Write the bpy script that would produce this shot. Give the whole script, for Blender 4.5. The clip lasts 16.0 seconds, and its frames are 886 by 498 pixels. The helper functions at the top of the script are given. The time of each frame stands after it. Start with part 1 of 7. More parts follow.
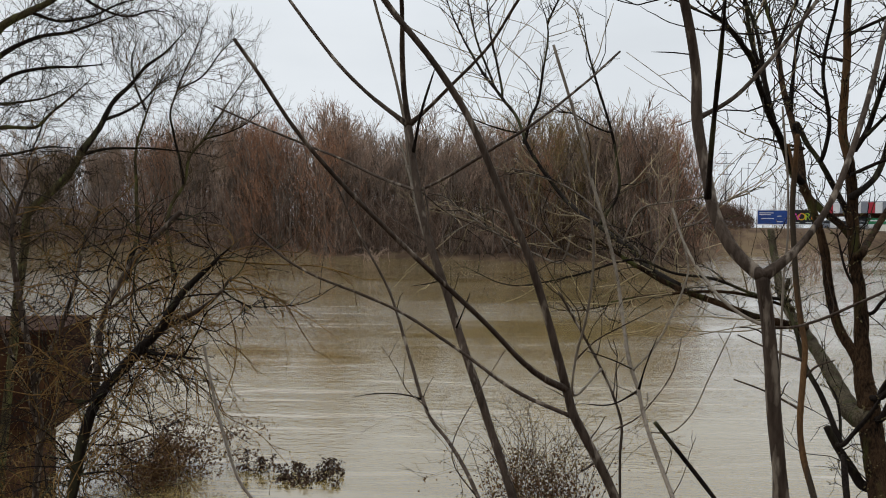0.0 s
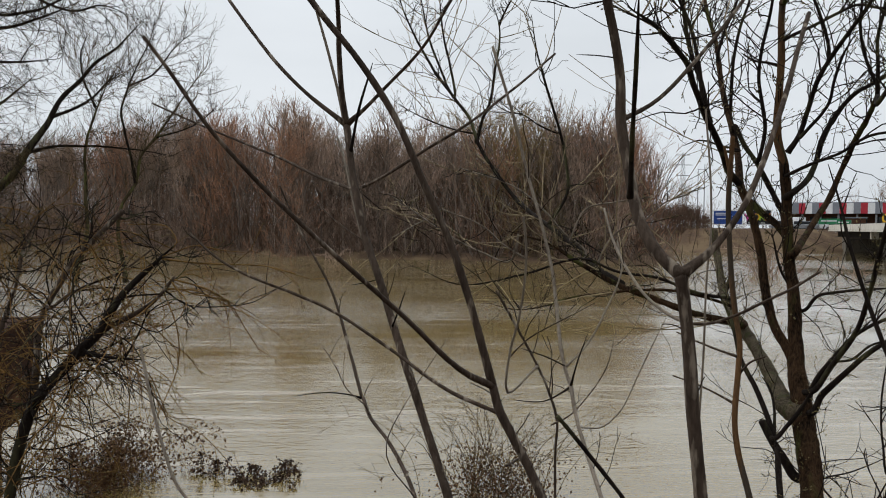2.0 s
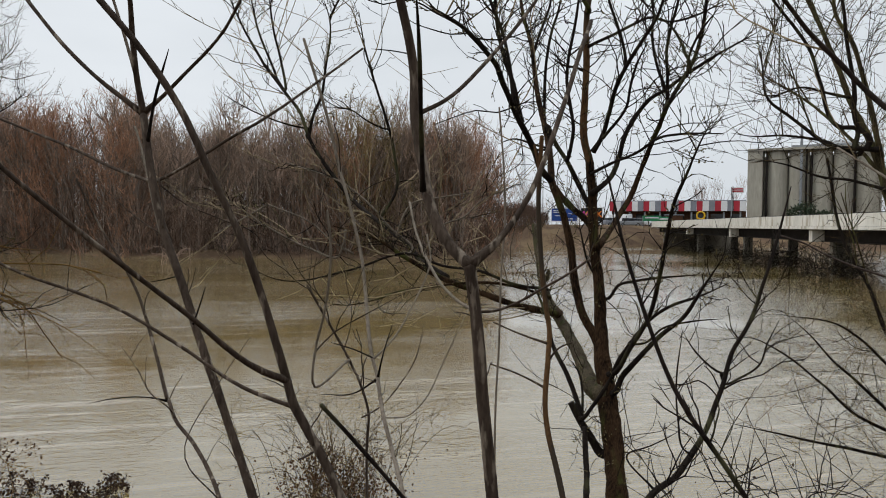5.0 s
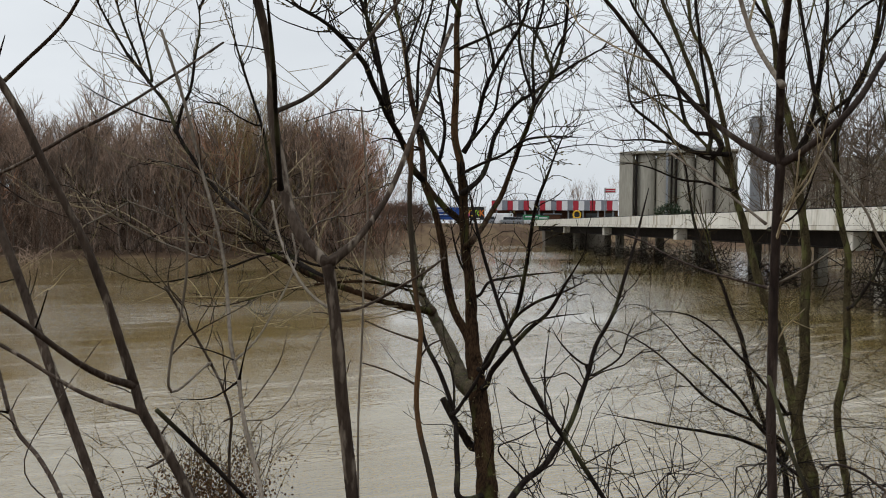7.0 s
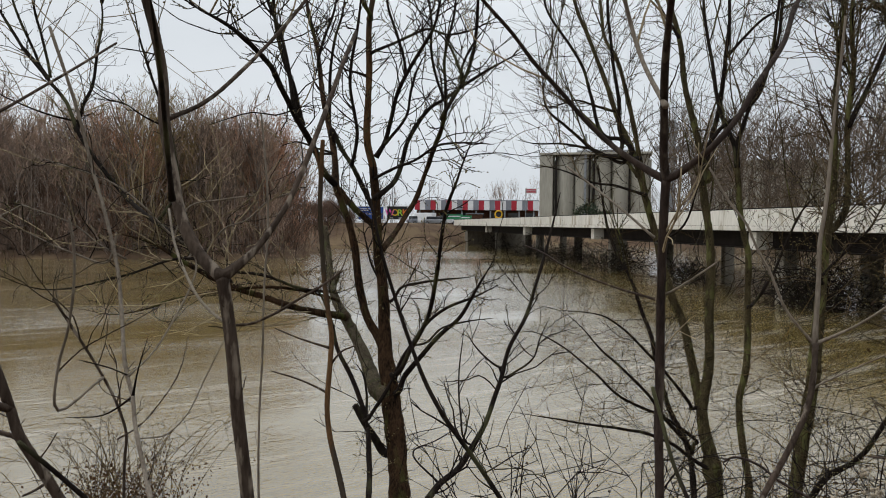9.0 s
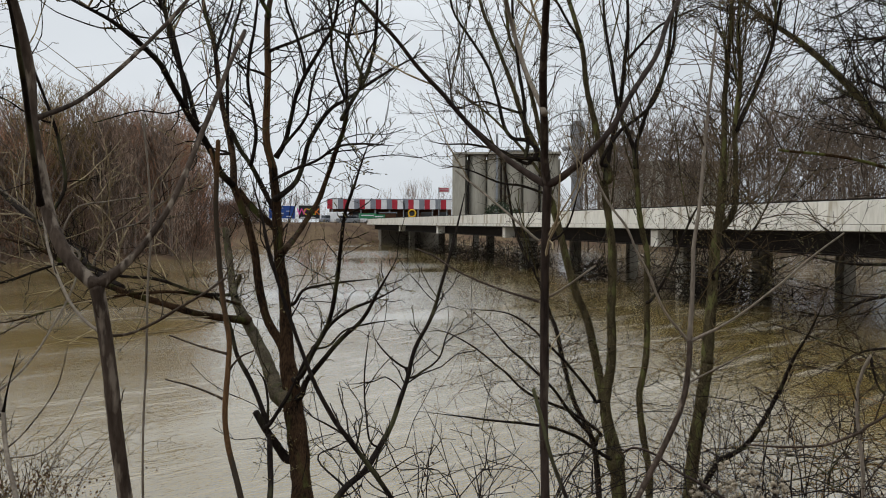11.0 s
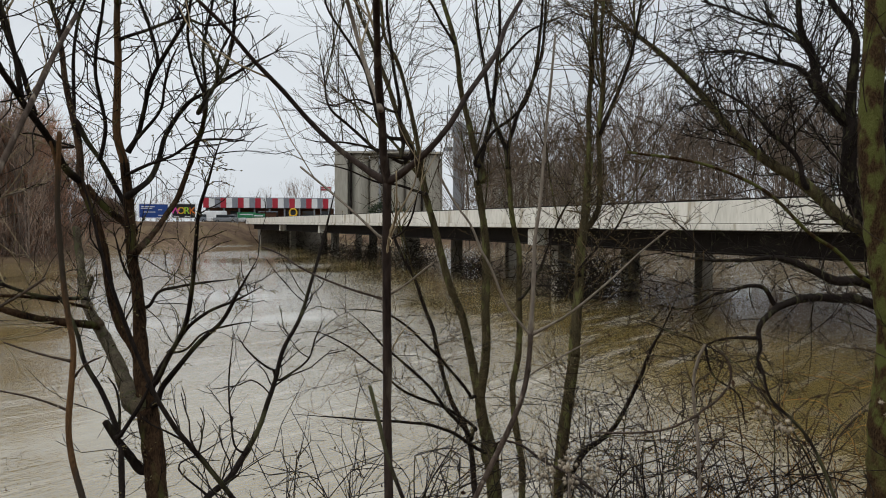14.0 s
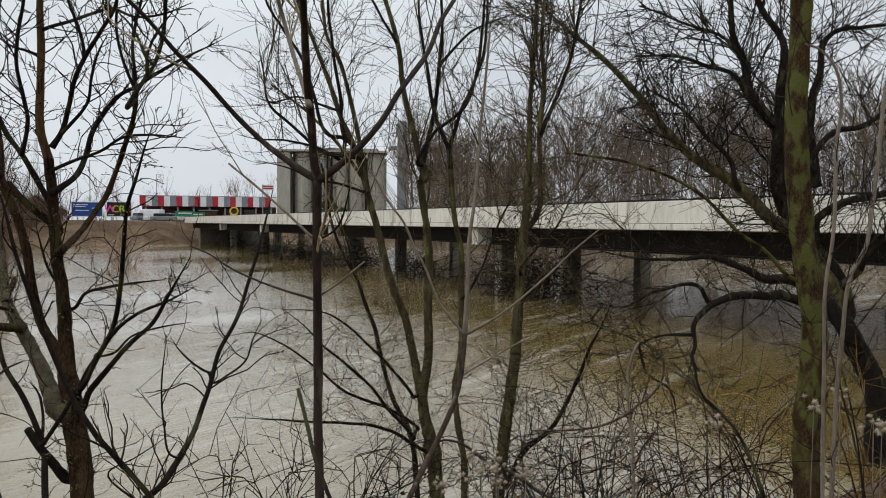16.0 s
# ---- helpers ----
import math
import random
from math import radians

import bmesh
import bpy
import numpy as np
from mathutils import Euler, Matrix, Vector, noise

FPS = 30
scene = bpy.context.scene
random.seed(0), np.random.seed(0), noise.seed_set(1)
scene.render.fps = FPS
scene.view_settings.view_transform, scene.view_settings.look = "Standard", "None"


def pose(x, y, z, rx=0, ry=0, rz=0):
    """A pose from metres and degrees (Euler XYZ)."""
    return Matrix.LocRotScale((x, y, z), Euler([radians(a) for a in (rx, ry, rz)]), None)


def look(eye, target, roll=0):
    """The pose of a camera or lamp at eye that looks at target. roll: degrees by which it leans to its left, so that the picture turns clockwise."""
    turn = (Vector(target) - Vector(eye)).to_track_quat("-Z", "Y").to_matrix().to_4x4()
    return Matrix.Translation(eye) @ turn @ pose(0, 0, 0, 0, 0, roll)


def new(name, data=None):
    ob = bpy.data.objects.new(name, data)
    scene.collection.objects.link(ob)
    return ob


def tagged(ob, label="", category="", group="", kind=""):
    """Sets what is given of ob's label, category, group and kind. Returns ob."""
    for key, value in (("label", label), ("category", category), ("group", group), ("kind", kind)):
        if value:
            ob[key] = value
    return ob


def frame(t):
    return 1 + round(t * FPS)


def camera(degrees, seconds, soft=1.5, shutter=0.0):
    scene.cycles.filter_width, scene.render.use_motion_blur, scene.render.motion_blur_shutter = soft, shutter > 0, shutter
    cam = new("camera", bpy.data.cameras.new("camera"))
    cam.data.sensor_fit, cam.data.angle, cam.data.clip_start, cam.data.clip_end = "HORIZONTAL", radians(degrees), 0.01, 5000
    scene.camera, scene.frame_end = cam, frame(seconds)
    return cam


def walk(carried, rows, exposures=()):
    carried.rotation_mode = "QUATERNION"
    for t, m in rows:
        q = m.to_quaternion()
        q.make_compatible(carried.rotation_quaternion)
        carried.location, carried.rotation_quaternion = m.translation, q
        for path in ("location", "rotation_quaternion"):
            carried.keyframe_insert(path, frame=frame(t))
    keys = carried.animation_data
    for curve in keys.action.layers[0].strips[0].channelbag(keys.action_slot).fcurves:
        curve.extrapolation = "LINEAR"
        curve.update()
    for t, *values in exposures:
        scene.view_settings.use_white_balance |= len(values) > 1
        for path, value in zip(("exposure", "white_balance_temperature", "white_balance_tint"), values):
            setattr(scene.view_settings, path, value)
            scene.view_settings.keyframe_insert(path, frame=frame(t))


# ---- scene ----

# the camera: held at arm's length by someone who turns on the spot
cam = camera(62.9, 16.0, soft=1.0)
PATH = [
    (0.0, 0.000, -0.000, 3.200, -0.00, -1.81, -0.53),
    (0.5, 0.016, -0.000, 3.202, -0.23, -1.79, -0.50),
    (1.0, 0.034, -0.002, 3.201, -0.59, -1.79, -0.52),
    (1.5, 0.052, -0.007, 3.198, -1.21, -1.80, -0.59),
    (2.0, 0.067, -0.014, 3.199, -2.95, -1.79, -0.57),
    (2.5, 0.077, -0.019, 3.198, -4.65, -1.82, -0.50),
    (3.0, 0.086, -0.019, 3.197, -5.93, -1.84, -0.41),
    (3.5, 0.103, -0.024, 3.192, -7.41, -1.84, -0.39),
    (4.0, 0.124, -0.026, 3.192, -9.66, -1.90, -0.33),
    (4.5, 0.143, -0.029, 3.192, -11.94, -1.95, -0.32),
    (5.0, 0.171, -0.035, 3.190, -14.86, -1.90, -0.38),
    (7.5, 0.222, -0.073, 3.194, -25.28, -1.93, -0.48),
    (8.0, 0.233, -0.080, 3.201, -26.41, -1.88, -0.53),
    (8.5, 0.251, -0.076, 3.210, -28.03, -1.92, -0.57),
    (9.0, 0.261, -0.078, 3.217, -30.00, -1.95, -0.54),
    (11.5, 0.324, -0.112, 3.228, -38.62, -1.99, -0.29),
    (12.0, 0.342, -0.126, 3.227, -40.48, -1.99, -0.32),
    (12.5, 0.343, -0.136, 3.226, -41.91, -1.98, -0.29),
    (13.0, 0.350, -0.140, 3.226, -43.43, -1.96, -0.28),
    (13.5, 0.357, -0.144, 3.225, -44.81, -1.95, -0.24),
    (14.0, 0.364, -0.144, 3.224, -46.01, -1.99, -0.28),
    (14.5, 0.372, -0.144, 3.223, -46.86, -1.98, -0.30),
    (15.0, 0.382, -0.147, 3.223, -47.94, -1.96, -0.31),
    (15.5, 0.384, -0.148, 3.224, -49.28, -1.95, -0.35),
    (16.0, 0.389, -0.150, 3.223, -50.40, -2.01, -0.40),
]
walk(cam, [(t, pose(x, y, z, 90 + pitch, roll, yaw)) for t, x, y, z, yaw, pitch, roll in PATH],
     [(0.0, 0.0), (16.0, 0.0)])

# ---- daylight: a closed grey cloud cover ----
world = bpy.data.worlds.new("overcast")
scene.world = world
world.use_nodes = True
wn, wl = world.node_tree.nodes, world.node_tree.links
wn.clear()
w_out = wn.new("ShaderNodeOutputWorld")
w_bg = wn.new("ShaderNodeBackground")
w_sky = wn.new("ShaderNodeTexSky")
w_sky.sky_type, w_sky.sun_disc = "NISHITA", False
w_sky.sun_elevation, w_sky.sun_rotation = radians(40), radians(-68)
w_sky.dust_density = 4.0
w_hue = wn.new("ShaderNodeHueSaturation")
w_hue.inputs["Saturation"].default_value = 0.25
w_noise = wn.new("ShaderNodeTexNoise")
w_noise.inputs["Scale"].default_value, w_noise.inputs["Detail"].default_value = 1.6, 5.0
w_map = wn.new("ShaderNodeMapping")
w_map.inputs["Scale"].default_value = (1.0, 1.0, 3.5)
w_tc = wn.new("ShaderNodeTexCoord")
w_ramp = wn.new("ShaderNodeValToRGB")
w_ramp.color_ramp.elements[0].position, w_ramp.color_ramp.elements[0].color = 0.3, (6.62, 7.12, 7.62, 1)
w_ramp.color_ramp.elements[1].position, w_ramp.color_ramp.elements[1].color = 0.72, (8.2, 8.68, 9.15, 1)
w_mix = wn.new("ShaderNodeMix")
w_mix.data_type = "RGBA"
w_mix.inputs[0].default_value = 0.88
wl.new(w_sky.outputs[0], w_hue.inputs["Color"])
wl.new(w_tc.outputs["Generated"], w_map.inputs["Vector"])
wl.new(w_map.outputs[0], w_noise.inputs["Vector"])
wl.new(w_noise.outputs["Fac"], w_ramp.inputs["Fac"])
wl.new(w_hue.outputs[0], w_mix.inputs["A"])
wl.new(w_ramp.outputs[0], w_mix.inputs["B"])
w_sep, w_rise, w_up = wn.new("ShaderNodeSeparateXYZ"), wn.new("ShaderNodeMapRange"), wn.new("ShaderNodeVectorMath")
w_rise.inputs["From Min"].default_value, w_rise.inputs["From Max"].default_value = 0.25, 1.0
w_rise.inputs["To Min"].default_value, w_rise.inputs["To Max"].default_value = 1.0, 2.1
w_up.operation = "SCALE"
wl.new(w_tc.outputs["Generated"], w_sep.inputs[0])
wl.new(w_sep.outputs["Z"], w_rise.inputs["Value"])
wl.new(w_mix.outputs["Result"], w_up.inputs[0])
wl.new(w_rise.outputs[0], w_up.inputs["Scale"])
wl.new(w_up.outputs[0], w_bg.inputs["Color"])
w_bg.inputs["Strength"].default_value = 0.1
wl.new(w_bg.outputs[0], w_out.inputs["Surface"])

sun = new("sun", bpy.data.lights.new("sun", "SUN"))
sun.data.energy, sun.data.angle, sun.data.color = 0.6, radians(60), (1.0, 0.98, 0.96)
sun.matrix_world = look((-50, 20, 45), (0, 0, 0))


# ---- materials ----
def material(name, base, other=None, rough=0.8, scale=8.0, bump=0.3, metal=0.0, stretch=(1, 1, 1), per="", spots=None, spec=0.3, above=None):
    """Two tones mixed by coarse and fine noise, with fine relief. per: also vary by 'object' or 'island'. spots: (colour, scale, amount) of blotches."""
    m = bpy.data.materials.new(name)
    m.use_nodes = True
    n, l = m.node_tree.nodes, m.node_tree.links
    bsdf = n["Principled BSDF"]
    other = other or tuple(c * 0.6 for c in base)
    tc, mp = n.new("ShaderNodeTexCoord"), n.new("ShaderNodeMapping")
    mp.inputs["Scale"].default_value = stretch
    l.new(tc.outputs["Object"], mp.inputs["Vector"])
    coarse, fine = n.new("ShaderNodeTexNoise"), n.new("ShaderNodeTexNoise")
    coarse.inputs["Scale"].default_value, coarse.inputs["Detail"].default_value = scale, 4
    fine.inputs["Scale"].default_value, fine.inputs["Detail"].default_value = scale * 9, 6
    for x in (coarse, fine):
        l.new(mp.outputs[0], x.inputs["Vector"])
    add = n.new("ShaderNodeMath")
    add.operation = "MULTIPLY_ADD"
    add.inputs[1].default_value = 0.5
    half = n.new("ShaderNodeMath")
    half.operation = "MULTIPLY"
    half.inputs[1].default_value = 0.5
    l.new(coarse.outputs["Fac"], half.inputs[0])
    l.new(fine.outputs["Fac"], add.inputs[0])
    l.new(half.outputs[0], add.inputs[2])
    ramp = n.new("ShaderNodeValToRGB")
    ramp.color_ramp.elements[0].position, ramp.color_ramp.elements[0].color = 0.36, (*other, 1)
    ramp.color_ramp.elements[1].position, ramp.color_ramp.elements[1].color = 0.64, (*base, 1)
    l.new(add.outputs[0], ramp.inputs["Fac"])
    colour = ramp.outputs["Color"]
    if spots:
        sn = n.new("ShaderNodeTexNoise")
        sn.inputs["Scale"].default_value, sn.inputs["Detail"].default_value = spots[1], 5
        l.new(mp.outputs[0], sn.inputs["Vector"])
        sr = n.new("ShaderNodeValToRGB")
        sr.color_ramp.elements[0].position, sr.color_ramp.elements[1].position = 0.62 - spots[2] * 0.3, 0.72 - spots[2] * 0.3
        l.new(sn.outputs["Fac"], sr.inputs["Fac"])
        sm = n.new("ShaderNodeMix")
        sm.data_type = "RGBA"
        amount = sr.outputs["Color"]
        if above is not None:
            sx, up, wet = n.new("ShaderNodeSeparateXYZ"), n.new("ShaderNodeMath"), n.new("ShaderNodeMapRange")
            up.operation, up.inputs[1].default_value = "MULTIPLY_ADD", 1.2
            l.new(tc.outputs["Object"], sx.inputs[0])
            l.new(coarse.outputs["Fac"], up.inputs[0])
            l.new(sx.outputs["Z"], up.inputs[2])
            wet.inputs["From Min"].default_value, wet.inputs["From Max"].default_value = above + 0.45, above + 0.75
            l.new(up.outputs[0], wet.inputs["Value"])
            both = n.new("ShaderNodeMath")
            both.operation = "MULTIPLY"
            l.new(amount, both.inputs[0])
            l.new(wet.outputs[0], both.inputs[1])
            amount = both.outputs[0]
        l.new(amount, sm.inputs[0])
        l.new(colour, sm.inputs["A"])
        sm.inputs["B"].default_value = (*spots[0], 1)
        colour = sm.outputs["Result"]
    if per:
        hv = n.new("ShaderNodeHueSaturation")
        src = n.new("ShaderNodeObjectInfo") if per == "object" else n.new("ShaderNodeNewGeometry")
        rng = n.new("ShaderNodeMapRange")
        rng.inputs["To Min"].default_value, rng.inputs["To Max"].default_value = 0.65, 1.35
        l.new(src.outputs["Random" if per == "object" else "Random Per Island"], rng.inputs["Value"])
        l.new(rng.outputs[0], hv.inputs["Value"])
        l.new(colour, hv.inputs["Color"])
        colour = hv.outputs["Color"]
    l.new(colour, bsdf.inputs["Base Color"])
    bsdf.inputs["Roughness"].default_value, bsdf.inputs["Metallic"].default_value = rough, metal
    bsdf.inputs["Specular IOR Level"].default_value = spec
    if bump:
        b = n.new("ShaderNodeBump")
        b.inputs["Strength"].default_value, b.inputs["Distance"].default_value = bump, 0.02
        l.new(add.outputs[0], b.inputs["Height"])
        l.new(b.outputs[0], bsdf.inputs["Normal"])
    return m


def water_material():
    """Silty flood water: a muddy body under a rippled, mirroring skin, with drawn-out slicks, foam and painted sky
    glints.
    """
    m = bpy.data.materials.new("flood_water")
    m.use_nodes = True
    n, l = m.node_tree.nodes, m.node_tree.links
    bsdf = n["Principled BSDF"]
    tc = n.new("ShaderNodeTexCoord")

    def noise_at(scale, stretch, detail, turn=0.0):
        mp, t = n.new("ShaderNodeMapping"), n.new("ShaderNodeTexNoise")
        mp.inputs["Scale"].default_value, mp.inputs["Rotation"].default_value = stretch, (0, 0, turn)
        t.inputs["Scale"].default_value, t.inputs["Detail"].default_value = scale, detail
        l.new(tc.outputs["Object"], mp.inputs["Vector"])
        l.new(mp.outputs[0], t.inputs["Vector"])
        return t.outputs["Fac"]
    def ramp(fac, a, b, lo, hi):
        r = n.new("ShaderNodeValToRGB")
        r.color_ramp.elements[0].position, r.color_ramp.elements[0].color = a, (*lo, 1)
        r.color_ramp.elements[1].position, r.color_ramp.elements[1].color = b, (*hi, 1)
        l.new(fac, r.inputs["Fac"])
        return r.outputs["Color"]

    def times(a, b):
        f = n.new("ShaderNodeMath")
        f.operation = "MULTIPLY"
        l.new(a, f.inputs[0])
        if isinstance(b, float):
            f.inputs[1].default_value = b
        else:
            l.new(b, f.inputs[1])
        return f.outputs[0]
    silt = ramp(noise_at(0.12, (0.35, 1, 1), 4), 0.35, 0.7, (0.160, 0.113, 0.037), (0.200, 0.144, 0.051))
    # thin broken foam lines, only here and there
    lines = ramp(noise_at(3.4, (0.26, 1, 1), 6, 0.06), 0.60, 0.70, (0, 0, 0), (1, 1, 1))
    where = ramp(noise_at(0.16, (0.45, 1, 1), 3, 0.2), 0.50, 0.66, (0, 0, 0), (1, 1, 1))
    # long pale streaks farther out: sky reflected off ripples, painted as colour
    sky_streaks = ramp(noise_at(2.2, (0.12, 1, 1), 8, 0.05), 0.54, 0.63, (0, 0, 0), (1, 1, 1))
    along = ramp(noise_at(0.05, (0.5, 1, 1), 3, 0.4), 0.36, 0.54, (0, 0, 0), (1, 1, 1))
    most = n.new("ShaderNodeMath")
    most.operation = "MAXIMUM"
    chop_glint = ramp(noise_at(1.6, (0.16, 1, 1), 6, 0.9), 0.50, 0.60, (0, 0, 0), (1, 1, 1))
    l.new(times(times(lines, where), 0.6), most.inputs[0])
    l.new(times(times(sky_streaks, along), 0.55), most.inputs[1])
    mix = n.new("ShaderNodeMix")
    mix.data_type = "RGBA"
    mix.inputs["B"].default_value = (0.56, 0.51, 0.43, 1)
    # froth behind the piers, with sky shine painted in: distance across the bridge's line
    across, past, froth_and_glint = n.new("ShaderNodeVectorMath"), n.new("ShaderNodeMapRange"), n.new("ShaderNodeMath")
    across.operation, froth_and_glint.operation = "DOT_PRODUCT", "MAXIMUM"
    across.inputs[1].default_value = (0.921, -0.389, 0.0)
    l.new(tc.outputs["Object"], across.inputs[0])
    past.inputs["From Min"].default_value, past.inputs["From Max"].default_value = 24.0, 31.0
    l.new(across.outputs["Value"], past.inputs["Value"])
    l.new(times(times(chop_glint, past.outputs[0]), 1.0), froth_and_glint.inputs[0])
    l.new(most.outputs[0], froth_and_glint.inputs[1])
    l.new(froth_and_glint.outputs[0], mix.inputs[0])
    l.new(silt, mix.inputs["A"])
    l.new(mix.outputs["Result"], bsdf.inputs["Base Color"])
    bsdf.inputs["IOR"].default_value = 2.05
    bsdf.inputs["Coat Weight"].default_value, bsdf.inputs["Coat IOR"].default_value, bsdf.inputs["Coat Roughness"].default_value = 0.35, 1.5, 0.02
    rough = n.new("ShaderNodeMapRange")
    rough.inputs["To Min"].default_value, rough.inputs["To Max"].default_value = 0.01, 0.06
    l.new(noise_at(0.22, (0.3, 1, 1), 3, 0.1), rough.inputs["Value"])
    l.new(rough.outputs[0], bsdf.inputs["Roughness"])
    last = None
    calm = n.new("ShaderNodeMapRange")
    calm.inputs["From Min"].default_value, calm.inputs["From Max"].default_value = 0.40, 0.60
    calm.inputs["To Min"].default_value, calm.inputs["To Max"].default_value = 0.15, 1.25
    l.new(noise_at(0.10, (0.4, 1, 1), 4, 0.3), calm.inputs["Value"])
    for scale, stretch, detail, dist, strength in ((0.5, (0.45, 1, 1), 3, 0.03, 0.12), (2.0, (0.18, 1, 1), 6, 0.018, 0.28), (6.0, (0.30, 1, 1), 4, 0.022, 0.75), (17.0, (0.34, 1, 1), 3, 0.013, 1.0)):
        b = n.new("ShaderNodeBump")
        l.new(times(calm.outputs[0], strength), b.inputs["Strength"])
        b.inputs["Distance"].default_value = dist
        l.new(noise_at(scale, stretch, detail, 0.12), b.inputs["Height"])
        if last:
            l.new(last, b.inputs["Normal"])
        last = b.outputs[0]
    l.new(last, bsdf.inputs["Normal"])
    l.new(last, bsdf.inputs["Coat Normal"])
    return m


WATER = water_material()
EARTH = material("river_bank_soil", (0.125, 0.082, 0.052), (0.062, 0.041, 0.027), 0.95, 0.9, 0.6, spots=((0.140, 0.098, 0.058), 0.25, 0.4), spec=0.06)
BARK_BROWN = material("dark_brown_bark", (0.046, 0.032, 0.025), (0.016, 0.011, 0.009), 0.85, 14.0, 0.6, stretch=(1, 1, 0.25), spots=((0.085, 0.066, 0.050), 40.0, 0.12), spec=0.12)
BARK_GREY = material("smooth_grey_bark", (0.080, 0.058, 0.043), (0.026, 0.018, 0.013), 0.85, 14.0, 0.6, stretch=(1, 1, 0.25), spots=((0.190, 0.155, 0.120), 45.0, 0.18), spec=0.12)
BARK_PALE = material("pale_stem_bark", (0.215, 0.180, 0.142), (0.100, 0.080, 0.060), 0.8, 18.0, 0.4, stretch=(1, 1, 0.2), spec=0.08)
BARK_DARK = material("dark_wet_bark", (0.025, 0.019, 0.015), (0.009, 0.007, 0.006), 0.9, 14.0, 0.7, stretch=(1, 1, 0.3), spots=((0.060, 0.058, 0.030), 9.0, 0.2), spec=0.06)
BARK_MOSS = material("mossy_bark", (0.092, 0.074, 0.038), (0.018, 0.014, 0.008), 0.95, 16.0, 1.0, stretch=(1, 1, 0.35), spots=((0.098, 0.096, 0.036), 13.0, 0.30), spec=0.06)
BARK_TREE = material("dark_mottled_bark", (0.066, 0.038, 0.020), (0.005, 0.0038, 0.003), 0.9, 16.0, 1.0, stretch=(1, 1, 0.3), spots=((0.056, 0.056, 0.018), 11.0, 0.28), spec=0.05)
BARK_ALGAE = material("green_algae_bark", (0.082, 0.050, 0.024), (0.018, 0.011, 0.006), 0.9, 18.0, 1.0, stretch=(1, 1, 0.5), spots=((0.084, 0.088, 0.026), 18.0, 0.55), spec=0.05, above=2.3)
BARK_MOTTLED = material("mottled_pale_bark", (0.120, 0.098, 0.066), (0.028, 0.021, 0.013), 0.9, 20.0, 0.9, stretch=(1, 1, 0.5), spots=((0.062, 0.060, 0.030), 30.0, 0.35), spec=0.06)
BARK_RUST = material("orange_brown_bark", (0.120, 0.066, 0.030), (0.050, 0.028, 0.015), 0.9, 16.0, 0.6, stretch=(1, 1, 0.3), spots=((0.045, 0.035, 0.025), 6.0, 0.35), spec=0.06)
TWIG = material("shoot_mass", (0.048, 0.035, 0.025), (0.020, 0.014, 0.010), 0.85, 12.0, 0.0, per="island", spec=0.06)
TWIG_OLIVE = material("olive_twigs", (0.120, 0.082, 0.036), (0.022, 0.015, 0.009), 0.8, 9.0, 0.0, per="island", spec=0.12)
STRAW = material("straw_pale_shoots", (0.340, 0.270, 0.165), (0.130, 0.100, 0.062), 0.8, 9.0, 0.0, per="island", spec=0.1)
LEAF_RUST = material("rusty_dead_leaves", (0.115, 0.062, 0.032), (0.040, 0.023, 0.014), 0.9, 9.0, 0.2, per="island", spec=0.06)
TWIG_OCHRE = material("ochre_twigs", (0.185, 0.105, 0.034), (0.050, 0.030, 0.013), 0.85, 9.0, 0.0, per="island", spec=0.06)
LEAF_DEAD = material("dead_leaves", (0.070, 0.042, 0.026), (0.028, 0.018, 0.012), 0.9, 9.0, 0.2, per="island", spec=0.06)
EVERGREEN = material("evergreen_leaves", (0.040, 0.060, 0.028), (0.018, 0.030, 0.014), 0.7, 2.0, 0.0, per="island")
BUD = material("buds", (0.150, 0.120, 0.040), (0.080, 0.062, 0.025), 0.7, 20.0, 0.0)
FLUFF = material("seed_fluff", (0.52, 0.44, 0.33), (0.30, 0.25, 0.18), 0.95, 30.0, 0.3, spec=0.1)
WOOD_RED = material("red_brown_thicket", (0.390, 0.212, 0.132), (0.165, 0.092, 0.059), 0.9, 0.35, 0.0, per="island", spec=0.06)
WOOD_PALE = material("pale_grey_poles", (0.420, 0.345, 0.285), (0.210, 0.165, 0.130), 0.9, 0.35, 0.0, per="island", spec=0.06)
WOOD_GREY = material("grey_brown_thicket", (0.385, 0.275, 0.210), (0.162, 0.115, 0.087), 0.9, 0.35, 0.0, per="island", spec=0.06)
WOOD_OLIVE = material("olive_thicket", (0.285, 0.205, 0.098), (0.130, 0.095, 0.050), 0.9, 0.35, 0.0, per="island", spec=0.06)
WOOD_RIVER = material("dark_alder_wood", (0.190, 0.146, 0.110), (0.045, 0.035, 0.027), 0.9, 0.4, 0.0, per="island", spec=0.05)
# dark brushwood; low in the wood its colour also carries the shade
WOOD_DARK_SHADED = material("dark_shaded_brushwood", (0.165, 0.105, 0.075), (0.062, 0.041, 0.030), 0.95, 0.5, 0.0, per="island", spec=0.05)
WOOD_DARK = material("grey_trunks", (0.210, 0.163, 0.132), (0.105, 0.081, 0.065), 0.9, 0.5, 0.0, per="island", spec=0.06)
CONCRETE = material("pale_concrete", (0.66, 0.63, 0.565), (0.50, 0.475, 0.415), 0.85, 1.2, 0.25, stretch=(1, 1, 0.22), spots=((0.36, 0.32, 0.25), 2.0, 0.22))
# deck, abutment and pier columns are a darker grey than the parapet
CONCRETE_GREY = material("grey_concrete", (0.24, 0.215, 0.18), (0.12, 0.105, 0.085), 0.9, 0.8, 0.3, stretch=(1, 1, 0.4), spec=0.1)
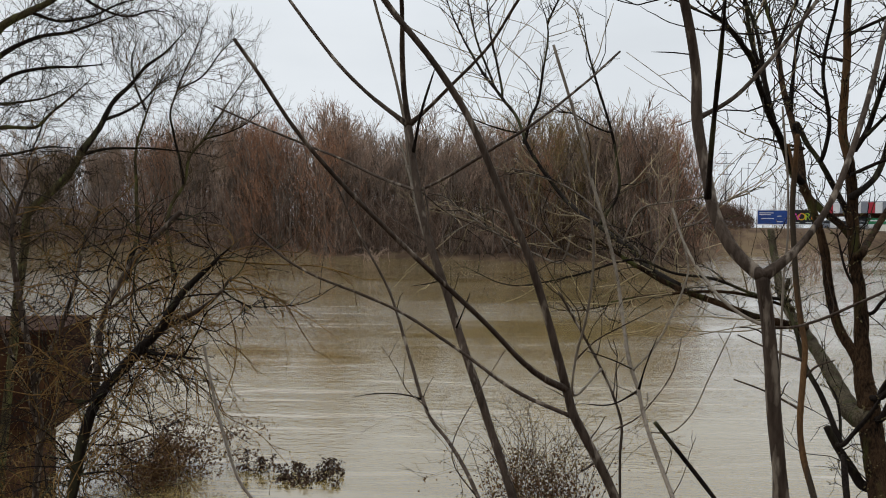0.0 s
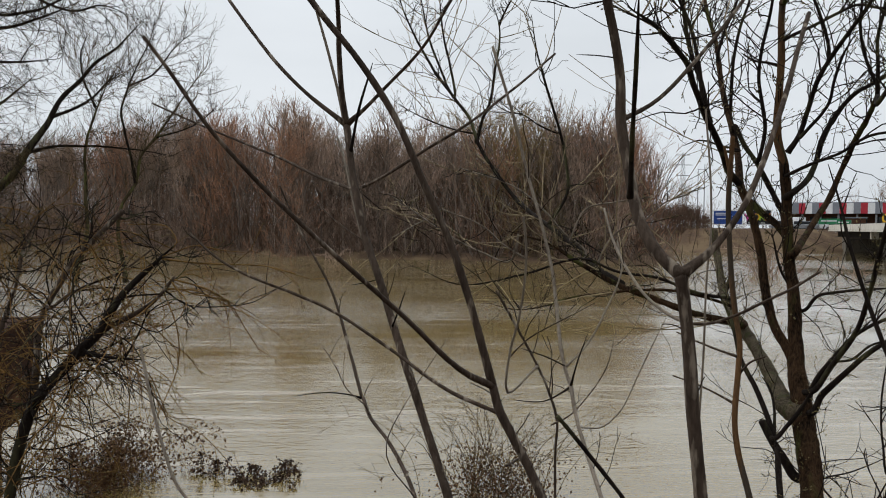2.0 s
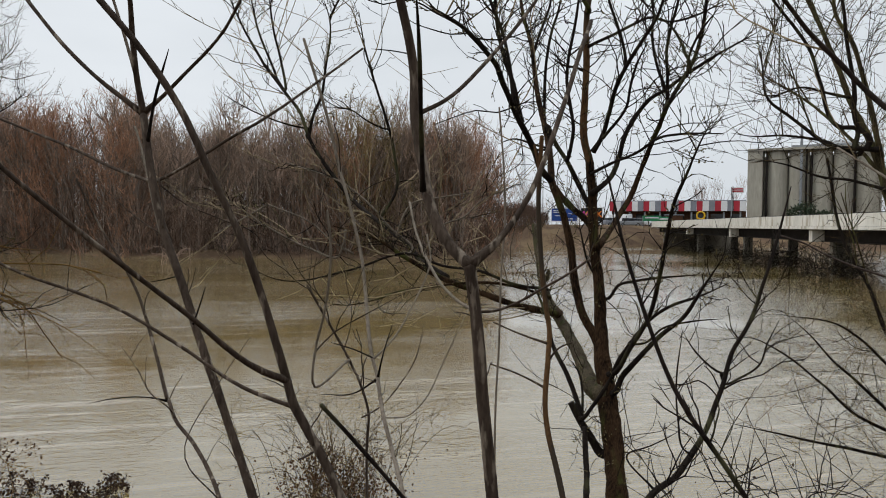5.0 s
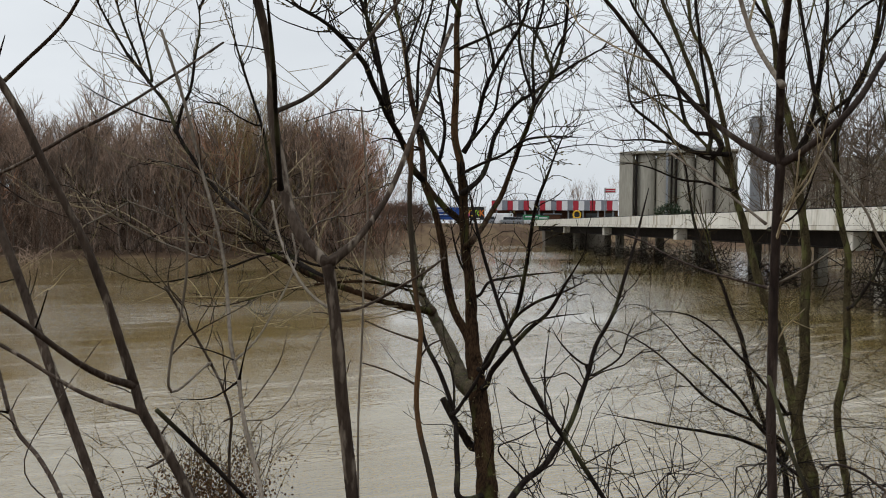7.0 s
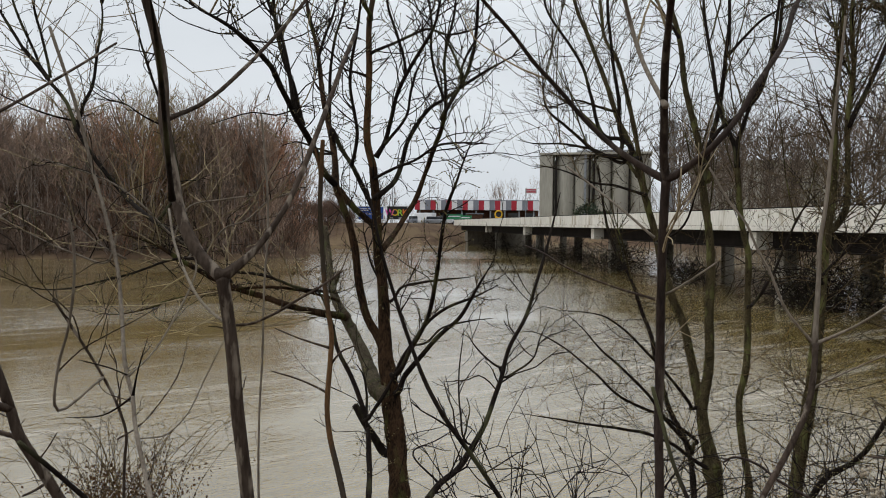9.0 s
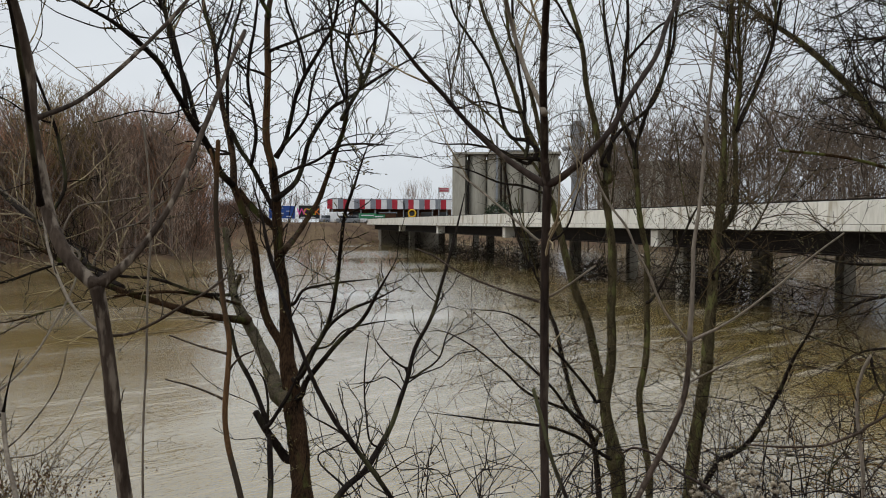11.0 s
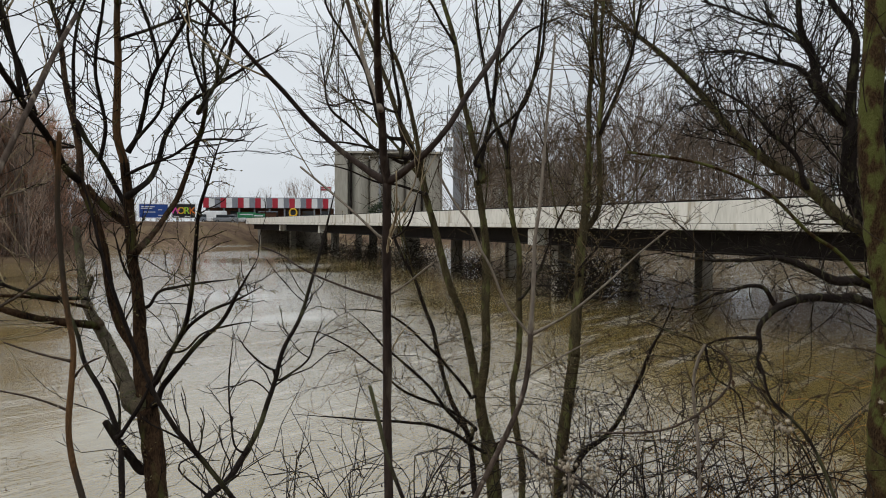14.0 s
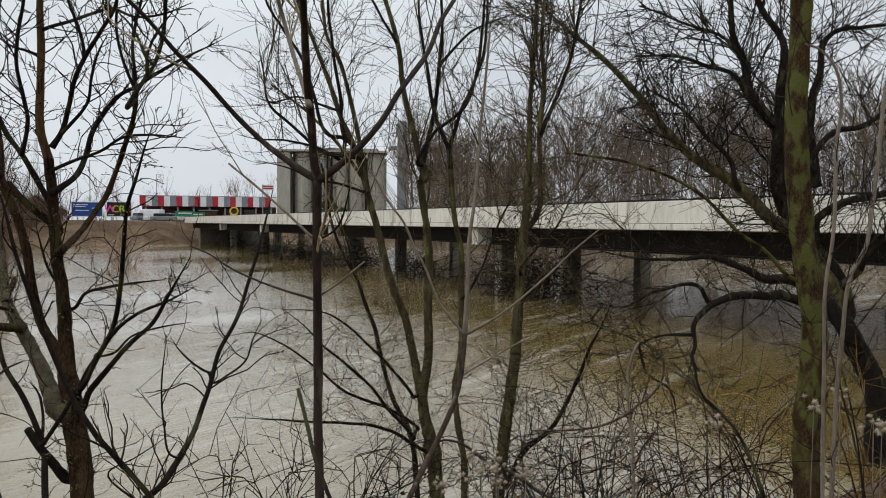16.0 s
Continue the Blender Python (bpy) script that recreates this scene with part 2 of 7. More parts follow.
CONCRETE_PIER = material("mid_grey_pier_concrete", (0.34, 0.315, 0.27), (0.18, 0.162, 0.134), 0.9, 0.9, 0.3, stretch=(1, 1, 0.4), spec=0.1)
SILO = material("silo_concrete", (0.40, 0.375, 0.310), (0.27, 0.250, 0.205), 0.9, 0.25, 0.15, stretch=(1, 1, 0.2), spots=((0.28, 0.255, 0.215), 0.35, 0.2), spec=0.1)
STEEL_DARK = material("dark_weathered_steel", (0.022, 0.017, 0.014), (0.010, 0.008, 0.007), 0.8, 2.0, 0.2, spec=0.1)
STEEL_GREY = material("galvanised_steel", (0.30, 0.31, 0.32), (0.20, 0.21, 0.22), 0.5, 3.0, 0.1, metal=0.6)
RUST = material("rusty_brown_plate", (0.052, 0.023, 0.012), (0.022, 0.011, 0.007), 0.9, 3.5, 0.6, spots=((0.085, 0.040, 0.018), 2.0, 0.2), spec=0.08)
BRICK = material("red_brown_masonry", (0.115, 0.058, 0.036), (0.055, 0.030, 0.020), 0.95, 6.0, 0.7, spec=0.06)
RED = material("red_panel", (0.42, 0.028, 0.045), (0.33, 0.022, 0.036), 0.6, 0.8, 0.05)
WHITE = material("white_panel", (0.74, 0.74, 0.74), (0.60, 0.60, 0.60), 0.6, 0.8, 0.05)
GREY = material("grey_panel", (0.22, 0.23, 0.26), (0.17, 0.18, 0.20), 0.6, 0.8, 0.05)
BLUE = material("blue_poster", (0.022, 0.075, 0.30), (0.014, 0.045, 0.20), 0.5, 0.5, 0.05)
BLACK = material("black_poster", (0.016, 0.016, 0.018), (0.010, 0.010, 0.012), 0.5, 1.0, 0.05)
GREEN = material("green_paint", (0.030, 0.22, 0.095), (0.02, 0.15, 0.065), 0.5, 1.0, 0.05)
YELLOW = material("yellow_paint", (0.70, 0.42, 0.02), (0.55, 0.32, 0.015), 0.5, 1.0, 0.05)
PINK = material("pink_paint", (0.70, 0.07, 0.35), (0.6, 0.05, 0.3), 0.5, 1.0, 0.05)
LIME = material("lime_paint", (0.35, 0.60, 0.05), (0.3, 0.5, 0.04), 0.5, 1.0, 0.05)
ORANGE = material("orange_paint", (0.75, 0.20, 0.02), (0.6, 0.15, 0.015), 0.5, 1.0, 0.05)
GLASS_DARK = material("dark_window_glass", (0.03, 0.035, 0.04), (0.02, 0.024, 0.028), 0.08, 1.0, 0.0, spec=0.6)
TYRE = material("tyre_rubber", (0.02, 0.02, 0.02), (0.014, 0.014, 0.014), 0.85, 4.0, 0.1)


# ---- mesh building ----
def empty(name, at=(0, 0, 0)):
    ob = new(name)
    ob.empty_display_size = 0.1
    ob.matrix_basis = Matrix.Translation(at)
    return ob


def link(name, me, mat, parent=None, label="", kind=""):
    ob = new(name, me)
    if mat:
        me.materials.append(mat)
    if parent:
        ob.parent = parent
        ob.matrix_parent_inverse = parent.matrix_basis.inverted()
    return tagged(ob, label, kind=kind)


def mesh_of(name, verts, tris, smooth=True):
    me = bpy.data.meshes.new(name)
    verts, tris = np.asarray(verts, np.float32), np.asarray(tris, np.int32)
    me.vertices.add(len(verts))
    me.vertices.foreach_set("co", verts.ravel())
    me.loops.add(tris.size)
    me.loops.foreach_set("vertex_index", tris.ravel())
    me.polygons.add(len(tris))
    me.polygons.foreach_set("loop_start", np.arange(0, tris.size, 3, dtype=np.int32))
    me.polygons.foreach_set("loop_total", np.full(len(tris), 3, np.int32))
    me.polygons.foreach_set("use_smooth", np.full(len(tris), smooth, bool))
    me.update(calc_edges=True)
    return me


def part(name, bm, mat, parent=None, label="", smooth=False):
    """Links a bmesh as one mesh object under a thing or a part."""
    me = bpy.data.meshes.new(name)
    if smooth:
        for f in bm.faces:
            f.smooth = True
    bm.to_mesh(me)
    bm.free()
    return link(name, me, mat, parent, label)


def box(size, m=Matrix(), bevel=0.0, bm=None):
    """A box of that size round the pose m, with bevelled edges."""
    bm = bm or bmesh.new()
    made = bmesh.ops.create_cube(bm, size=1.0, matrix=m @ Matrix.Diagonal((*size, 1)))
    if bevel:
        edges = list({e for v in made["verts"] for e in v.link_edges})
        bmesh.ops.bevel(bm, geom=edges, offset=bevel, segments=2, affect="EDGES", profile=0.6)
    return bm


def rod(radius, length, m=Matrix(), sides=12, top=None, bm=None):
    """An upright round bar or cone, centred on the pose m."""
    bm = bm or bmesh.new()
    bmesh.ops.create_cone(bm, cap_ends=True, segments=sides, radius1=radius, radius2=radius if top is None else top, depth=length, matrix=m)
    return bm


def spline(points, per=6):
    """A smooth line through the points, evenly bent however far apart they lie."""
    p = np.asarray(points, float)
    if len(p) < 3:
        return p[0] + (p[-1] - p[0]) * np.linspace(0, 1, per + 1)[:, None]
    h = np.linalg.norm(np.diff(p, axis=0), axis=1)[:, None] + 1e-9
    v = np.diff(p, axis=0) / h
    m = np.vstack([v[:1], (v[:-1] * h[1:] + v[1:] * h[:-1]) / (h[1:] + h[:-1]), v[-1:]])
    out = []
    for i in range(len(p) - 1):
        for u in np.arange(per) / per:
            out.append(p[i] * (2 * u ** 3 - 3 * u * u + 1) + m[i] * h[i] * (u ** 3 - 2 * u * u + u) + p[i + 1] * (3 * u * u - 2 * u ** 3) + m[i + 1] * h[i] * (u ** 3 - u * u))
    return np.array(out + [p[-1]])


class Tubes:
    """Gathers tapered round tubes into one mesh."""

    def __init__(self):
        self.v, self.t, self.n = [], [], 0

    def tube(self, line, radii, sides=6, rough=0.0):
        line, radii = np.asarray(line, float), np.asarray(radii, float)
        k = len(line)
        d = np.gradient(line, axis=0)
        d /= np.linalg.norm(d, axis=1)[:, None] + 1e-9
        first = np.cross(d[0], (0.31, 0.17, 0.93) if abs(d[0, 2]) < 0.8 else (0.9, 0.3, 0.1))
        side = np.empty((k, 3))
        for i in range(k):
            first = first - d[i] * (first @ d[i])
            first = first / (math.sqrt(first @ first) + 1e-9)
            side[i] = first
        other = np.cross(d, side)
        a = np.arange(sides) * 2 * np.pi / sides
        ring = line[:, None] + radii[:, None, None] * (side[:, None] * np.cos(a)[None, :, None] + other[:, None] * np.sin(a)[None, :, None])
        if rough:
            for i in range(k):
                for j in range(sides):
                    q = ring[i, j]
                    lump = noise.noise((q[0] * 28, q[1] * 28, q[2] * 12)) + 0.6 * noise.noise((q[0] * 75, q[1] * 75, q[2] * 26))
                    ring[i, j] = line[i] + (q - line[i]) * (1 + rough * lump)
        i, j = np.meshgrid(np.arange(k - 1), np.arange(sides), indexing="ij")
        a0, a1 = i * sides + j, i * sides + (j + 1) % sides
        t = np.concatenate([np.stack([a0, a1, a1 + sides], -1).reshape(-1, 3), np.stack([a0, a1 + sides, a0 + sides], -1).reshape(-1, 3)])
        cap = k * sides
        j = np.arange(sides)
        ends = np.stack([j * 0 + cap + 1, (k - 1) * sides + j, (k - 1) * sides + (j + 1) % sides], -1)
        if sides > 4:
            ends = np.concatenate([np.stack([j * 0 + cap, (j + 1) % sides, j], -1), ends])
        self.v.append(np.vstack([ring.reshape(-1, 3), line[:1] - d[:1] * radii[0] * 0.3, line[-1:] + d[-1:] * radii[-1] * 0.5]))
        self.t.append(np.vstack([t, ends]) + self.n)
        self.n += cap + 2

    def spike(self, a, b, r):
        """A thin three-sided twig from a to b."""
        d = b - a
        s = np.cross(d, (0.2, 0.5, 0.84))
        s /= np.linalg.norm(s) + 1e-9
        o = np.cross(d / (np.linalg.norm(d) + 1e-9), s)
        self.v.append(np.array([a + r * s, a + r * (-0.5 * s + 0.87 * o), a + r * (-0.5 * s - 0.87 * o), b]))
        self.t.append(np.array([[0, 1, 3], [1, 2, 3], [2, 0, 3]]) + self.n)
        self.n += 4

    def bud(self, at, way, size):
        """A small pointed bud: two four-sided cones."""
        s = unit(np.cross(way, (0.3, 0.6, 0.74)))
        o = np.cross(way, s)
        m, w = at + way * size * 0.4, size * 0.4
        self.v.append(np.array([at - way * size * 0.3, m + s * w, m + o * w, m - s * w, m - o * w, at + way * size * 1.2]))
        self.t.append(np.array([[0, 2, 1], [0, 3, 2], [0, 4, 3], [0, 1, 4], [5, 1, 2], [5, 2, 3], [5, 3, 4], [5, 4, 1]]) + self.n)
        self.n += 6

    def arrays(self):
        return np.vstack(self.v), np.vstack(self.t)

    def part(self, name, mat, parent=None, label="", kind=""):
        return link(name, mesh_of(name, *self.arrays()), mat, parent, label, kind)


def unit(v):
    return v / (np.linalg.norm(v) + 1e-9)


# ---- ground and water ----
SHORE = ((-95, 170), (-40, 140), (-28, 122), (-18, 95), (-9.3, 74), (5, 68), (17.5, 66), (20, 70), (21.5, 108), (25, 106), (30.7, 124), (36, 135), (45, 120), (60, 100), (80, 88), (95, 85))


def shore(az):
    return np.interp(az, [a for a, _ in SHORE], [d for _, d in SHORE])


def ground_height(x, y):
    d, az = math.hypot(x, y), math.degrees(math.atan2(x, y))
    rough = 0.12 * noise.noise((x * 0.7, y * 0.7, 0)) + 0.3 * noise.noise((x * 0.12, y * 0.12, 3)) * min(1, d / 30)
    edge = 3.7 - 0.25 * max(0, x - 2) + 0.3 * noise.noise((x * 0.4, 1, 1))
    near = 0.45 * (edge - y)
    far = 0.3 * (d - shore(az)) if abs(az) < 94 else -9
    crest = 3.3 if az > 20.5 else 0.6
    # unseen embankment behind the camera, added to block sky light from there
    if abs(az) >= 94:
        return max(min(1.6, near), min(7.0, 1.6 + 0.75 * (-3.0 - y))) + rough * 0.5
    return max(-1.6, min(1.6, near), min(crest, far)) + rough * (0.5 if d < 10 else 1)


def build_ground():
    radii = np.concatenate([np.linspace(0.4, 12, 30), np.geomspace(12.6, 3200, 130)])
    turns = 300
    v = [(r * math.sin(a), r * math.cos(a)) for r in radii for a in np.arange(turns) * 2 * math.pi / turns]
    verts = np.array([(x, y, ground_height(x, y)) for x, y in v])
    i, j = np.meshgrid(np.arange(len(radii) - 1), np.arange(turns), indexing="ij")
    a, b = i * turns + j, i * turns + (j + 1) % turns
    tris = np.concatenate([np.stack([a, b + turns, b], -1).reshape(-1, 3), np.stack([a, a + turns, b + turns], -1).reshape(-1, 3)])
    mid = len(verts)
    j = np.arange(turns)
    verts = np.vstack([verts, [(0, 0, ground_height(0, 0))]])
    tris = np.vstack([tris, np.stack([j * 0 + mid, j, (j + 1) % turns], -1)])
    tagged(link("ground", mesh_of("ground", verts, tris), EARTH), "brown muddy river bank with dead winter grass", "ground", kind="structure")
    bm = bmesh.new()
    bmesh.ops.create_circle(bm, cap_ends=True, segments=96, radius=3000)
    tagged(part("water", bm, WATER), "silty brown flood water with ripples and slicks", "river", kind="structure")


build_ground()


# ---- distant woods ----
def woodland_tree(rng, height, spread, limbs, twigs, thick, forks=2, lift=(0.9, 2.4)):
    """One bare tree of a far wood: a stem, rising limbs, and sprays of twigs."""
    tb, fine = Tubes(), Tubes()
    top = np.array([rng.normal(0, 0.06) * height, rng.normal(0, 0.06) * height, height * 0.9])
    mid = top * 0.5 + np.array([rng.normal(0, 0.03), rng.normal(0, 0.03), 0]) * height
    stem = spline([(0, 0, -0.6), mid, top], 4)
    tb.tube(stem, np.linspace(thick * 0.62, thick * 0.15, len(stem)), 4)
    for k in range(limbs):
        u = rng.uniform(0.12, 0.95)
        a = stem[int(u * (len(stem) - 1))] + (0, 0, rng.uniform(0, 0.08) * height)
        turn, rise = rng.uniform(0, 6.28), rng.uniform(*lift)
        way = unit(np.array([math.cos(turn), math.sin(turn), rise]))
        length = height * spread * rng.uniform(0.5, 1.0) * (1.1 - 0.6 * u)
        b = a + way * length * 0.5
        c = b + unit(way + (0, 0, 0.5)) * length * 0.5
        tb.tube([a, b, c], [thick * 0.34, thick * 0.24, thick * 0.1], 3)
        for j in range(twigs):
            w = rng.uniform(0.2, 1.0)
            p = a + (b - a) * w * 2 if w < 0.5 else b + (c - b) * (w * 2 - 1)
            q = unit(way * 0.6 + rng.normal(0, 0.55, 3) + (0, 0, 0.65))
            e = p + q * height * rng.uniform(0.06, 0.15)
            fine.spike(p, e, thick * 0.19)
            for _ in range(forks):
                s = p + (e - p) * rng.uniform(0.3, 0.9)
                fine.spike(s, s + unit(q + rng.normal(0, 0.6, 3) + (0, 0, 0.3)) * height * rng.uniform(0.03, 0.08), thick * 0.14)
    return tb.arrays(), fine.arrays()


def plant(name, label, category, places, kinds, mats):
    """Sets copies of a few tree shapes at (x, y, z, size) into one object for the stems and one for the twigs."""
    rng = np.random.default_rng(len(places))
    for which, suffix in ((0, "_stems"), (1, "_twigs")):
        vs, ts, n = [], [], 0
        for x, y, z, size in places:
            v, t = kinds[rng.integers(len(kinds))][which]
            a = rng.uniform(0, 6.28)
            c, s = math.cos(a) * size, math.sin(a) * size
            w = np.stack([v[:, 0] * c - v[:, 1] * s + x, v[:, 0] * s + v[:, 1] * c + y, v[:, 2] * size + z], 1)
            vs.append(w)
            ts.append(t + n)
            n += len(v)
        tagged(link(name + suffix, mesh_of(name, np.vstack(vs), np.vstack(ts), False), mats[which]), label + (" trunks" if which == 0 else " twigs"), category, kind="stuff")


def far_woods():
    rng = np.random.default_rng(5)
    slim = [woodland_tree(rng, 1.0, 0.42, 22, 8, 0.011) for _ in range(7)]
    bushy = [woodland_tree(rng, 1.0, 0.75, 24, 9, 0.011) for _ in range(5)]
    light = [woodland_tree(rng, 1.0, 0.8, 15, 6, 0.014, 1) for _ in range(5)]
    grey, red, olive, low, back = [], [], [], [], []
    for _ in range(300):
        az = rng.uniform(-46, 18.6)
        d = shore(min(az, 17.5)) + rng.uniform(14, 60)
        back.append((d * math.sin(radians(az)), d * math.cos(radians(az)), 0.3, rng.uniform(8.5, 12.5)))
    plant("back_willow_wood", "deep bare brown wood on the far bank", "woods", back, light, (WOOD_DARK, WOOD_RED))
    for _ in range(430):
        az = rng.uniform(-46, 19.3)
        d = shore(az) + 1.5 + rng.uniform(0, 1) ** 1.3 * 16
        if az > 17:
            d = shore(17.5) + rng.uniform(1, 60)
        x, y = d * math.sin(radians(az)), d * math.cos(radians(az))
        size = rng.uniform(9.8, 14.0) + 3.6 * math.exp(-((az + 14) / 7) ** 2) + (1.8 if az < -20 else 0) + (1.6 if rng.uniform() < 0.12 else 0)
        spot = noise.noise((az * 0.18, d * 0.03, 2))
        place = (x, y, 0.2, size)
        if 6 < az < 12 and rng.uniform() < 0.7:
            olive.append((x, y, 0.2, size * 0.95))
        elif spot > 0.12 or az > 18:
            red.append((x, y, 0.2, size * 0.85))
        else:
            grey.append(place)
    # brush along the shoreline, the shade at the wood's foot put into its colour
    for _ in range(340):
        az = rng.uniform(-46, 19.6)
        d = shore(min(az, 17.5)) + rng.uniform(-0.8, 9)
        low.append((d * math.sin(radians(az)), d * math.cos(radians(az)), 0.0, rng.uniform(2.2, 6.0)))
    mid = []
    for _ in range(420):
        az = rng.uniform(-46, 19.0)
        d = shore(min(az, 17.5)) + rng.uniform(5, 26)
        mid.append((d * math.sin(radians(az)), d * math.cos(radians(az)), 0.1, rng.uniform(4.5, 9.0)))
    plant("willow_underwood", "dense dark brown underwood on the far bank", "brushwood", mid, light, (WOOD_DARK_SHADED, WOOD_DARK_SHADED))
    poles = []
    for _ in range(340):
        az = rng.uniform(-46, 18.6)
        d = shore(min(az, 17.5)) + rng.uniform(4, 30)
        tall = 11.6 + 2.6 * math.exp(-((az + 14) / 7) ** 2) + (1.5 if az < -20 else 0) + 1.6 * noise.noise((az * 0.35, 3.0, 1.0)) - 0.7 * max(0, az - 15)
        poles.append((d * math.sin(radians(az)), d * math.cos(radians(az)), 0.2, tall * rng.uniform(0.88, 1.12)))
    thin = [woodland_tree(rng, 1.0, 0.30, 16, 5, 0.0068, 1, (1.6, 3.4)) for _ in range(7)]
    plant("pole_willow_wood", "thin pale upright willow poles on the far bank", "woods", poles, thin, (WOOD_PALE, WOOD_PALE))
    plant("grey_willow_wood", "bare grey-brown willow wood on the far bank", "woods", grey, slim, (WOOD_DARK, WOOD_GREY))
    plant("red_willow_wood", "bare reddish-brown willow wood on the far bank", "woods", red, bushy, (WOOD_DARK, WOOD_RED))
    plant("olive_willow_wood", "bare olive-brown willows on the far bank", "woods", olive, bushy, (WOOD_DARK, WOOD_OLIVE))
    plant("shore_thicket", "dark bare brushwood along the flooded shore", "brushwood", low, light, (WOOD_DARK_SHADED, WOOD_DARK_SHADED))
    tall, brush = [], []
    oak = [woodland_tree(rng, 1.0, 0.62, 24, 5, 0.0115, 2, (0.25, 1.5)) for _ in range(8)]
    for _ in range(210):
        az = rng.uniform(47.8, 96)
        d = rng.uniform(85, 135) if az > 58 else rng.uniform(95, 150)
        tall.append((d * math.sin(radians(az)), d * math.cos(radians(az)), 1.5, rng.uniform(12.5, 19.5)))
    under = []
    for _ in range(55):
        az = rng.uniform(48.5, 96)
        d = rng.uniform(80, 125)
        under.append((d * math.sin(radians(az)), d * math.cos(radians(az)), 1.5, rng.uniform(5, 10)))
    plant("right_bank_underwood", "dense bare underwood behind the bridge", "brushwood", under, oak, (WOOD_RIVER, WOOD_RIVER))
    plant("right_bank_wood", "tall bare dark wood behind the bridge", "woods", tall, oak, (WOOD_RIVER, WOOD_RIVER))
    for _ in range(90):
        az = rng.uniform(20.5, 46)
        d = rng.uniform(210, 420)
        brush.append((d * math.sin(radians(az)), d * math.cos(radians(az)), 3.0, rng.uniform(7, 15)))
    hedge, weeds = [], []
    for _ in range(190):
        az, d = rng.uniform(19.2, 23.2), rng.uniform(118, 136)
        hedge.append((d * math.sin(radians(az)), d * math.cos(radians(az)), 3.0, rng.uniform(2.2, 3.9) * (1.0 if az < 22.4 else 0.6)))
    plant("bank_hedge", "dark bare hedge on the far bank beside the wood", "hedge", hedge, bushy, (WOOD_DARK_SHADED, WOOD_DARK_SHADED))
    for _ in range(150):
        az = rng.uniform(20.3, 33)
        d = shore(az) + rng.uniform(0.5, 11)
        weeds.append((d * math.sin(radians(az)), d * math.cos(radians(az)), ground_height(d * math.sin(radians(az)), d * math.cos(radians(az))), rng.uniform(0.5, 1.3)))
    plant("bank_weeds", "low dry brown weeds on the far bank slope", "weeds", weeds, light, (WOOD_DARK_SHADED, WOOD_OLIVE))
    plant("skyline_trees", "bare distant trees on the skyline", "trees", brush, light, (WOOD_DARK, WOOD_GREY))


far_woods()

# ---- the bridge ----
AXIS = np.array([0.389, 0.921])
SIDE = np.array([0.921, -0.389])
START = np.array([20.3, 2.9])
YAW = math.degrees(math.atan2(-AXIS[0], AXIS[1]))


def on_bridge(s, across, z, rx=0, ry=0, rz=0):
    """A pose s metres along the bridge's near face and so far across it."""
    p = START + AXIS * s + SIDE * across
    return pose(p[0], p[1], z, 0, 0, YAW) @ pose(0, 0, 0, rx, ry, rz)


def bridge():
    b = tagged(empty("bridge", (*START, 0)), "long pale concrete road bridge over the flooded river", "bridge")
    s0, s1 = -64.0, 114.0
    panel = 4.3
    n = int((s1 - s0) / panel)
    for k in range(n):
        s = s0 + (k + 0.5) * panel
        part("parapet_panel", box((0.22, panel - 0.03, 0.72), on_bridge(s, 0.05, 3.64), 0.015), CONCRETE, b)
        part("edge_beam", box((0.34, panel - 0.015, 0.20), on_bridge(s, 0.03, 3.165), 0.02), CONCRETE, b)
    part("deck", box((12.0, s1 - s0, 0.24), on_bridge((s0 + s1) / 2, 6.2, 3.16)), CONCRETE_GREY, b)
    part("far_parapet", box((0.22, s1 - s0, 0.9), on_bridge((s0 + s1) / 2, 12.2, 3.6)), CONCRETE, b)
    part("handrail", box((0.08, s1 - s0, 0.05), on_bridge((s0 + s1) / 2, 0.05, 4.03)), STEEL_DARK, b, "dark steel handrail")
    for k in range(5):
        g = bmesh.new()
        half = (s1 - s0) / 2 - 3
        outline = [(-0.21, 0.16), (0.21, 0.16), (0.21, 0.21), (0.02, 0.22), (0.02, 0.88), (0.21, 0.89), (0.21, 0.94), (-0.21, 0.94), (-0.21, 0.89), (-0.02, 0.88), (-0.02, 0.22), (-0.21, 0.21)]
        m = on_bridge((s0 + s1) / 2, 1.0 + k * 2.6, 2.09)
        rings = [[g.verts.new(m @ Vector((x, y, z))) for x, z in outline] for y in (-half, half)]
        for i in range(12):
            g.faces.new((rings[0][i], rings[0][(i + 1) % 12], rings[1][(i + 1) % 12], rings[1][i]))
        g.faces.new(rings[1])
        g.faces.new(rings[0][::-1])
        part("girder", g, STEEL_DARK, b, "dark weathered steel girder")
    for s in (-45, -23.5, -2, 19.5, 41, 62.5, 84):
        part("pier_cap", box((11.6, 0.62, 0.78), on_bridge(s, 6.0, 2.62), 0.04), CONCRETE, b, "pale concrete pier cap")
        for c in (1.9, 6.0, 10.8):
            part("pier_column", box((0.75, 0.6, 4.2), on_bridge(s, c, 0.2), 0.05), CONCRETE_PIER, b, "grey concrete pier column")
    part("abutment", box((10.4, 3.2, 3.0), on_bridge(114.6, 7.6, 1.4), 0.05), CONCRETE_GREY, b, "grey concrete abutment")


bridge()


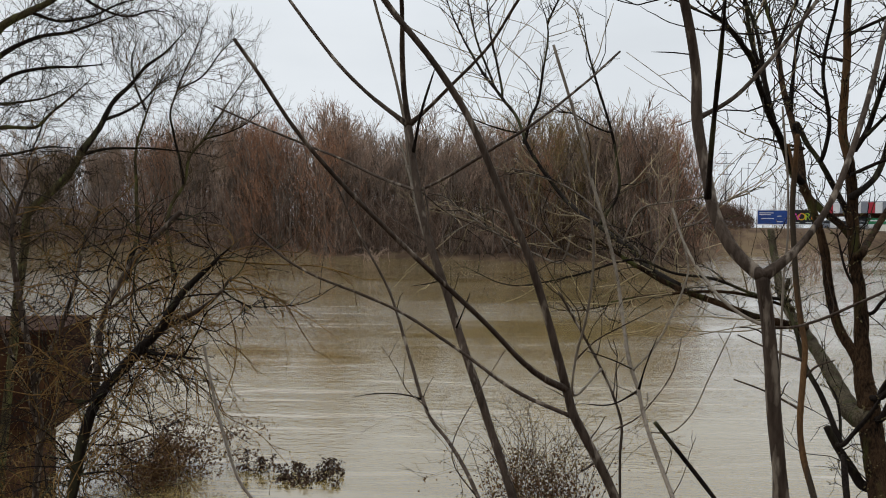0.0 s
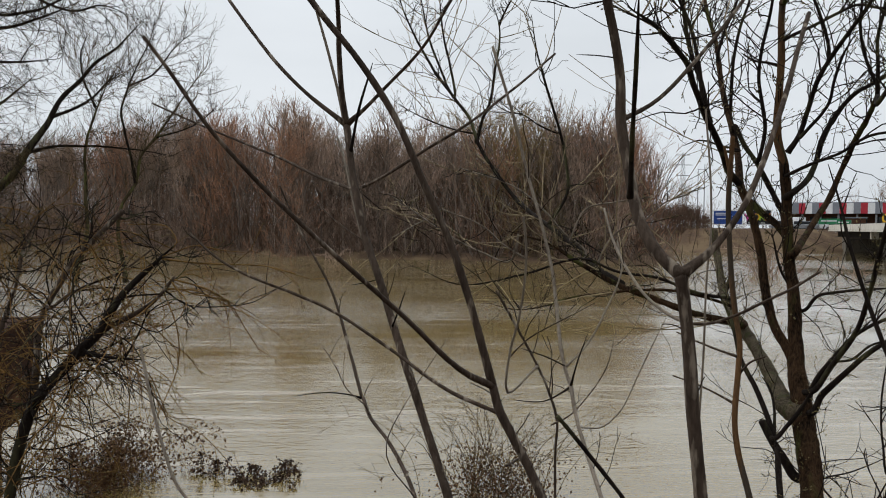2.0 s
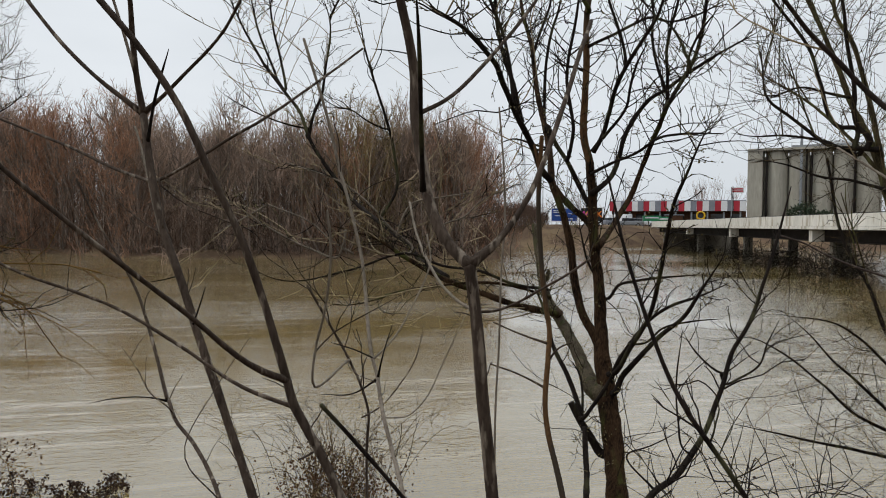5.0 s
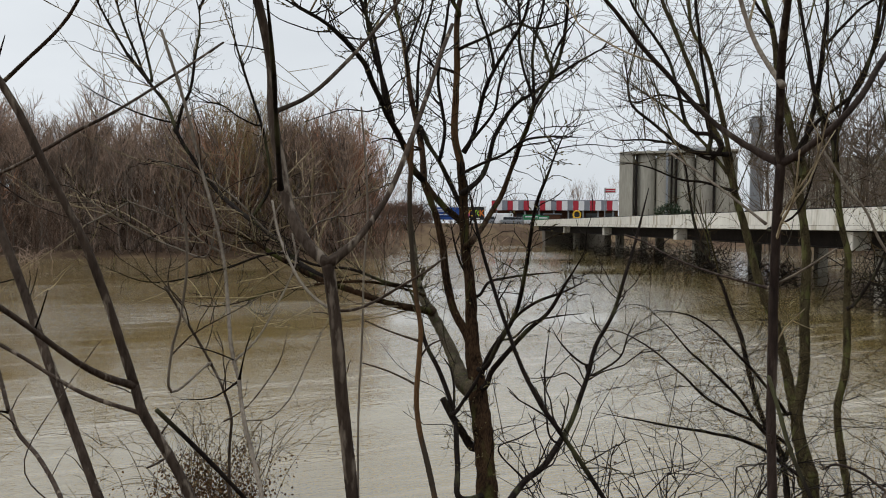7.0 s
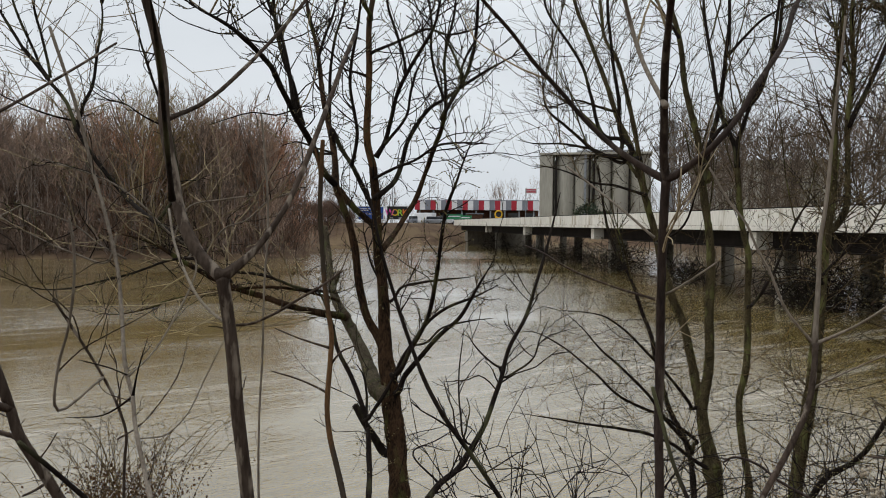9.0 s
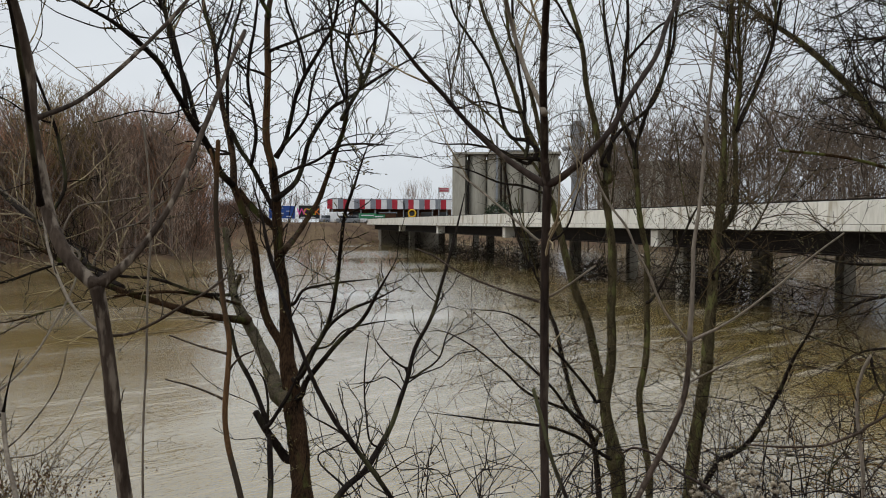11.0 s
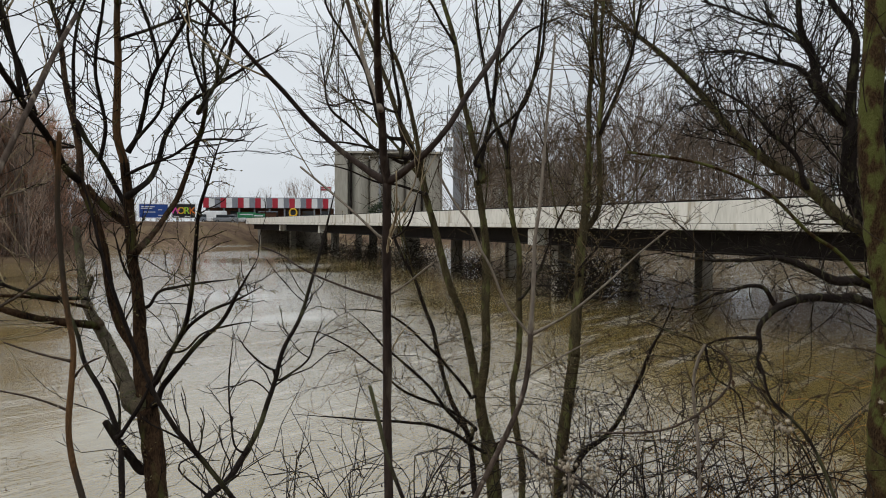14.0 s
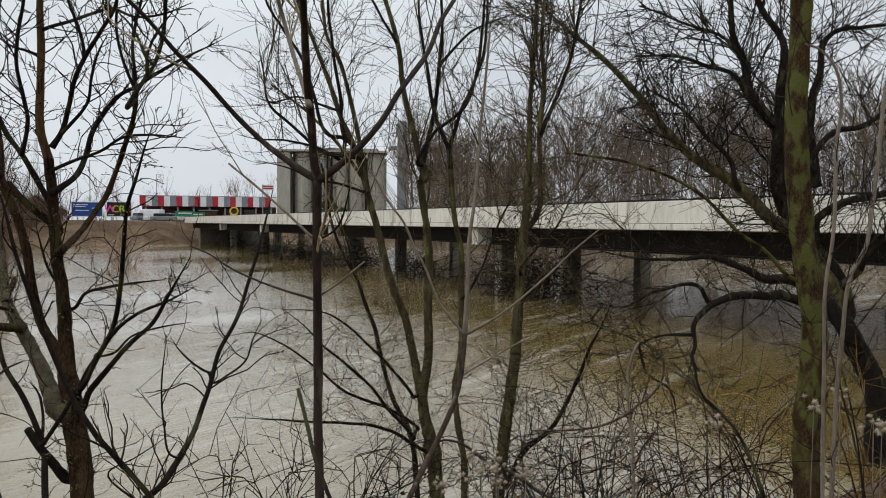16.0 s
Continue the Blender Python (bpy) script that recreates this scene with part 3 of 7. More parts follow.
# ---- grain silos ----
def silos():
    a = radians(37.6)
    at = np.array([math.sin(a), math.cos(a)]) * 172
    right = np.array([math.cos(a + 0.10), -math.sin(a + 0.10)])
    back = np.array([right[1], -right[0]]) * -1
    turn = math.degrees(math.atan2(right[1], right[0]))

    def spot(u, v, z):
        p = at + right * u + back * v
        return pose(p[0], p[1], z + 0.7, 0, 0, turn)
    s = tagged(empty("grain_silo", (*at, 0)), "weathered beige concrete grain silo with roof conveyor", "silo")
    part("stair_tower", box((3.0, 6.0, 18.4), spot(1.6, 3, 10.2), 0.05), SILO, s)
    for k in range(5):
        part("silo_tube", rod(2.05, 17.8, spot(5.9 + k * 4.25, 2.6, 9.9), 40), SILO, s)
    part("rear_wall", box((24.0, 4.0, 17.0), spot(13.5, 6.0, 9.5)), SILO, s)
    part("roof_slab", box((25.4, 7.4, 0.5), spot(12.8, 3.4, 19.2), 0.05), SILO, s)
    part("roof_gallery", box((15.0, 2.2, 0.7), spot(16.0, 3.4, 19.8), 0.05), STEEL_GREY, s)
    for u in (3.9, 11.6, 12.6, 20.5):
        part("downpipe", rod(0.22, 18.5, spot(u, 0.35, 10.3), 10), STEEL_DARK, s)
    part("elevator_leg", box((0.5, 0.5, 22.5), spot(10.6, 0.2, 12.4), 0.05), STEEL_GREY, s)
    for k in range(16):
        part("roof_post", rod(0.05, 1.1, spot(0.6 + k * 1.62, 0.1, 19.95), 6), STEEL_GREY, s)
    part("roof_rail", box((25.0, 0.06, 0.06), spot(12.8, 0.1, 20.5)), STEEL_GREY, s)
    h = tagged(empty("grain_elevator", (*(at + right * 36), 0)), "tall steel headhouse over a second beige silo block", "silo")
    part("headhouse", box((2.6, 3.0, 27.0), spot(29.5, 5, 13.5), 0.05), STEEL_GREY, h)
    part("headhouse_cabin", box((3.4, 3.6, 2.6), spot(29.5, 5, 25.0), 0.05), STEEL_GREY, h)
    part("conveyor_bridge", box((20.0, 1.0, 1.0), spot(36, 5, 20.6), 0.03), STEEL_GREY, h)
    for k in range(6):
        part("silo_tube", rod(2.6, 17.5, spot(37.0 + k * 5.3, 6, 8.8), 40), SILO, h)


silos()


# ---- the striped hall, hoardings and street things on the far bank ----
def polar(az, d, z=0.0):
    a = radians(az)
    return Vector((d * math.sin(a), d * math.cos(a), z))


def striped_hall():
    left, right = polar(27.85, 152), polar(37.6, 150)
    way = (right - left)
    length = way.length
    turn = math.degrees(math.atan2(way.y, way.x))
    hall = tagged(empty("striped_hall", left), "low shop hall with red, white and grey striped fascia", "shop")
    n = 23
    w = length / n

    def spot(u, v, z):
        return Matrix.Translation(left) @ pose(0, 0, 0, 0, 0, turn) @ pose(u, v, z)
    for k in range(n):
        part("fascia_panel", box((w - 0.03, 0.25, 1.95), spot((k + 0.5) * w, 0, 7.2), 0.02), (RED, WHITE, GREY)[k % 3], hall)
    part("roof", box((length, 16, 0.3), spot(length / 2, 8.2, 8.2)), GREY, hall)
    part("wall", box((length, 0.3, 3.2), spot(length / 2, 3.0, 4.7)), BRICK, hall)
    for k in range(9):
        part("pillar", box((0.3, 0.3, 3.0), spot(1 + k * (length - 2) / 8, 0.4, 4.6)), STEEL_GREY, hall)
    for k in range(7):
        part("window", box((2.2, 0.1, 1.6), spot(2.4 + k * 3.6, 2.8, 4.9), 0.02), GLASS_DARK, hall)


striped_hall()


def letter(text, size, mat, parent, m, name="letter"):
    cu = bpy.data.curves.new(name, "FONT")
    cu.body, cu.size, cu.align_x, cu.align_y, cu.extrude, cu.offset = text, size, "CENTER", "CENTER", 0.02, 0.02
    ob = new(name, cu)
    ob.matrix_basis = m
    me = bpy.data.meshes.new_from_object(ob.evaluated_get(bpy.context.evaluated_depsgraph_get()))
    bpy.data.objects.remove(ob)
    me.transform(m)
    return link(name, me, mat, parent)


def hoarding(az0, az1, d, z0, z1, mat, label):
    a, b = polar(az0, d), polar(az1, d)
    way = b - a
    turn = math.degrees(math.atan2(way.y, way.x))
    board = tagged(empty("billboard", a), label, "billboard")
    base = Matrix.Translation(a) @ pose(0, 0, 0, 0, 0, turn)
    w, h, zc = way.length, z1 - z0, (z0 + z1) / 2
    part("board", box((w, 0.15, h), base @ pose(w / 2, 0, zc), 0.02), mat, board)
    for x in (0.06, w - 0.06):
        part("frame", box((0.14, 0.22, h + 0.1), base @ pose(x, 0, zc), 0.02), WHITE, board, "white frame")
    for z in (z0, z1):
        part("frame", box((w + 0.1, 0.22, 0.14), base @ pose(w / 2, 0, z), 0.02), WHITE, board, "white frame")
    for x in (w * 0.2, w * 0.8):
        part("post", box((0.16, 0.16, z0 - 1.5), base @ pose(x, 0.1, (z0 + 1.5) / 2)), STEEL_GREY, board)
    return board, base, w, h, zc


def hoardings():
    board, base, w, h, zc = hoarding(23.4, 25.45, 136, 4.0, 6.45, BLUE, "blue billboard with small white bars of text")
    for k, (x, z, l) in enumerate(((1.5, 0.75, 2.2), (1.3, 0.45, 1.8), (1.7, -0.2, 2.0), (3.6, -0.75, 0.9), (3.5, 0.2, 0.7))):
        part("text_bar", box((l, 0.02, 0.13), base @ pose(x, -0.1, zc + z)), WHITE, board)
    board, base, w, h, zc = hoarding(25.65, 27.35, 134, 4.0, 6.5, BLACK, "dark billboard with the bright word WORK")
    for k, (c, mat) in enumerate(zip("WORK", (PINK, YELLOW, LIME, ORANGE))):
        letter(c, 1.65, mat, board, base @ pose(0.62 + k * 0.93, -0.12, zc, 90, 0, 0))
    for x in (0.8, 2.6):
        part("text_bar", box((0.9, 0.02, 0.12), base @ pose(x, -0.1, zc - 0.95)), WHITE, board)


hoardings()


# ---- growing trees ----
LINES = {}


def tree(name, label, category, group=""):
    t = tagged(empty(name), label, category, group)
    LINES[t.name] = []
    return t


def limb(t, name, points, r0, r1, mat, rooted=False):
    """One tapered stem of a tree through a few points of its run; rooted: it goes on down into the ground."""
    p = [np.array(q) for q in points]
    if rooted:
        a, d = p[0], unit(p[0] - p[1])
        z = ground_height(a[0], a[1])
        drop = max(a[2] - z + 0.15, 0.1)
        h = d[:2] / max(abs(d[2]), 0.5)
        h = h * min(1.0, 0.8 / (np.linalg.norm(h) + 1e-9))
        mid = np.array([a[0] + h[0] * drop * 0.36, a[1] + h[1] * drop * 0.36, a[2] - drop * 0.45])
        foot = np.array([a[0] + h[0] * drop * 0.55, a[1] + h[1] * drop * 0.55, a[2] - drop])
        t.matrix_basis = Matrix.Translation((foot[0], foot[1], foot[2] + 0.15))
        p = [foot, mid] + p
    elif LINES[t.name]:
        # a limb starts inside the stem it grows from
        stems = np.vstack([l for l, _ in LINES[t.name]])
        gap = np.linalg.norm(stems - p[0], axis=1)
        if 0.025 < gap.min() < 0.4:
            p = [stems[gap.argmin()]] + p
    line = spline(p, 12 if r0 > 0.014 else 6)
    s = np.concatenate([[0], np.cumsum(np.linalg.norm(np.diff(line, axis=0), axis=1))])
    u = s / s[-1]
    radii = r0 + (r1 - r0) * u
    if r0 > 0.012:
        bend = np.array([noise.noise_vector(tuple(q * 0.07 / r0)) for q in line])
        crook = 2.4 if mat is BARK_DARK and r0 > 0.03 else 0.6
        line = line + bend * (crook * r0 * np.sin(np.pi * u))[:, None]
    wob = np.array([noise.noise(tuple(q * 0.12 / r0)) for q in line])
    radii = radii * (1 + 0.10 * wob)
    if not rooted and r1 < 0.009 and mat in (BARK_DARK, BARK_TREE, BARK_MOSS):
        radii = radii * (1 - 0.7 * np.clip((u - 0.7) / 0.3, 0, 1) ** 1.5)
    if not rooted:
        ends = [r[-1] for l, r in LINES[t.name] if np.linalg.norm(l[-1] - p[0]) < 0.02]
        swell = max(ends) / radii[0] - 1 if ends else 0.4
        radii = radii * (1 + np.clip(swell, -0.4, 1.0) * np.exp(-s / (r0 * (9 if ends else 3))))
    tb = Tubes()
    tb.tube(line, radii, 18 if r0 > 0.02 else 10 if r0 > 0.006 else 7, 0.16 if mat in (BARK_TREE, BARK_ALGAE, BARK_MOSS) or r0 > 0.025 else 0.06 if r0 > 0.006 else 0.0)
    LINES[t.name].append((line, radii))
    return tb.part(name, mat, t)


def spray(t, name, mat, count, length, r, seed, rise=0.5, droop=0.0, curl=0.2, sub=3, start=0.25, buds=0.0, bud_mat=None, low=-9.0, skip=0.5, west_of=99.0):
    """Side twigs all along a tree's limbs, each with finer shoots; past 300 they are joined."""
    rng = np.random.default_rng(seed)
    tb, bd, side = Tubes(), Tubes(), Tubes()
    lines = [x for x in LINES[t.name] if x[0][:, 0].mean() < west_of]
    w = np.array([np.linalg.norm(l[-1] - l[0]) for l, _ in lines])
    picks = rng.choice(len(lines), count, p=w / w.sum())
    for k in picks:
        line, radii = lines[k]
        u = start + (1 - start) * rng.uniform() ** 0.8
        i = min(int(u * (len(line) - 1)), len(line) - 2)
        p = line[i] + (line[i + 1] - line[i]) * rng.uniform()
        along = unit(line[i + 1] - line[i])
        out = unit(np.cross(along, rng.normal(0, 1, 3)))
        way = unit(along * rng.uniform(0.2, 0.9) + out * 0.9 + np.array([0, 0, rise]))
        l = length * rng.uniform(0.35, 1.1) * (1.15 - 0.5 * u)
        rr = min(r * rng.uniform(0.7, 1.2), radii[i] * 0.7)
        if p[2] < low:
            if rng.uniform() < skip:
                continue
            rr, way = rr * 0.7, unit(way - np.array([0, 0, rise]))
        pts, d = [p], way
        for j in range(4):
            d = unit(d + rng.normal(0, curl, 3) + np.array([0, 0, rise * 0.12 - droop]))
            pts.append(pts[-1] + d * l / 4)
        pts = np.array(pts)
        fine = pts if count > 300 else spline(pts, 3 if curl > 0.3 else 2)
        tb.tube(fine, np.linspace(rr, rr * 0.5, len(fine)), 3 if count > 300 else 4)
        for _ in range(sub):
            v = rng.uniform(0.2, 0.98) * 4
            a = int(min(v, 3.999))
            q = pts[a] + (pts[a + 1] - pts[a]) * (v - a)
            e = unit(unit(pts[a + 1] - pts[a]) + rng.normal(0, 0.6, 3) + np.array([0, 0, rise * 0.4 - droop * 0.7]))
            sl = l * rng.uniform(0.15, 0.45)
            m = q + e * sl * 0.5
            e2 = unit(e + rng.normal(0, curl, 3) + np.array([0, 0, rise * 0.2 - droop]))
            z = m + e2 * sl * 0.5
            side.tube([q, m, z], [rr * 0.6, rr * 0.5, rr * 0.35], 3)
            ends = [z, m, q + e * sl * 0.25]
            if rng.uniform() < 0.4:
                g = unit(e + rng.normal(0, 0.7, 3))
                side.spike(m, m + g * sl * 0.4, rr * 0.42)
                ends.append(m + g * sl * 0.4)
            if buds:
                for x in ends:
                    bd.bud(x, e, buds)
        if count <= 300:
            tb.part(name, mat, t)
            tb = Tubes()
    if tb.n:
        tb.part("twig_mass", mat, t, kind="stuff")
    if side.n:
        side.part("shoot_mass", mat, t, kind="stuff")
    if buds:
        bd.part("bud_mass", bud_mat or BUD, t, kind="stuff")



# ---- trees and shrubs on the near bank ----


def ash_sapling_a():
    t = tree("ash_sapling", "slender grey ash sapling with opposite forked shoots", "sapling", "saplings on the bank")
    limb(t, "trunk", [(0.171, 1.702, 2.555), (0.143, 1.730, 2.643), (0.112, 1.758, 2.736), (0.032, 1.825, 2.956), (0.000, 1.855, 3.055), (-0.040, 1.890, 3.178), (-0.067, 1.923, 3.292), (-0.095, 1.972, 3.472)], 0.0121, 0.0094, BARK_GREY, True)
    limb(t, "limb", [(-0.095, 1.972, 3.472), (-0.106, 1.953, 3.548), (-0.111, 1.914, 3.644), (-0.109, 1.869, 3.720), (-0.109, 1.834, 3.766), (-0.109, 1.712, 3.871)], 0.0075, 0.0051, BARK_GREY)
    limb(t, "limb", [(-0.097, 1.972, 3.472), (-0.211, 2.002, 3.563), (-0.294, 2.034, 3.647), (-0.363, 2.068, 3.733), (-0.451, 2.119, 3.851), (-0.552, 2.184, 3.986)], 0.0056, 0.0041, BARK_GREY)
    limb(t, "limb", [(-0.092, 1.972, 3.475), (-0.039, 1.921, 3.513), (0.005, 1.873, 3.549), (0.112, 1.737, 3.638), (0.160, 1.636, 3.701), (0.190, 1.568, 3.734)], 0.0048, 0.0031, BARK_GREY)
    limb(t, "branch", [(-0.067, 1.938, 3.293), (-0.164, 2.018, 3.328), (-0.306, 2.123, 3.396), (-0.389, 2.176, 3.430), (-0.616, 2.294, 3.525), (-0.741, 2.346, 3.581)], 0.0046, 0.0028, BARK_GREY)
    limb(t, "branch", [(-0.066, 1.938, 3.293), (0.007, 1.853, 3.324), (0.076, 1.787, 3.362), (0.130, 1.754, 3.395), (0.182, 1.740, 3.425), (0.325, 1.794, 3.537), (0.467, 1.945, 3.669)], 0.0041, 0.0028, BARK_GREY)
    limb(t, "twig", [(-0.082, 1.948, 3.396), (-0.060, 1.904, 3.495), (-0.020, 1.847, 3.612)], 0.0043, 0.0027, BARK_DARK)
    limb(t, "twig", [(-0.039, 1.872, 3.179), (-0.039, 1.884, 3.237), (-0.052, 1.898, 3.303)], 0.0028, 0.0019, BARK_GREY)
    limb(t, "twig", [(0.036, 1.807, 2.946), (0.055, 1.775, 3.000), (0.068, 1.748, 3.042)], 0.0023, 0.0014, BARK_DARK)
    limb(t, "twig", [(0.000, 1.869, 3.060), (-0.042, 1.895, 3.048), (-0.082, 1.920, 3.040)], 0.0019, 0.0009, BARK_DARK)
    limb(t, "twig", [(-0.058, 1.948, 3.291), (0.008, 1.982, 3.239), (0.072, 2.011, 3.210), (0.220, 2.072, 3.154)], 0.0019, 0.0010, BARK_GREY)
    limb(t, "twig", [(-0.036, 1.925, 3.158), (-0.099, 1.972, 3.193), (-0.199, 2.054, 3.274)], 0.0019, 0.0010, BARK_GREY)
    limb(t, "twig", [(-0.047, 1.893, 3.163), (-0.075, 1.953, 3.261), (-0.116, 2.041, 3.414), (-0.128, 2.060, 3.447)], 0.0028, 0.0031, BARK_PALE)
    limb(t, "stem", [(-0.093, 2.108, 3.306), (-0.115, 2.114, 3.503), (-0.134, 2.118, 3.593), (-0.159, 2.121, 3.691), (-0.206, 2.126, 3.855), (-0.227, 2.128, 3.937)], 0.0053, 0.0037, BARK_PALE)
    spray(t, "twig", TWIG, 8, 0.10, 0.0016, 11, rise=0.6, sub=0)


ash_sapling_a()


def ash_sapling_c():
    t = tree("ash_sapling", "grey ash sapling splitting into long leaning shoots", "sapling", "saplings on the bank")
    limb(t, "trunk", [(0.328, 1.330, 2.690), (0.306, 1.339, 2.739), (0.266, 1.351, 2.815), (0.250, 1.356, 2.846), (0.237, 1.363, 2.893)], 0.0093, 0.0090, BARK_GREY, True)
    limb(t, "limb", [(0.237, 1.363, 2.893), (0.188, 1.361, 3.064), (0.155, 1.359, 3.160), (0.100, 1.356, 3.281), (0.047, 1.354, 3.400), (-0.017, 1.350, 3.498), (-0.112, 1.346, 3.615), (-0.154, 1.344, 3.676)], 0.0079, 0.0054, BARK_GREY)
    limb(t, "limb", [(0.237, 1.363, 2.893), (0.190, 1.326, 2.920), (0.064, 1.215, 3.046), (-0.080, 1.102, 3.189), (-0.151, 1.051, 3.264), (-0.208, 1.007, 3.335), (-0.252, 0.967, 3.408), (-0.273, 0.947, 3.440)], 0.0056, 0.0025, BARK_GREY)
    limb(t, "limb", [(0.252, 1.366, 2.839), (0.160, 1.423, 2.868), (0.027, 1.501, 2.948), (-0.105, 1.562, 3.021), (-0.162, 1.582, 3.043), (-0.298, 1.627, 3.091), (-0.351, 1.644, 3.118), (-0.426, 1.670, 3.177)], 0.0041, 0.0027, BARK_GREY)
    limb(t, "twig", [(0.291, 1.357, 2.757), (0.270, 1.322, 2.757), (0.255, 1.297, 2.760)], 0.0027, 0.0019, BARK_GREY)
    spray(t, "twig", TWIG, 5, 0.08, 0.0016, 12, rise=0.6, sub=0)


ash_sapling_c()


def cut_shoot_s():
    t = tree("cut_shoot", "dark cut-off shoot with a blunt end", "shoot", "shoots on the bank")
    limb(t, "trunk", [(0.338, 0.873, 2.866), (0.288, 0.861, 2.928), (0.253, 0.850, 2.970)], 0.0036, 0.0027, BARK_DARK, True)


cut_shoot_s()


def thin_sapling_e():
    t = tree("thin_sapling", "thin bent grey sapling with a few bare twigs", "sapling", "saplings on the bank")
    limb(t, "trunk", [(0.099, 1.791, 2.509), (0.081, 1.852, 2.537), (0.021, 1.991, 2.603), (-0.035, 2.089, 2.648), (-0.056, 2.150, 2.684)], 0.0056, 0.0052, BARK_GREY, True)
    limb(t, "limb", [(-0.061, 2.150, 2.689), (-0.111, 2.289, 2.814), (-0.173, 2.394, 2.975), (-0.305, 2.462, 3.208), (-0.358, 2.463, 3.328)], 0.0060, 0.0029, BARK_GREY)
    limb(t, "branch", [(-0.058, 2.150, 2.682), (-0.103, 2.150, 2.694), (-0.213, 2.150, 2.696), (-0.264, 2.150, 2.687)], 0.0021, 0.0016, BARK_DARK)
    limb(t, "twig", [(-0.043, 2.063, 2.678), (-0.101, 2.099, 2.722), (-0.137, 2.134, 2.781), (-0.182, 2.168, 2.839)], 0.0021, 0.0011, BARK_GREY)
    limb(t, "twig", [(0.026, 1.680, 2.686), (0.093, 1.732, 2.807), (0.171, 1.781, 2.917)], 0.0017, 0.0009, BARK_GREY)
    spray(t, "twig", TWIG, 6, 0.22, 0.0016, 14, rise=0.7, sub=1)


thin_sapling_e()


def pale_sapling_f():
    t = tree("pale_sapling", "pale thin upright sapling with curved side shoots", "sapling", "saplings on the bank")
    limb(t, "trunk", [(0.480, 1.467, 2.638), (0.479, 1.537, 2.672), (0.474, 1.682, 2.762), (0.477, 1.741, 2.808)], 0.0048, 0.0048, BARK_PALE, True)
    limb(t, "limb", [(0.477, 1.741, 2.808), (0.470, 1.781, 2.848), (0.470, 1.895, 2.991), (0.470, 1.947, 3.069), (0.450, 2.034, 3.221), (0.417, 2.103, 3.376), (0.398, 2.136, 3.478), (0.325, 2.181, 3.743)], 0.0050, 0.0044, BARK_PALE)
    limb(t, "branch", [(0.472, 1.778, 2.849), (0.523, 1.812, 2.886), (0.608, 1.887, 2.992), (0.640, 1.918, 3.042), (0.660, 1.943, 3.086), (0.660, 1.987, 3.163)], 0.0027, 0.0025, BARK_PALE)
    limb(t, "twig", [(0.477, 1.741, 2.808), (0.483, 1.716, 2.862), (0.501, 1.667, 2.958)], 0.0022, 0.0012, BARK_DARK)
    limb(t, "twig", [(0.469, 1.778, 2.852), (0.438, 1.812, 2.864), (0.371, 1.878, 2.880)], 0.0018, 0.0014, BARK_DARK)
    limb(t, "twig", [(0.477, 1.741, 2.806), (0.417, 1.775, 2.763), (0.343, 1.809, 2.758)], 0.0022, 0.0013, BARK_DARK)
    limb(t, "branch", [(0.480, 1.661, 2.728), (0.540, 1.677, 2.725), (0.576, 1.689, 2.748), (0.640, 1.723, 2.842), (0.683, 1.747, 2.913), (0.721, 1.769, 2.972)], 0.0017, 0.0013, BARK_PALE)
    spray(t, "twig", TWIG, 8, 0.22, 0.0016, 15, rise=0.9, sub=1)


pale_sapling_f()


def thin_sapling_p():
    t = tree("thin_sapling", "thin brown sapling with a pale dead side shoot", "sapling", "saplings on the bank")
    limb(t, "trunk", [(0.471, 1.878, 2.479), (0.476, 1.905, 2.605), (0.482, 1.918, 2.671), (0.462, 1.935, 2.749), (0.426, 1.953, 2.830), (0.383, 1.971, 2.911), (0.322, 1.995, 3.020)], 0.0035, 0.0037, BARK_GREY, True)
    limb(t, "branch", [(0.315, 1.738, 2.808), (0.325, 1.728, 2.906), (0.340, 1.721, 2.968), (0.351, 1.712, 3.043), (0.352, 1.697, 3.177), (0.345, 1.691, 3.222)], 0.0032, 0.0031, BARK_PALE)
    limb(t, "branch", [(0.458, 1.884, 2.672), (0.503, 1.885, 2.694), (0.561, 1.887, 2.754), (0.605, 1.889, 2.821), (0.631, 1.892, 2.918)], 0.0023, 0.0012, BARK_GREY)
    spray(t, "twig", TWIG, 9, 0.35, 0.0018, 16, rise=0.8, sub=1)


thin_sapling_p()


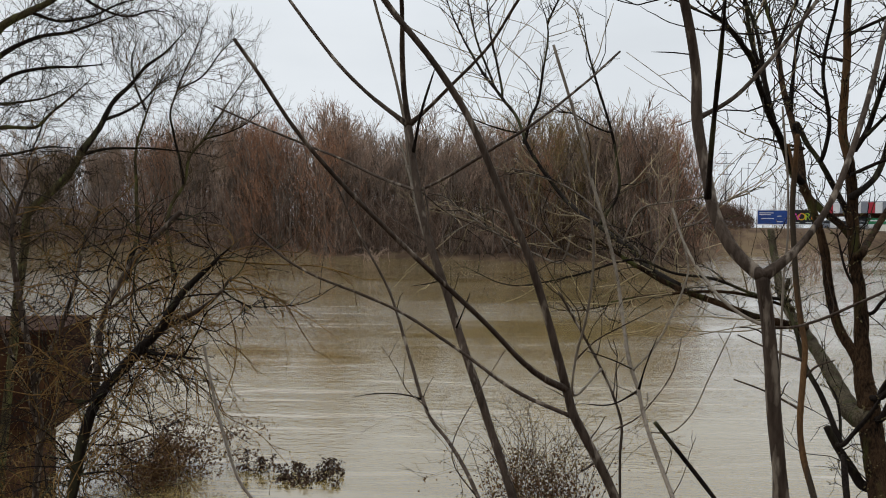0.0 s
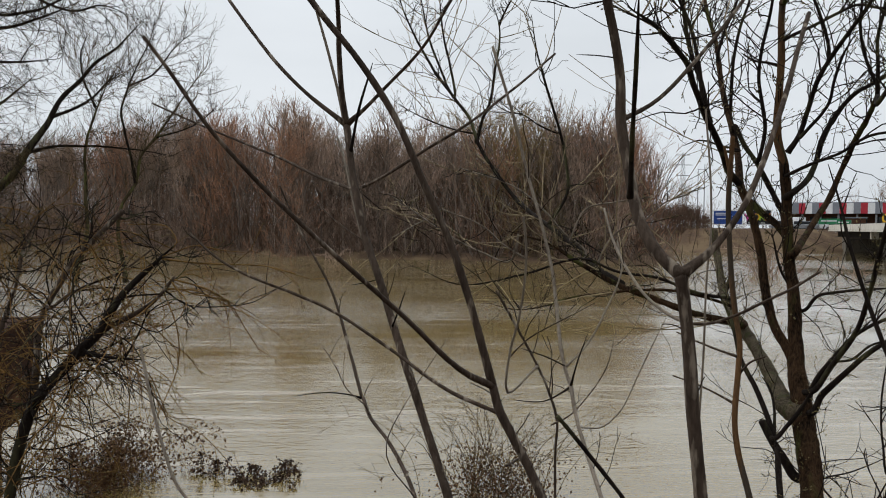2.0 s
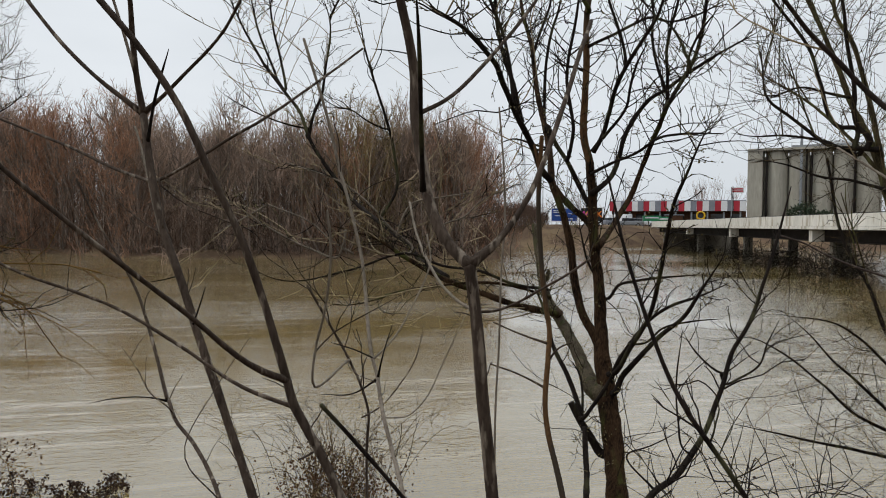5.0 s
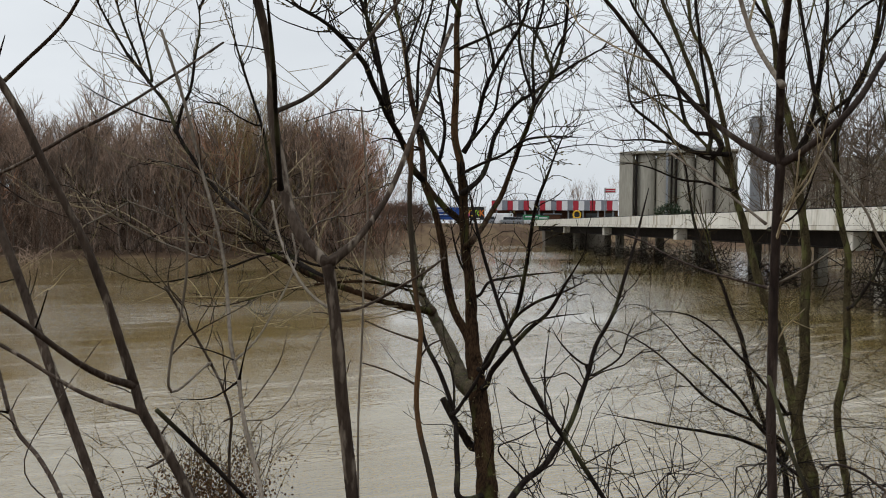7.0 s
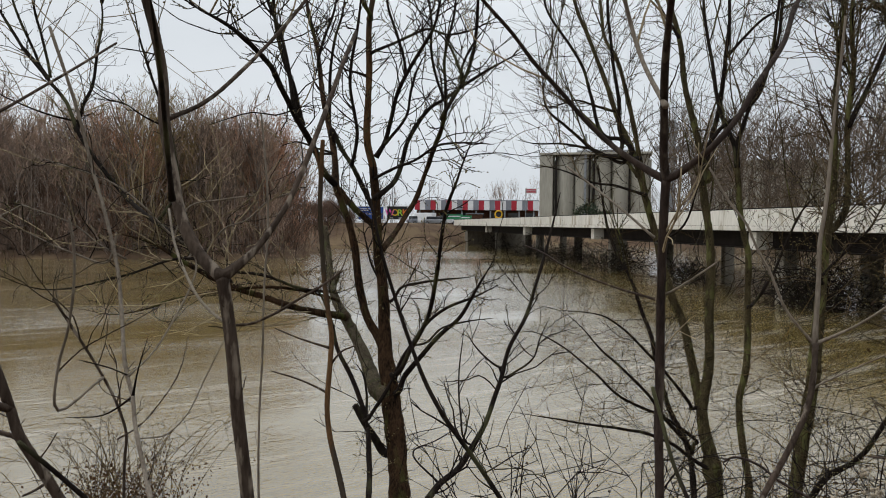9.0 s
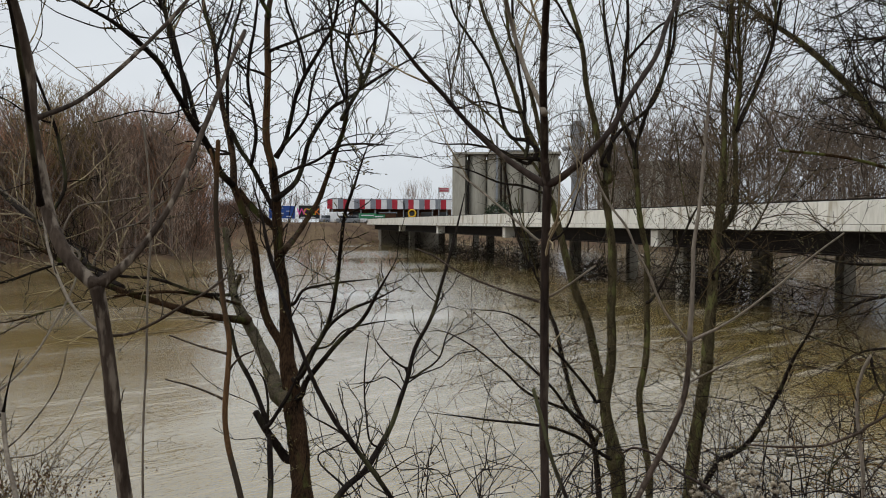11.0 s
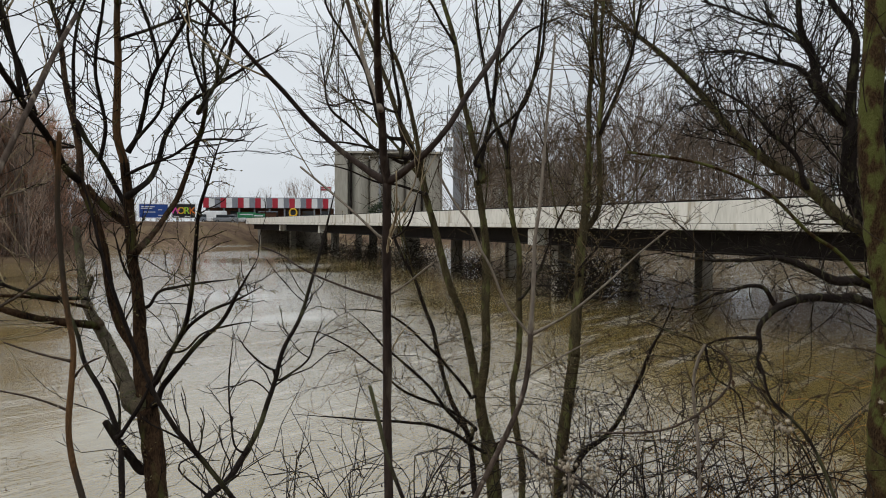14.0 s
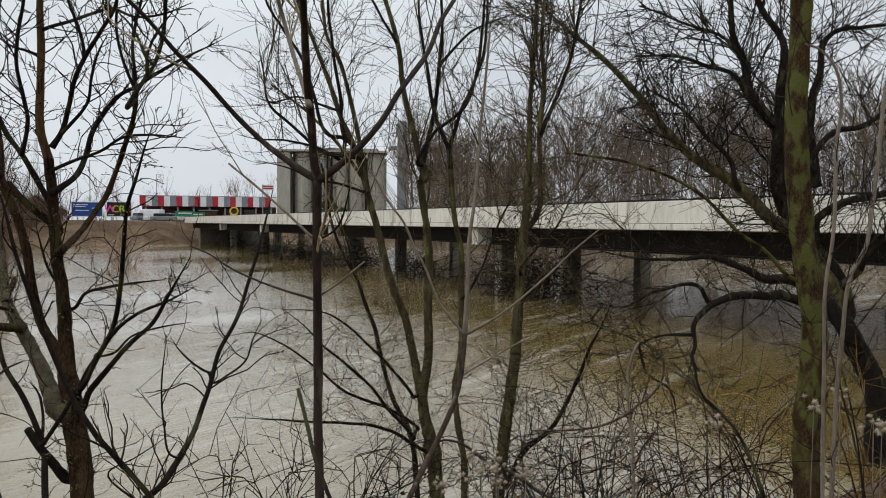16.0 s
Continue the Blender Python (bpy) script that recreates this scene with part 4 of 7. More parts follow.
def ash_sapling_b():
    t = tree("ash_sapling", "stout brown-grey ash sapling forking like a Y", "sapling", "saplings on the bank")
    limb(t, "trunk", [(0.635, 1.326, 2.683), (0.627, 1.327, 2.747), (0.613, 1.329, 2.872), (0.607, 1.329, 2.946), (0.597, 1.328, 3.045), (0.587, 1.328, 3.111)], 0.0142, 0.0126, BARK_GREY, True)
    limb(t, "limb", [(0.587, 1.328, 3.111), (0.550, 1.364, 3.157), (0.523, 1.398, 3.228), (0.513, 1.423, 3.305), (0.500, 1.443, 3.412), (0.498, 1.448, 3.508), (0.490, 1.445, 3.563), (0.458, 1.424, 3.677)], 0.0124, 0.0092, BARK_GREY)
    limb(t, "limb", [(0.507, 1.391, 3.259), (0.486, 1.318, 3.359), (0.458, 1.214, 3.477), (0.445, 1.169, 3.521), (0.429, 1.116, 3.566)], 0.0052, 0.0036, BARK_DARK)
    limb(t, "branch", [(0.509, 1.446, 3.421), (0.575, 1.473, 3.457), (0.675, 1.521, 3.548), (0.719, 1.542, 3.595), (0.809, 1.589, 3.699), (0.854, 1.613, 3.756)], 0.0047, 0.0040, BARK_GREY)
    limb(t, "limb", [(0.589, 1.328, 3.113), (0.639, 1.328, 3.153), (0.705, 1.338, 3.233), (0.766, 1.369, 3.340), (0.793, 1.390, 3.392), (0.862, 1.460, 3.514), (0.903, 1.510, 3.583), (0.975, 1.597, 3.690)], 0.0060, 0.0050, BARK_GREY)
    limb(t, "branch", [(0.608, 1.343, 3.017), (0.635, 1.311, 3.022), (0.659, 1.281, 3.036), (0.706, 1.225, 3.076), (0.737, 1.201, 3.099), (0.777, 1.188, 3.129)], 0.0029, 0.0022, BARK_GREY)
    limb(t, "branch", [(0.608, 1.343, 3.018), (0.598, 1.395, 3.024), (0.577, 1.513, 3.061), (0.570, 1.579, 3.095), (0.563, 1.691, 3.166), (0.567, 1.793, 3.248)], 0.0034, 0.0031, BARK_PALE)
    limb(t, "twig", [(0.493, 1.451, 3.545), (0.452, 1.451, 3.549), (0.410, 1.451, 3.550)], 0.0014, 0.0011, BARK_DARK)
    spray(t, "twig", TWIG, 8, 0.10, 0.0016, 13, rise=0.6, sub=0)


ash_sapling_b()


def pole_sapling_q():
    t = tree("pole_sapling", "straight pale pole-like sapling stem", "sapling", "saplings on the bank")
    limb(t, "trunk", [(0.718, 1.539, 2.533), (0.718, 1.545, 2.663), (0.722, 1.550, 2.795), (0.729, 1.554, 2.900), (0.738, 1.562, 3.110), (0.745, 1.564, 3.189), (0.745, 1.568, 3.282), (0.734, 1.580, 3.466)], 0.0038, 0.0022, BARK_PALE, True)


pole_sapling_q()


def alder_tree_t():
    t = tree("alder_tree", "dark mossy many-stemmed tree with fanned bare limbs", "tree")
    limb(t, "trunk", [(1.577, 2.544, 2.084), (1.600, 2.603, 2.214), (1.612, 2.656, 2.337), (1.616, 2.693, 2.430), (1.621, 2.727, 2.524)], 0.0467, 0.0412, BARK_TREE, True)
    limb(t, "limb", [(1.621, 2.727, 2.524), (1.619, 2.759, 2.632), (1.626, 2.780, 2.733), (1.628, 2.819, 2.950), (1.618, 2.842, 3.097), (1.610, 2.858, 3.319), (1.599, 2.862, 3.467)], 0.0262, 0.0173, BARK_TREE)
    limb(t, "limb", [(1.599, 2.862, 3.467), (1.574, 2.868, 3.563), (1.570, 2.863, 3.759), (1.574, 2.858, 3.903), (1.582, 2.855, 4.123), (1.602, 2.849, 4.295), (1.616, 2.849, 4.493)], 0.0173, 0.0092, BARK_RUST)
    limb(t, "branch", [(1.560, 2.808, 4.108), (1.519, 2.807, 4.168), (1.480, 2.793, 4.258), (1.452, 2.764, 4.362)], 0.0103, 0.0064, BARK_TREE)
    limb(t, "limb", [(1.623, 2.745, 2.609), (1.596, 2.788, 2.724), (1.560, 2.824, 2.804), (1.539, 2.853, 2.907), (1.526, 2.874, 3.009), (1.522, 2.886, 3.096), (1.498, 2.908, 3.244), (1.473, 2.922, 3.317), (1.450, 2.932, 3.387)], 0.0200, 0.0152, BARK_TREE)
    limb(t, "limb", [(1.450, 2.932, 3.387), (1.480, 3.016, 3.503), (1.492, 3.083, 3.600), (1.496, 3.161, 3.717), (1.498, 3.235, 3.839), (1.511, 3.304, 3.981), (1.513, 3.369, 4.125), (1.504, 3.418, 4.236), (1.498, 3.470, 4.377), (1.495, 3.536, 4.625)], 0.0152, 0.0067, BARK_TREE)
    limb(t, "limb", [(1.450, 2.932, 3.387), (1.383, 2.883, 3.429), (1.312, 2.794, 3.504), (1.230, 2.694, 3.572), (1.152, 2.590, 3.631), (1.057, 2.458, 3.689), (0.977, 2.320, 3.737), (0.917, 2.237, 3.754), (0.811, 2.081, 3.771), (0.713, 1.935, 3.766), (0.611, 1.768, 3.746)], 0.0140, 0.0052, BARK_DARK)
    limb(t, "branch", [(1.213, 2.684, 3.599), (1.170, 2.673, 3.754), (1.131, 2.665, 3.845), (1.100, 2.651, 3.941), (1.077, 2.624, 4.058), (1.058, 2.584, 4.191)], 0.0096, 0.0058, BARK_DARK)
    limb(t, "branch", [(1.142, 2.575, 3.639), (1.117, 2.568, 3.795), (1.085, 2.560, 3.916), (1.038, 2.557, 4.018), (1.001, 2.548, 4.107)], 0.0081, 0.0052, BARK_DARK)
    limb(t, "branch", [(1.508, 3.177, 3.699), (1.495, 3.112, 3.942), (1.501, 3.058, 4.085), (1.514, 3.026, 4.154), (1.511, 2.967, 4.290)], 0.0081, 0.0050, BARK_DARK)
    limb(t, "branch", [(1.495, 3.277, 3.990), (1.511, 3.243, 4.099), (1.543, 3.194, 4.226), (1.545, 3.144, 4.373)], 0.0075, 0.0045, BARK_DARK)
    limb(t, "limb", [(1.481, 3.057, 3.643), (1.522, 3.047, 3.559), (1.565, 3.032, 3.492), (1.616, 3.011, 3.384), (1.664, 2.986, 3.274)], 0.0101, 0.0112, BARK_DARK)
    limb(t, "branch", [(1.541, 2.963, 3.487), (1.549, 2.925, 3.619), (1.523, 2.904, 3.717), (1.496, 2.882, 3.812), (1.487, 2.844, 3.920), (1.489, 2.796, 4.024), (1.479, 2.727, 4.168), (1.465, 2.677, 4.267)], 0.0088, 0.0048, BARK_DARK)
    limb(t, "limb", [(1.704, 3.020, 3.174), (1.677, 3.045, 3.221), (1.635, 3.077, 3.264), (1.584, 3.116, 3.325), (1.551, 3.141, 3.379)], 0.0175, 0.0165, BARK_TREE)
    limb(t, "limb", [(1.612, 2.811, 3.098), (1.740, 2.966, 3.154), (1.882, 3.104, 3.251), (1.958, 3.148, 3.335), (2.005, 3.130, 3.452), (2.000, 3.036, 3.561), (1.947, 2.868, 3.655), (1.868, 2.689, 3.715)], 0.0150, 0.0096, BARK_TREE)
    limb(t, "limb", [(1.702, 2.407, 3.663), (1.755, 2.407, 3.746), (1.783, 2.394, 3.800), (1.800, 2.360, 3.900), (1.788, 2.320, 3.979), (1.755, 2.260, 4.059), (1.674, 2.119, 4.169)], 0.0091, 0.0054, BARK_DARK)
    limb(t, "branch", [(1.868, 2.689, 3.715), (1.850, 2.663, 3.818), (1.827, 2.635, 3.919), (1.824, 2.603, 3.996), (1.824, 2.549, 4.102), (1.795, 2.488, 4.241)], 0.0068, 0.0044, BARK_DARK)
    limb(t, "branch", [(1.870, 2.685, 3.737), (1.811, 2.684, 3.867), (1.778, 2.667, 3.980), (1.769, 2.645, 4.058), (1.742, 2.623, 4.156), (1.711, 2.604, 4.240)], 0.0064, 0.0041, BARK_DARK)
    limb(t, "limb", [(1.602, 2.836, 3.333), (1.717, 2.888, 3.412), (1.774, 2.918, 3.510), (1.800, 2.924, 3.588), (1.841, 2.900, 3.679), (1.882, 2.848, 3.754), (1.928, 2.778, 3.791), (1.956, 2.707, 3.828), (1.983, 2.590, 3.870), (1.999, 2.442, 3.898), (1.996, 2.278, 3.918)], 0.0126, 0.0042, BARK_DARK)
    limb(t, "branch", [(1.700, 2.295, 3.804), (1.659, 2.329, 3.913), (1.622, 2.357, 3.959)], 0.0053, 0.0045, BARK_DARK)
    limb(t, "branch", [(1.708, 2.305, 3.738), (1.691, 2.271, 3.798), (1.691, 2.225, 3.854), (1.711, 2.127, 3.937)], 0.0053, 0.0034, BARK_DARK)
    limb(t, "branch", [(1.609, 2.853, 3.512), (1.630, 2.818, 3.567), (1.635, 2.762, 3.663), (1.628, 2.687, 3.764), (1.632, 2.616, 3.831), (1.639, 2.503, 3.910), (1.636, 2.390, 3.975), (1.601, 2.280, 4.042), (1.554, 2.160, 4.102)], 0.0101, 0.0052, BARK_DARK)
    limb(t, "branch", [(1.633, 2.619, 3.831), (1.624, 2.612, 3.880), (1.584, 2.603, 3.989), (1.537, 2.593, 4.095), (1.512, 2.569, 4.197)], 0.0063, 0.0044, BARK_DARK)
    limb(t, "branch", [(1.600, 2.832, 3.420), (1.644, 2.742, 3.456), (1.694, 2.635, 3.489), (1.732, 2.521, 3.540), (1.771, 2.429, 3.545), (1.835, 2.261, 3.528)], 0.0070, 0.0036, BARK_DARK)
    limb(t, "branch", [(1.620, 2.786, 3.564), (1.635, 2.761, 3.591), (1.673, 2.681, 3.684), (1.665, 2.637, 3.760), (1.664, 2.572, 3.854), (1.674, 2.519, 3.913)], 0.0070, 0.0043, BARK_DARK)
    limb(t, "branch", [(1.588, 2.836, 3.967), (1.648, 2.763, 3.995), (1.705, 2.687, 4.026), (1.743, 2.637, 4.041), (1.804, 2.574, 4.013), (1.862, 2.498, 4.019), (1.931, 2.375, 4.060)], 0.0067, 0.0039, BARK_DARK)
    limb(t, "branch", [(1.566, 2.870, 3.865), (1.529, 2.884, 3.878), (1.489, 2.899, 3.887), (1.433, 2.913, 3.923)], 0.0057, 0.0036, BARK_DARK)
    limb(t, "branch", [(1.371, 2.764, 3.507), (1.318, 2.797, 3.526), (1.235, 2.845, 3.553), (1.184, 2.878, 3.534)], 0.0051, 0.0031, BARK_DARK)
    limb(t, "branch", [(1.616, 2.631, 2.594), (1.627, 2.552, 2.694), (1.637, 2.420, 2.847), (1.610, 2.314, 2.988), (1.565, 2.199, 3.132), (1.513, 2.067, 3.272), (1.488, 1.962, 3.356), (1.458, 1.857, 3.433), (1.432, 1.760, 3.492)], 0.0109, 0.0041, BARK_DARK)
    limb(t, "limb", [(1.627, 2.661, 2.502), (1.642, 2.629, 2.575), (1.660, 2.602, 2.614), (1.702, 2.533, 2.706), (1.740, 2.466, 2.783), (1.778, 2.398, 2.850), (1.800, 2.315, 2.969), (1.819, 2.231, 3.078)], 0.0123, 0.0055, BARK_DARK)
    limb(t, "limb", [(1.625, 2.703, 2.528), (1.642, 2.658, 2.635), (1.674, 2.601, 2.726), (1.705, 2.541, 2.811), (1.752, 2.462, 2.878), (1.813, 2.358, 2.927), (1.866, 2.252, 2.986)], 0.0099, 0.0044, BARK_DARK)
    limb(t, "branch", [(1.652, 2.797, 2.875), (1.680, 2.739, 2.939), (1.733, 2.656, 2.966), (1.799, 2.543, 2.987), (1.851, 2.444, 3.000)], 0.0075, 0.0035, BARK_DARK)
    limb(t, "branch", [(1.627, 2.816, 2.950), (1.587, 2.833, 3.025), (1.555, 2.843, 3.150), (1.544, 2.844, 3.200)], 0.0060, 0.0035, BARK_DARK)
    limb(t, "branch", [(1.644, 2.585, 2.716), (1.687, 2.535, 2.725), (1.733, 2.478, 2.791), (1.799, 2.393, 2.826), (1.869, 2.294, 2.848)], 0.0052, 0.0029, BARK_DARK)
    limb(t, "limb", [(1.592, 2.733, 2.491), (1.605, 2.874, 2.540), (1.633, 3.020, 2.606), (1.663, 3.210, 2.689), (1.676, 3.367, 2.753), (1.698, 3.517, 2.808), (1.728, 3.674, 2.883), (1.752, 3.779, 2.971), (1.774, 3.883, 3.091), (1.780, 3.936, 3.196)], 0.0330, 0.0180, BARK_MOTTLED)
    limb(t, "branch", [(1.749, 3.720, 2.879), (1.768, 3.715, 2.911), (1.777, 3.713, 2.942)], 0.0140, 0.0110, BARK_MOTTLED)
    limb(t, "limb", [(1.575, 2.666, 2.245), (1.531, 2.680, 2.314), (1.488, 2.691, 2.387), (1.449, 2.699, 2.459)], 0.0187, 0.0134, BARK_DARK)
    limb(t, "limb", [(1.498, 2.691, 2.388), (1.487, 2.726, 2.463), (1.460, 2.775, 2.570), (1.419, 2.825, 2.680), (1.407, 2.856, 2.780), (1.386, 2.883, 2.865), (1.358, 2.908, 2.936)], 0.0111, 0.0075, BARK_DARK)
    limb(t, "branch", [(1.479, 2.648, 2.405), (1.507, 2.620, 2.461), (1.535, 2.587, 2.526), (1.561, 2.549, 2.613)], 0.0082, 0.0070, BARK_DARK)
    limb(t, "branch", [(1.497, 2.695, 2.399), (1.518, 2.738, 2.497), (1.515, 2.778, 2.575), (1.498, 2.803, 2.609)], 0.0064, 0.0040, BARK_DARK)
    limb(t, "limb", [(1.411, 2.466, 2.130), (1.457, 2.563, 2.246), (1.490, 2.655, 2.367)], 0.0129, 0.0110, BARK_DARK)
    limb(t, "limb", [(1.663, 3.328, 2.749), (1.585, 3.191, 2.767), (1.291, 3.184, 2.840), (1.221, 3.227, 2.871), (1.005, 3.358, 2.967), (0.894, 3.426, 3.033), (0.806, 3.483, 3.100), (0.571, 3.616, 3.182)], 0.0190, 0.0075, BARK_TREE)
    limb(t, "limb", [(1.698, 3.516, 2.805), (1.594, 3.297, 2.840), (1.237, 3.190, 2.922), (1.114, 3.243, 2.915), (0.990, 3.296, 2.896), (0.839, 3.361, 2.866), (0.712, 3.415, 2.817), (0.583, 3.469, 2.800), (0.479, 3.515, 2.825)], 0.0089, 0.0035, BARK_TREE)
    limb(t, "limb", [(1.723, 3.619, 2.841), (1.602, 3.349, 2.874), (1.335, 3.152, 2.924), (1.216, 3.212, 2.974), (1.045, 3.294, 2.998), (0.920, 3.356, 3.050), (0.640, 3.486, 2.968), (0.323, 3.629, 2.909), (0.106, 3.734, 2.995)], 0.0089, 0.0036, BARK_DARK)
    limb(t, "limb", [(1.084, 3.337, 2.935), (1.016, 3.654, 3.022), (0.962, 3.907, 3.121), (0.888, 4.144, 3.206), (0.780, 4.467, 3.346)], 0.0139, 0.0134, BARK_DARK)
    limb(t, "limb", [(0.78, 4.47, 3.35), (0.79, 4.57, 3.35), (0.62, 4.70, 3.60), (0.54, 4.77, 3.75), (0.49, 4.83, 3.92), (0.41, 4.89, 4.03), (0.14, 5.10, 4.49), (0.05, 5.18, 4.70), (-0.01, 5.25, 4.89)], 0.0137, 0.0066, BARK_DARK)
    limb(t, "branch", [(0.34, 5.13, 4.20), (0.22, 5.18, 4.54), (0.18, 5.19, 4.73), (0.15, 5.20, 4.89)], 0.0099, 0.0050, BARK_DARK)
    limb(t, "branch", [(0.34, 5.13, 4.20), (0.40, 5.11, 4.11), (0.37, 5.13, 4.34), (0.33, 5.15, 4.51), (0.30, 5.16, 4.74), (0.29, 5.17, 4.89)], 0.0099, 0.0050, BARK_DARK)
    limb(t, "limb", [(0.53, 4.78, 3.77), (0.54, 4.85, 3.76), (0.58, 4.85, 3.93), (0.62, 4.84, 4.02), (0.65, 4.84, 4.21), (0.68, 4.85, 4.55), (0.63, 4.86, 4.71)], 0.0111, 0.0048, BARK_DARK)
    limb(t, "branch", [(0.68, 4.85, 4.55), (0.72, 4.84, 4.64), (0.78, 4.83, 4.75)], 0.0080, 0.0048, BARK_DARK)
    limb(t, "limb", [(0.89, 4.14, 3.21), (0.99, 4.10, 3.40), (0.97, 4.08, 3.60), (0.83, 4.03, 4.04), (0.79, 4.02, 4.17), (0.75, 3.99, 4.37)], 0.0097, 0.0053, BARK_DARK)
    limb(t, "branch", [(0.92, 4.03, 3.73), (0.81, 4.03, 3.77), (0.71, 4.03, 3.83), (0.65, 4.04, 3.84), (0.52, 4.04, 3.91)], 0.0054, 0.0027, BARK_DARK)
    limb(t, "branch", [(0.55, 4.85, 3.82), (0.49, 4.87, 3.83), (0.20, 5.02, 3.94), (0.01, 5.11, 4.05)], 0.0064, 0.0032, BARK_DARK)
    limb(t, "branch", [(0.614, 3.589, 3.076), (0.596, 3.618, 3.028), (0.460, 3.641, 3.066), (0.253, 3.671, 3.175), (0.109, 3.688, 3.273), (-0.026, 3.703, 3.366)], 0.0058, 0.0033, BARK_PALE)
    limb(t, "branch", [(0.894, 3.426, 3.033), (0.942, 3.456, 3.072), (0.840, 3.469, 3.167), (0.734, 3.478, 3.286), (0.624, 3.491, 3.377), (0.335, 3.536, 3.485)], 0.0058, 0.0033, BARK_PALE)
    limb(t, "branch", [(0.612, 3.593, 3.070), (0.670, 3.583, 3.042), (0.558, 3.595, 3.110), (0.470, 3.600, 3.190), (0.253, 3.623, 3.285)], 0.0046, 0.0033, BARK_PALE)
    limb(t, "branch", [(0.253, 3.623, 3.285), (0.253, 3.678, 3.286), (0.132, 3.682, 3.213), (-0.005, 3.684, 3.135)], 0.0045, 0.0033, BARK_PALE)
    limb(t, "branch", [(0.865, 3.465, 3.143), (0.849, 3.391, 3.141), (0.906, 3.331, 3.286), (1.026, 3.240, 3.318), (1.149, 3.146, 3.338)], 0.0045, 0.0033, BARK_PALE)
    limb(t, "branch", [(0.967, 3.333, 3.030), (0.993, 3.322, 3.102), (1.059, 3.265, 3.196), (1.126, 3.214, 3.223), (1.212, 3.143, 3.314), (1.298, 3.076, 3.352)], 0.0045, 0.0033, BARK_PALE)
    spray(t, "twig", BARK_DARK, 280, 0.42, 0.0030, 17, rise=0.45, curl=0.3, sub=2, start=0.15, low=2.95, skip=0.4)
    spray(t, "shoot", BARK_DARK, 120, 0.55, 0.0034, 117, rise=0.7, curl=0.25, sub=2, start=0.35, low=3.4, skip=0.8)
    spray(t, "twig_mass", BARK_DARK, 720, 0.22, 0.0022, 217, rise=0.5, curl=0.4, sub=2, start=0.1, buds=0.007, low=2.75, skip=0.4)
    spray(t, "whip", STRAW, 110, 0.75, 0.0034, 317, rise=0.5, curl=0.16, sub=3, start=0.1, west_of=1.15)


alder_tree_t()


def leaning_shoot_u():
    t = tree("leaning_shoot", "long dark shoot leaning across the water", "shoot", "shoots on the bank")
    limb(t, "trunk", [(1.164, 1.213, 2.610), (1.114, 1.229, 2.690), (1.036, 1.254, 2.805)], 0.0059, 0.0054, BARK_DARK, True)
    limb(t, "limb", [(1.036, 1.254, 2.805), (1.008, 1.273, 2.866), (0.972, 1.303, 2.980), (0.954, 1.320, 3.049), (0.928, 1.347, 3.167), (0.916, 1.364, 3.251), (0.900, 1.381, 3.329)], 0.0050, 0.0028, BARK_DARK)
    spray(t, "twig", BARK_DARK, 14, 0.22, 0.0022, 18, rise=0.5, sub=1)


leaning_shoot_u()


def river_bush_v():
    t = tree("river_bush", "dark bare shrub with crooked upward branches", "shrub")
    limb(t, "trunk", [(1.928, 2.972, 1.853), (2.033, 3.001, 1.928), (2.152, 3.022, 1.979), (2.247, 3.050, 2.059)], 0.0191, 0.0155, BARK_DARK, True)
    limb(t, "limb", [(2.247, 3.050, 2.059), (2.330, 3.060, 2.162), (2.404, 3.077, 2.294), (2.461, 3.092, 2.402), (2.504, 3.109, 2.511), (2.649, 3.132, 2.733), (2.778, 3.164, 2.991), (2.948, 3.221, 3.408)], 0.0133, 0.0072, BARK_DARK)
    limb(t, "branch", [(2.482, 3.100, 2.456), (2.489, 3.154, 2.445), (2.349, 3.196, 2.574), (2.308, 3.209, 2.646)], 0.0069, 0.0035, BARK_DARK)
    limb(t, "branch", [(2.49, 3.15, 2.44), (2.51, 3.15, 2.39), (2.59, 3.13, 2.42), (2.68, 3.10, 2.49), (2.72, 3.10, 2.59), (2.78, 3.09, 2.71)], 0.0069, 0.0035, BARK_DARK)
    limb(t, "branch", [(2.233, 3.055, 2.087), (2.193, 3.071, 2.252), (2.186, 3.079, 2.418), (2.216, 3.080, 2.682)], 0.0055, 0.0033, BARK_DARK)
    limb(t, "branch", [(2.033, 3.001, 1.928), (1.952, 3.129, 2.071), (2.059, 3.102, 2.113), (2.167, 3.075, 2.169), (2.234, 3.059, 2.211)], 0.0055, 0.0022, BARK_DARK)
    spray(t, "twig", BARK_DARK, 34, 0.45, 0.0042, 19, rise=0.4, curl=0.3, sub=2)


river_bush_v()


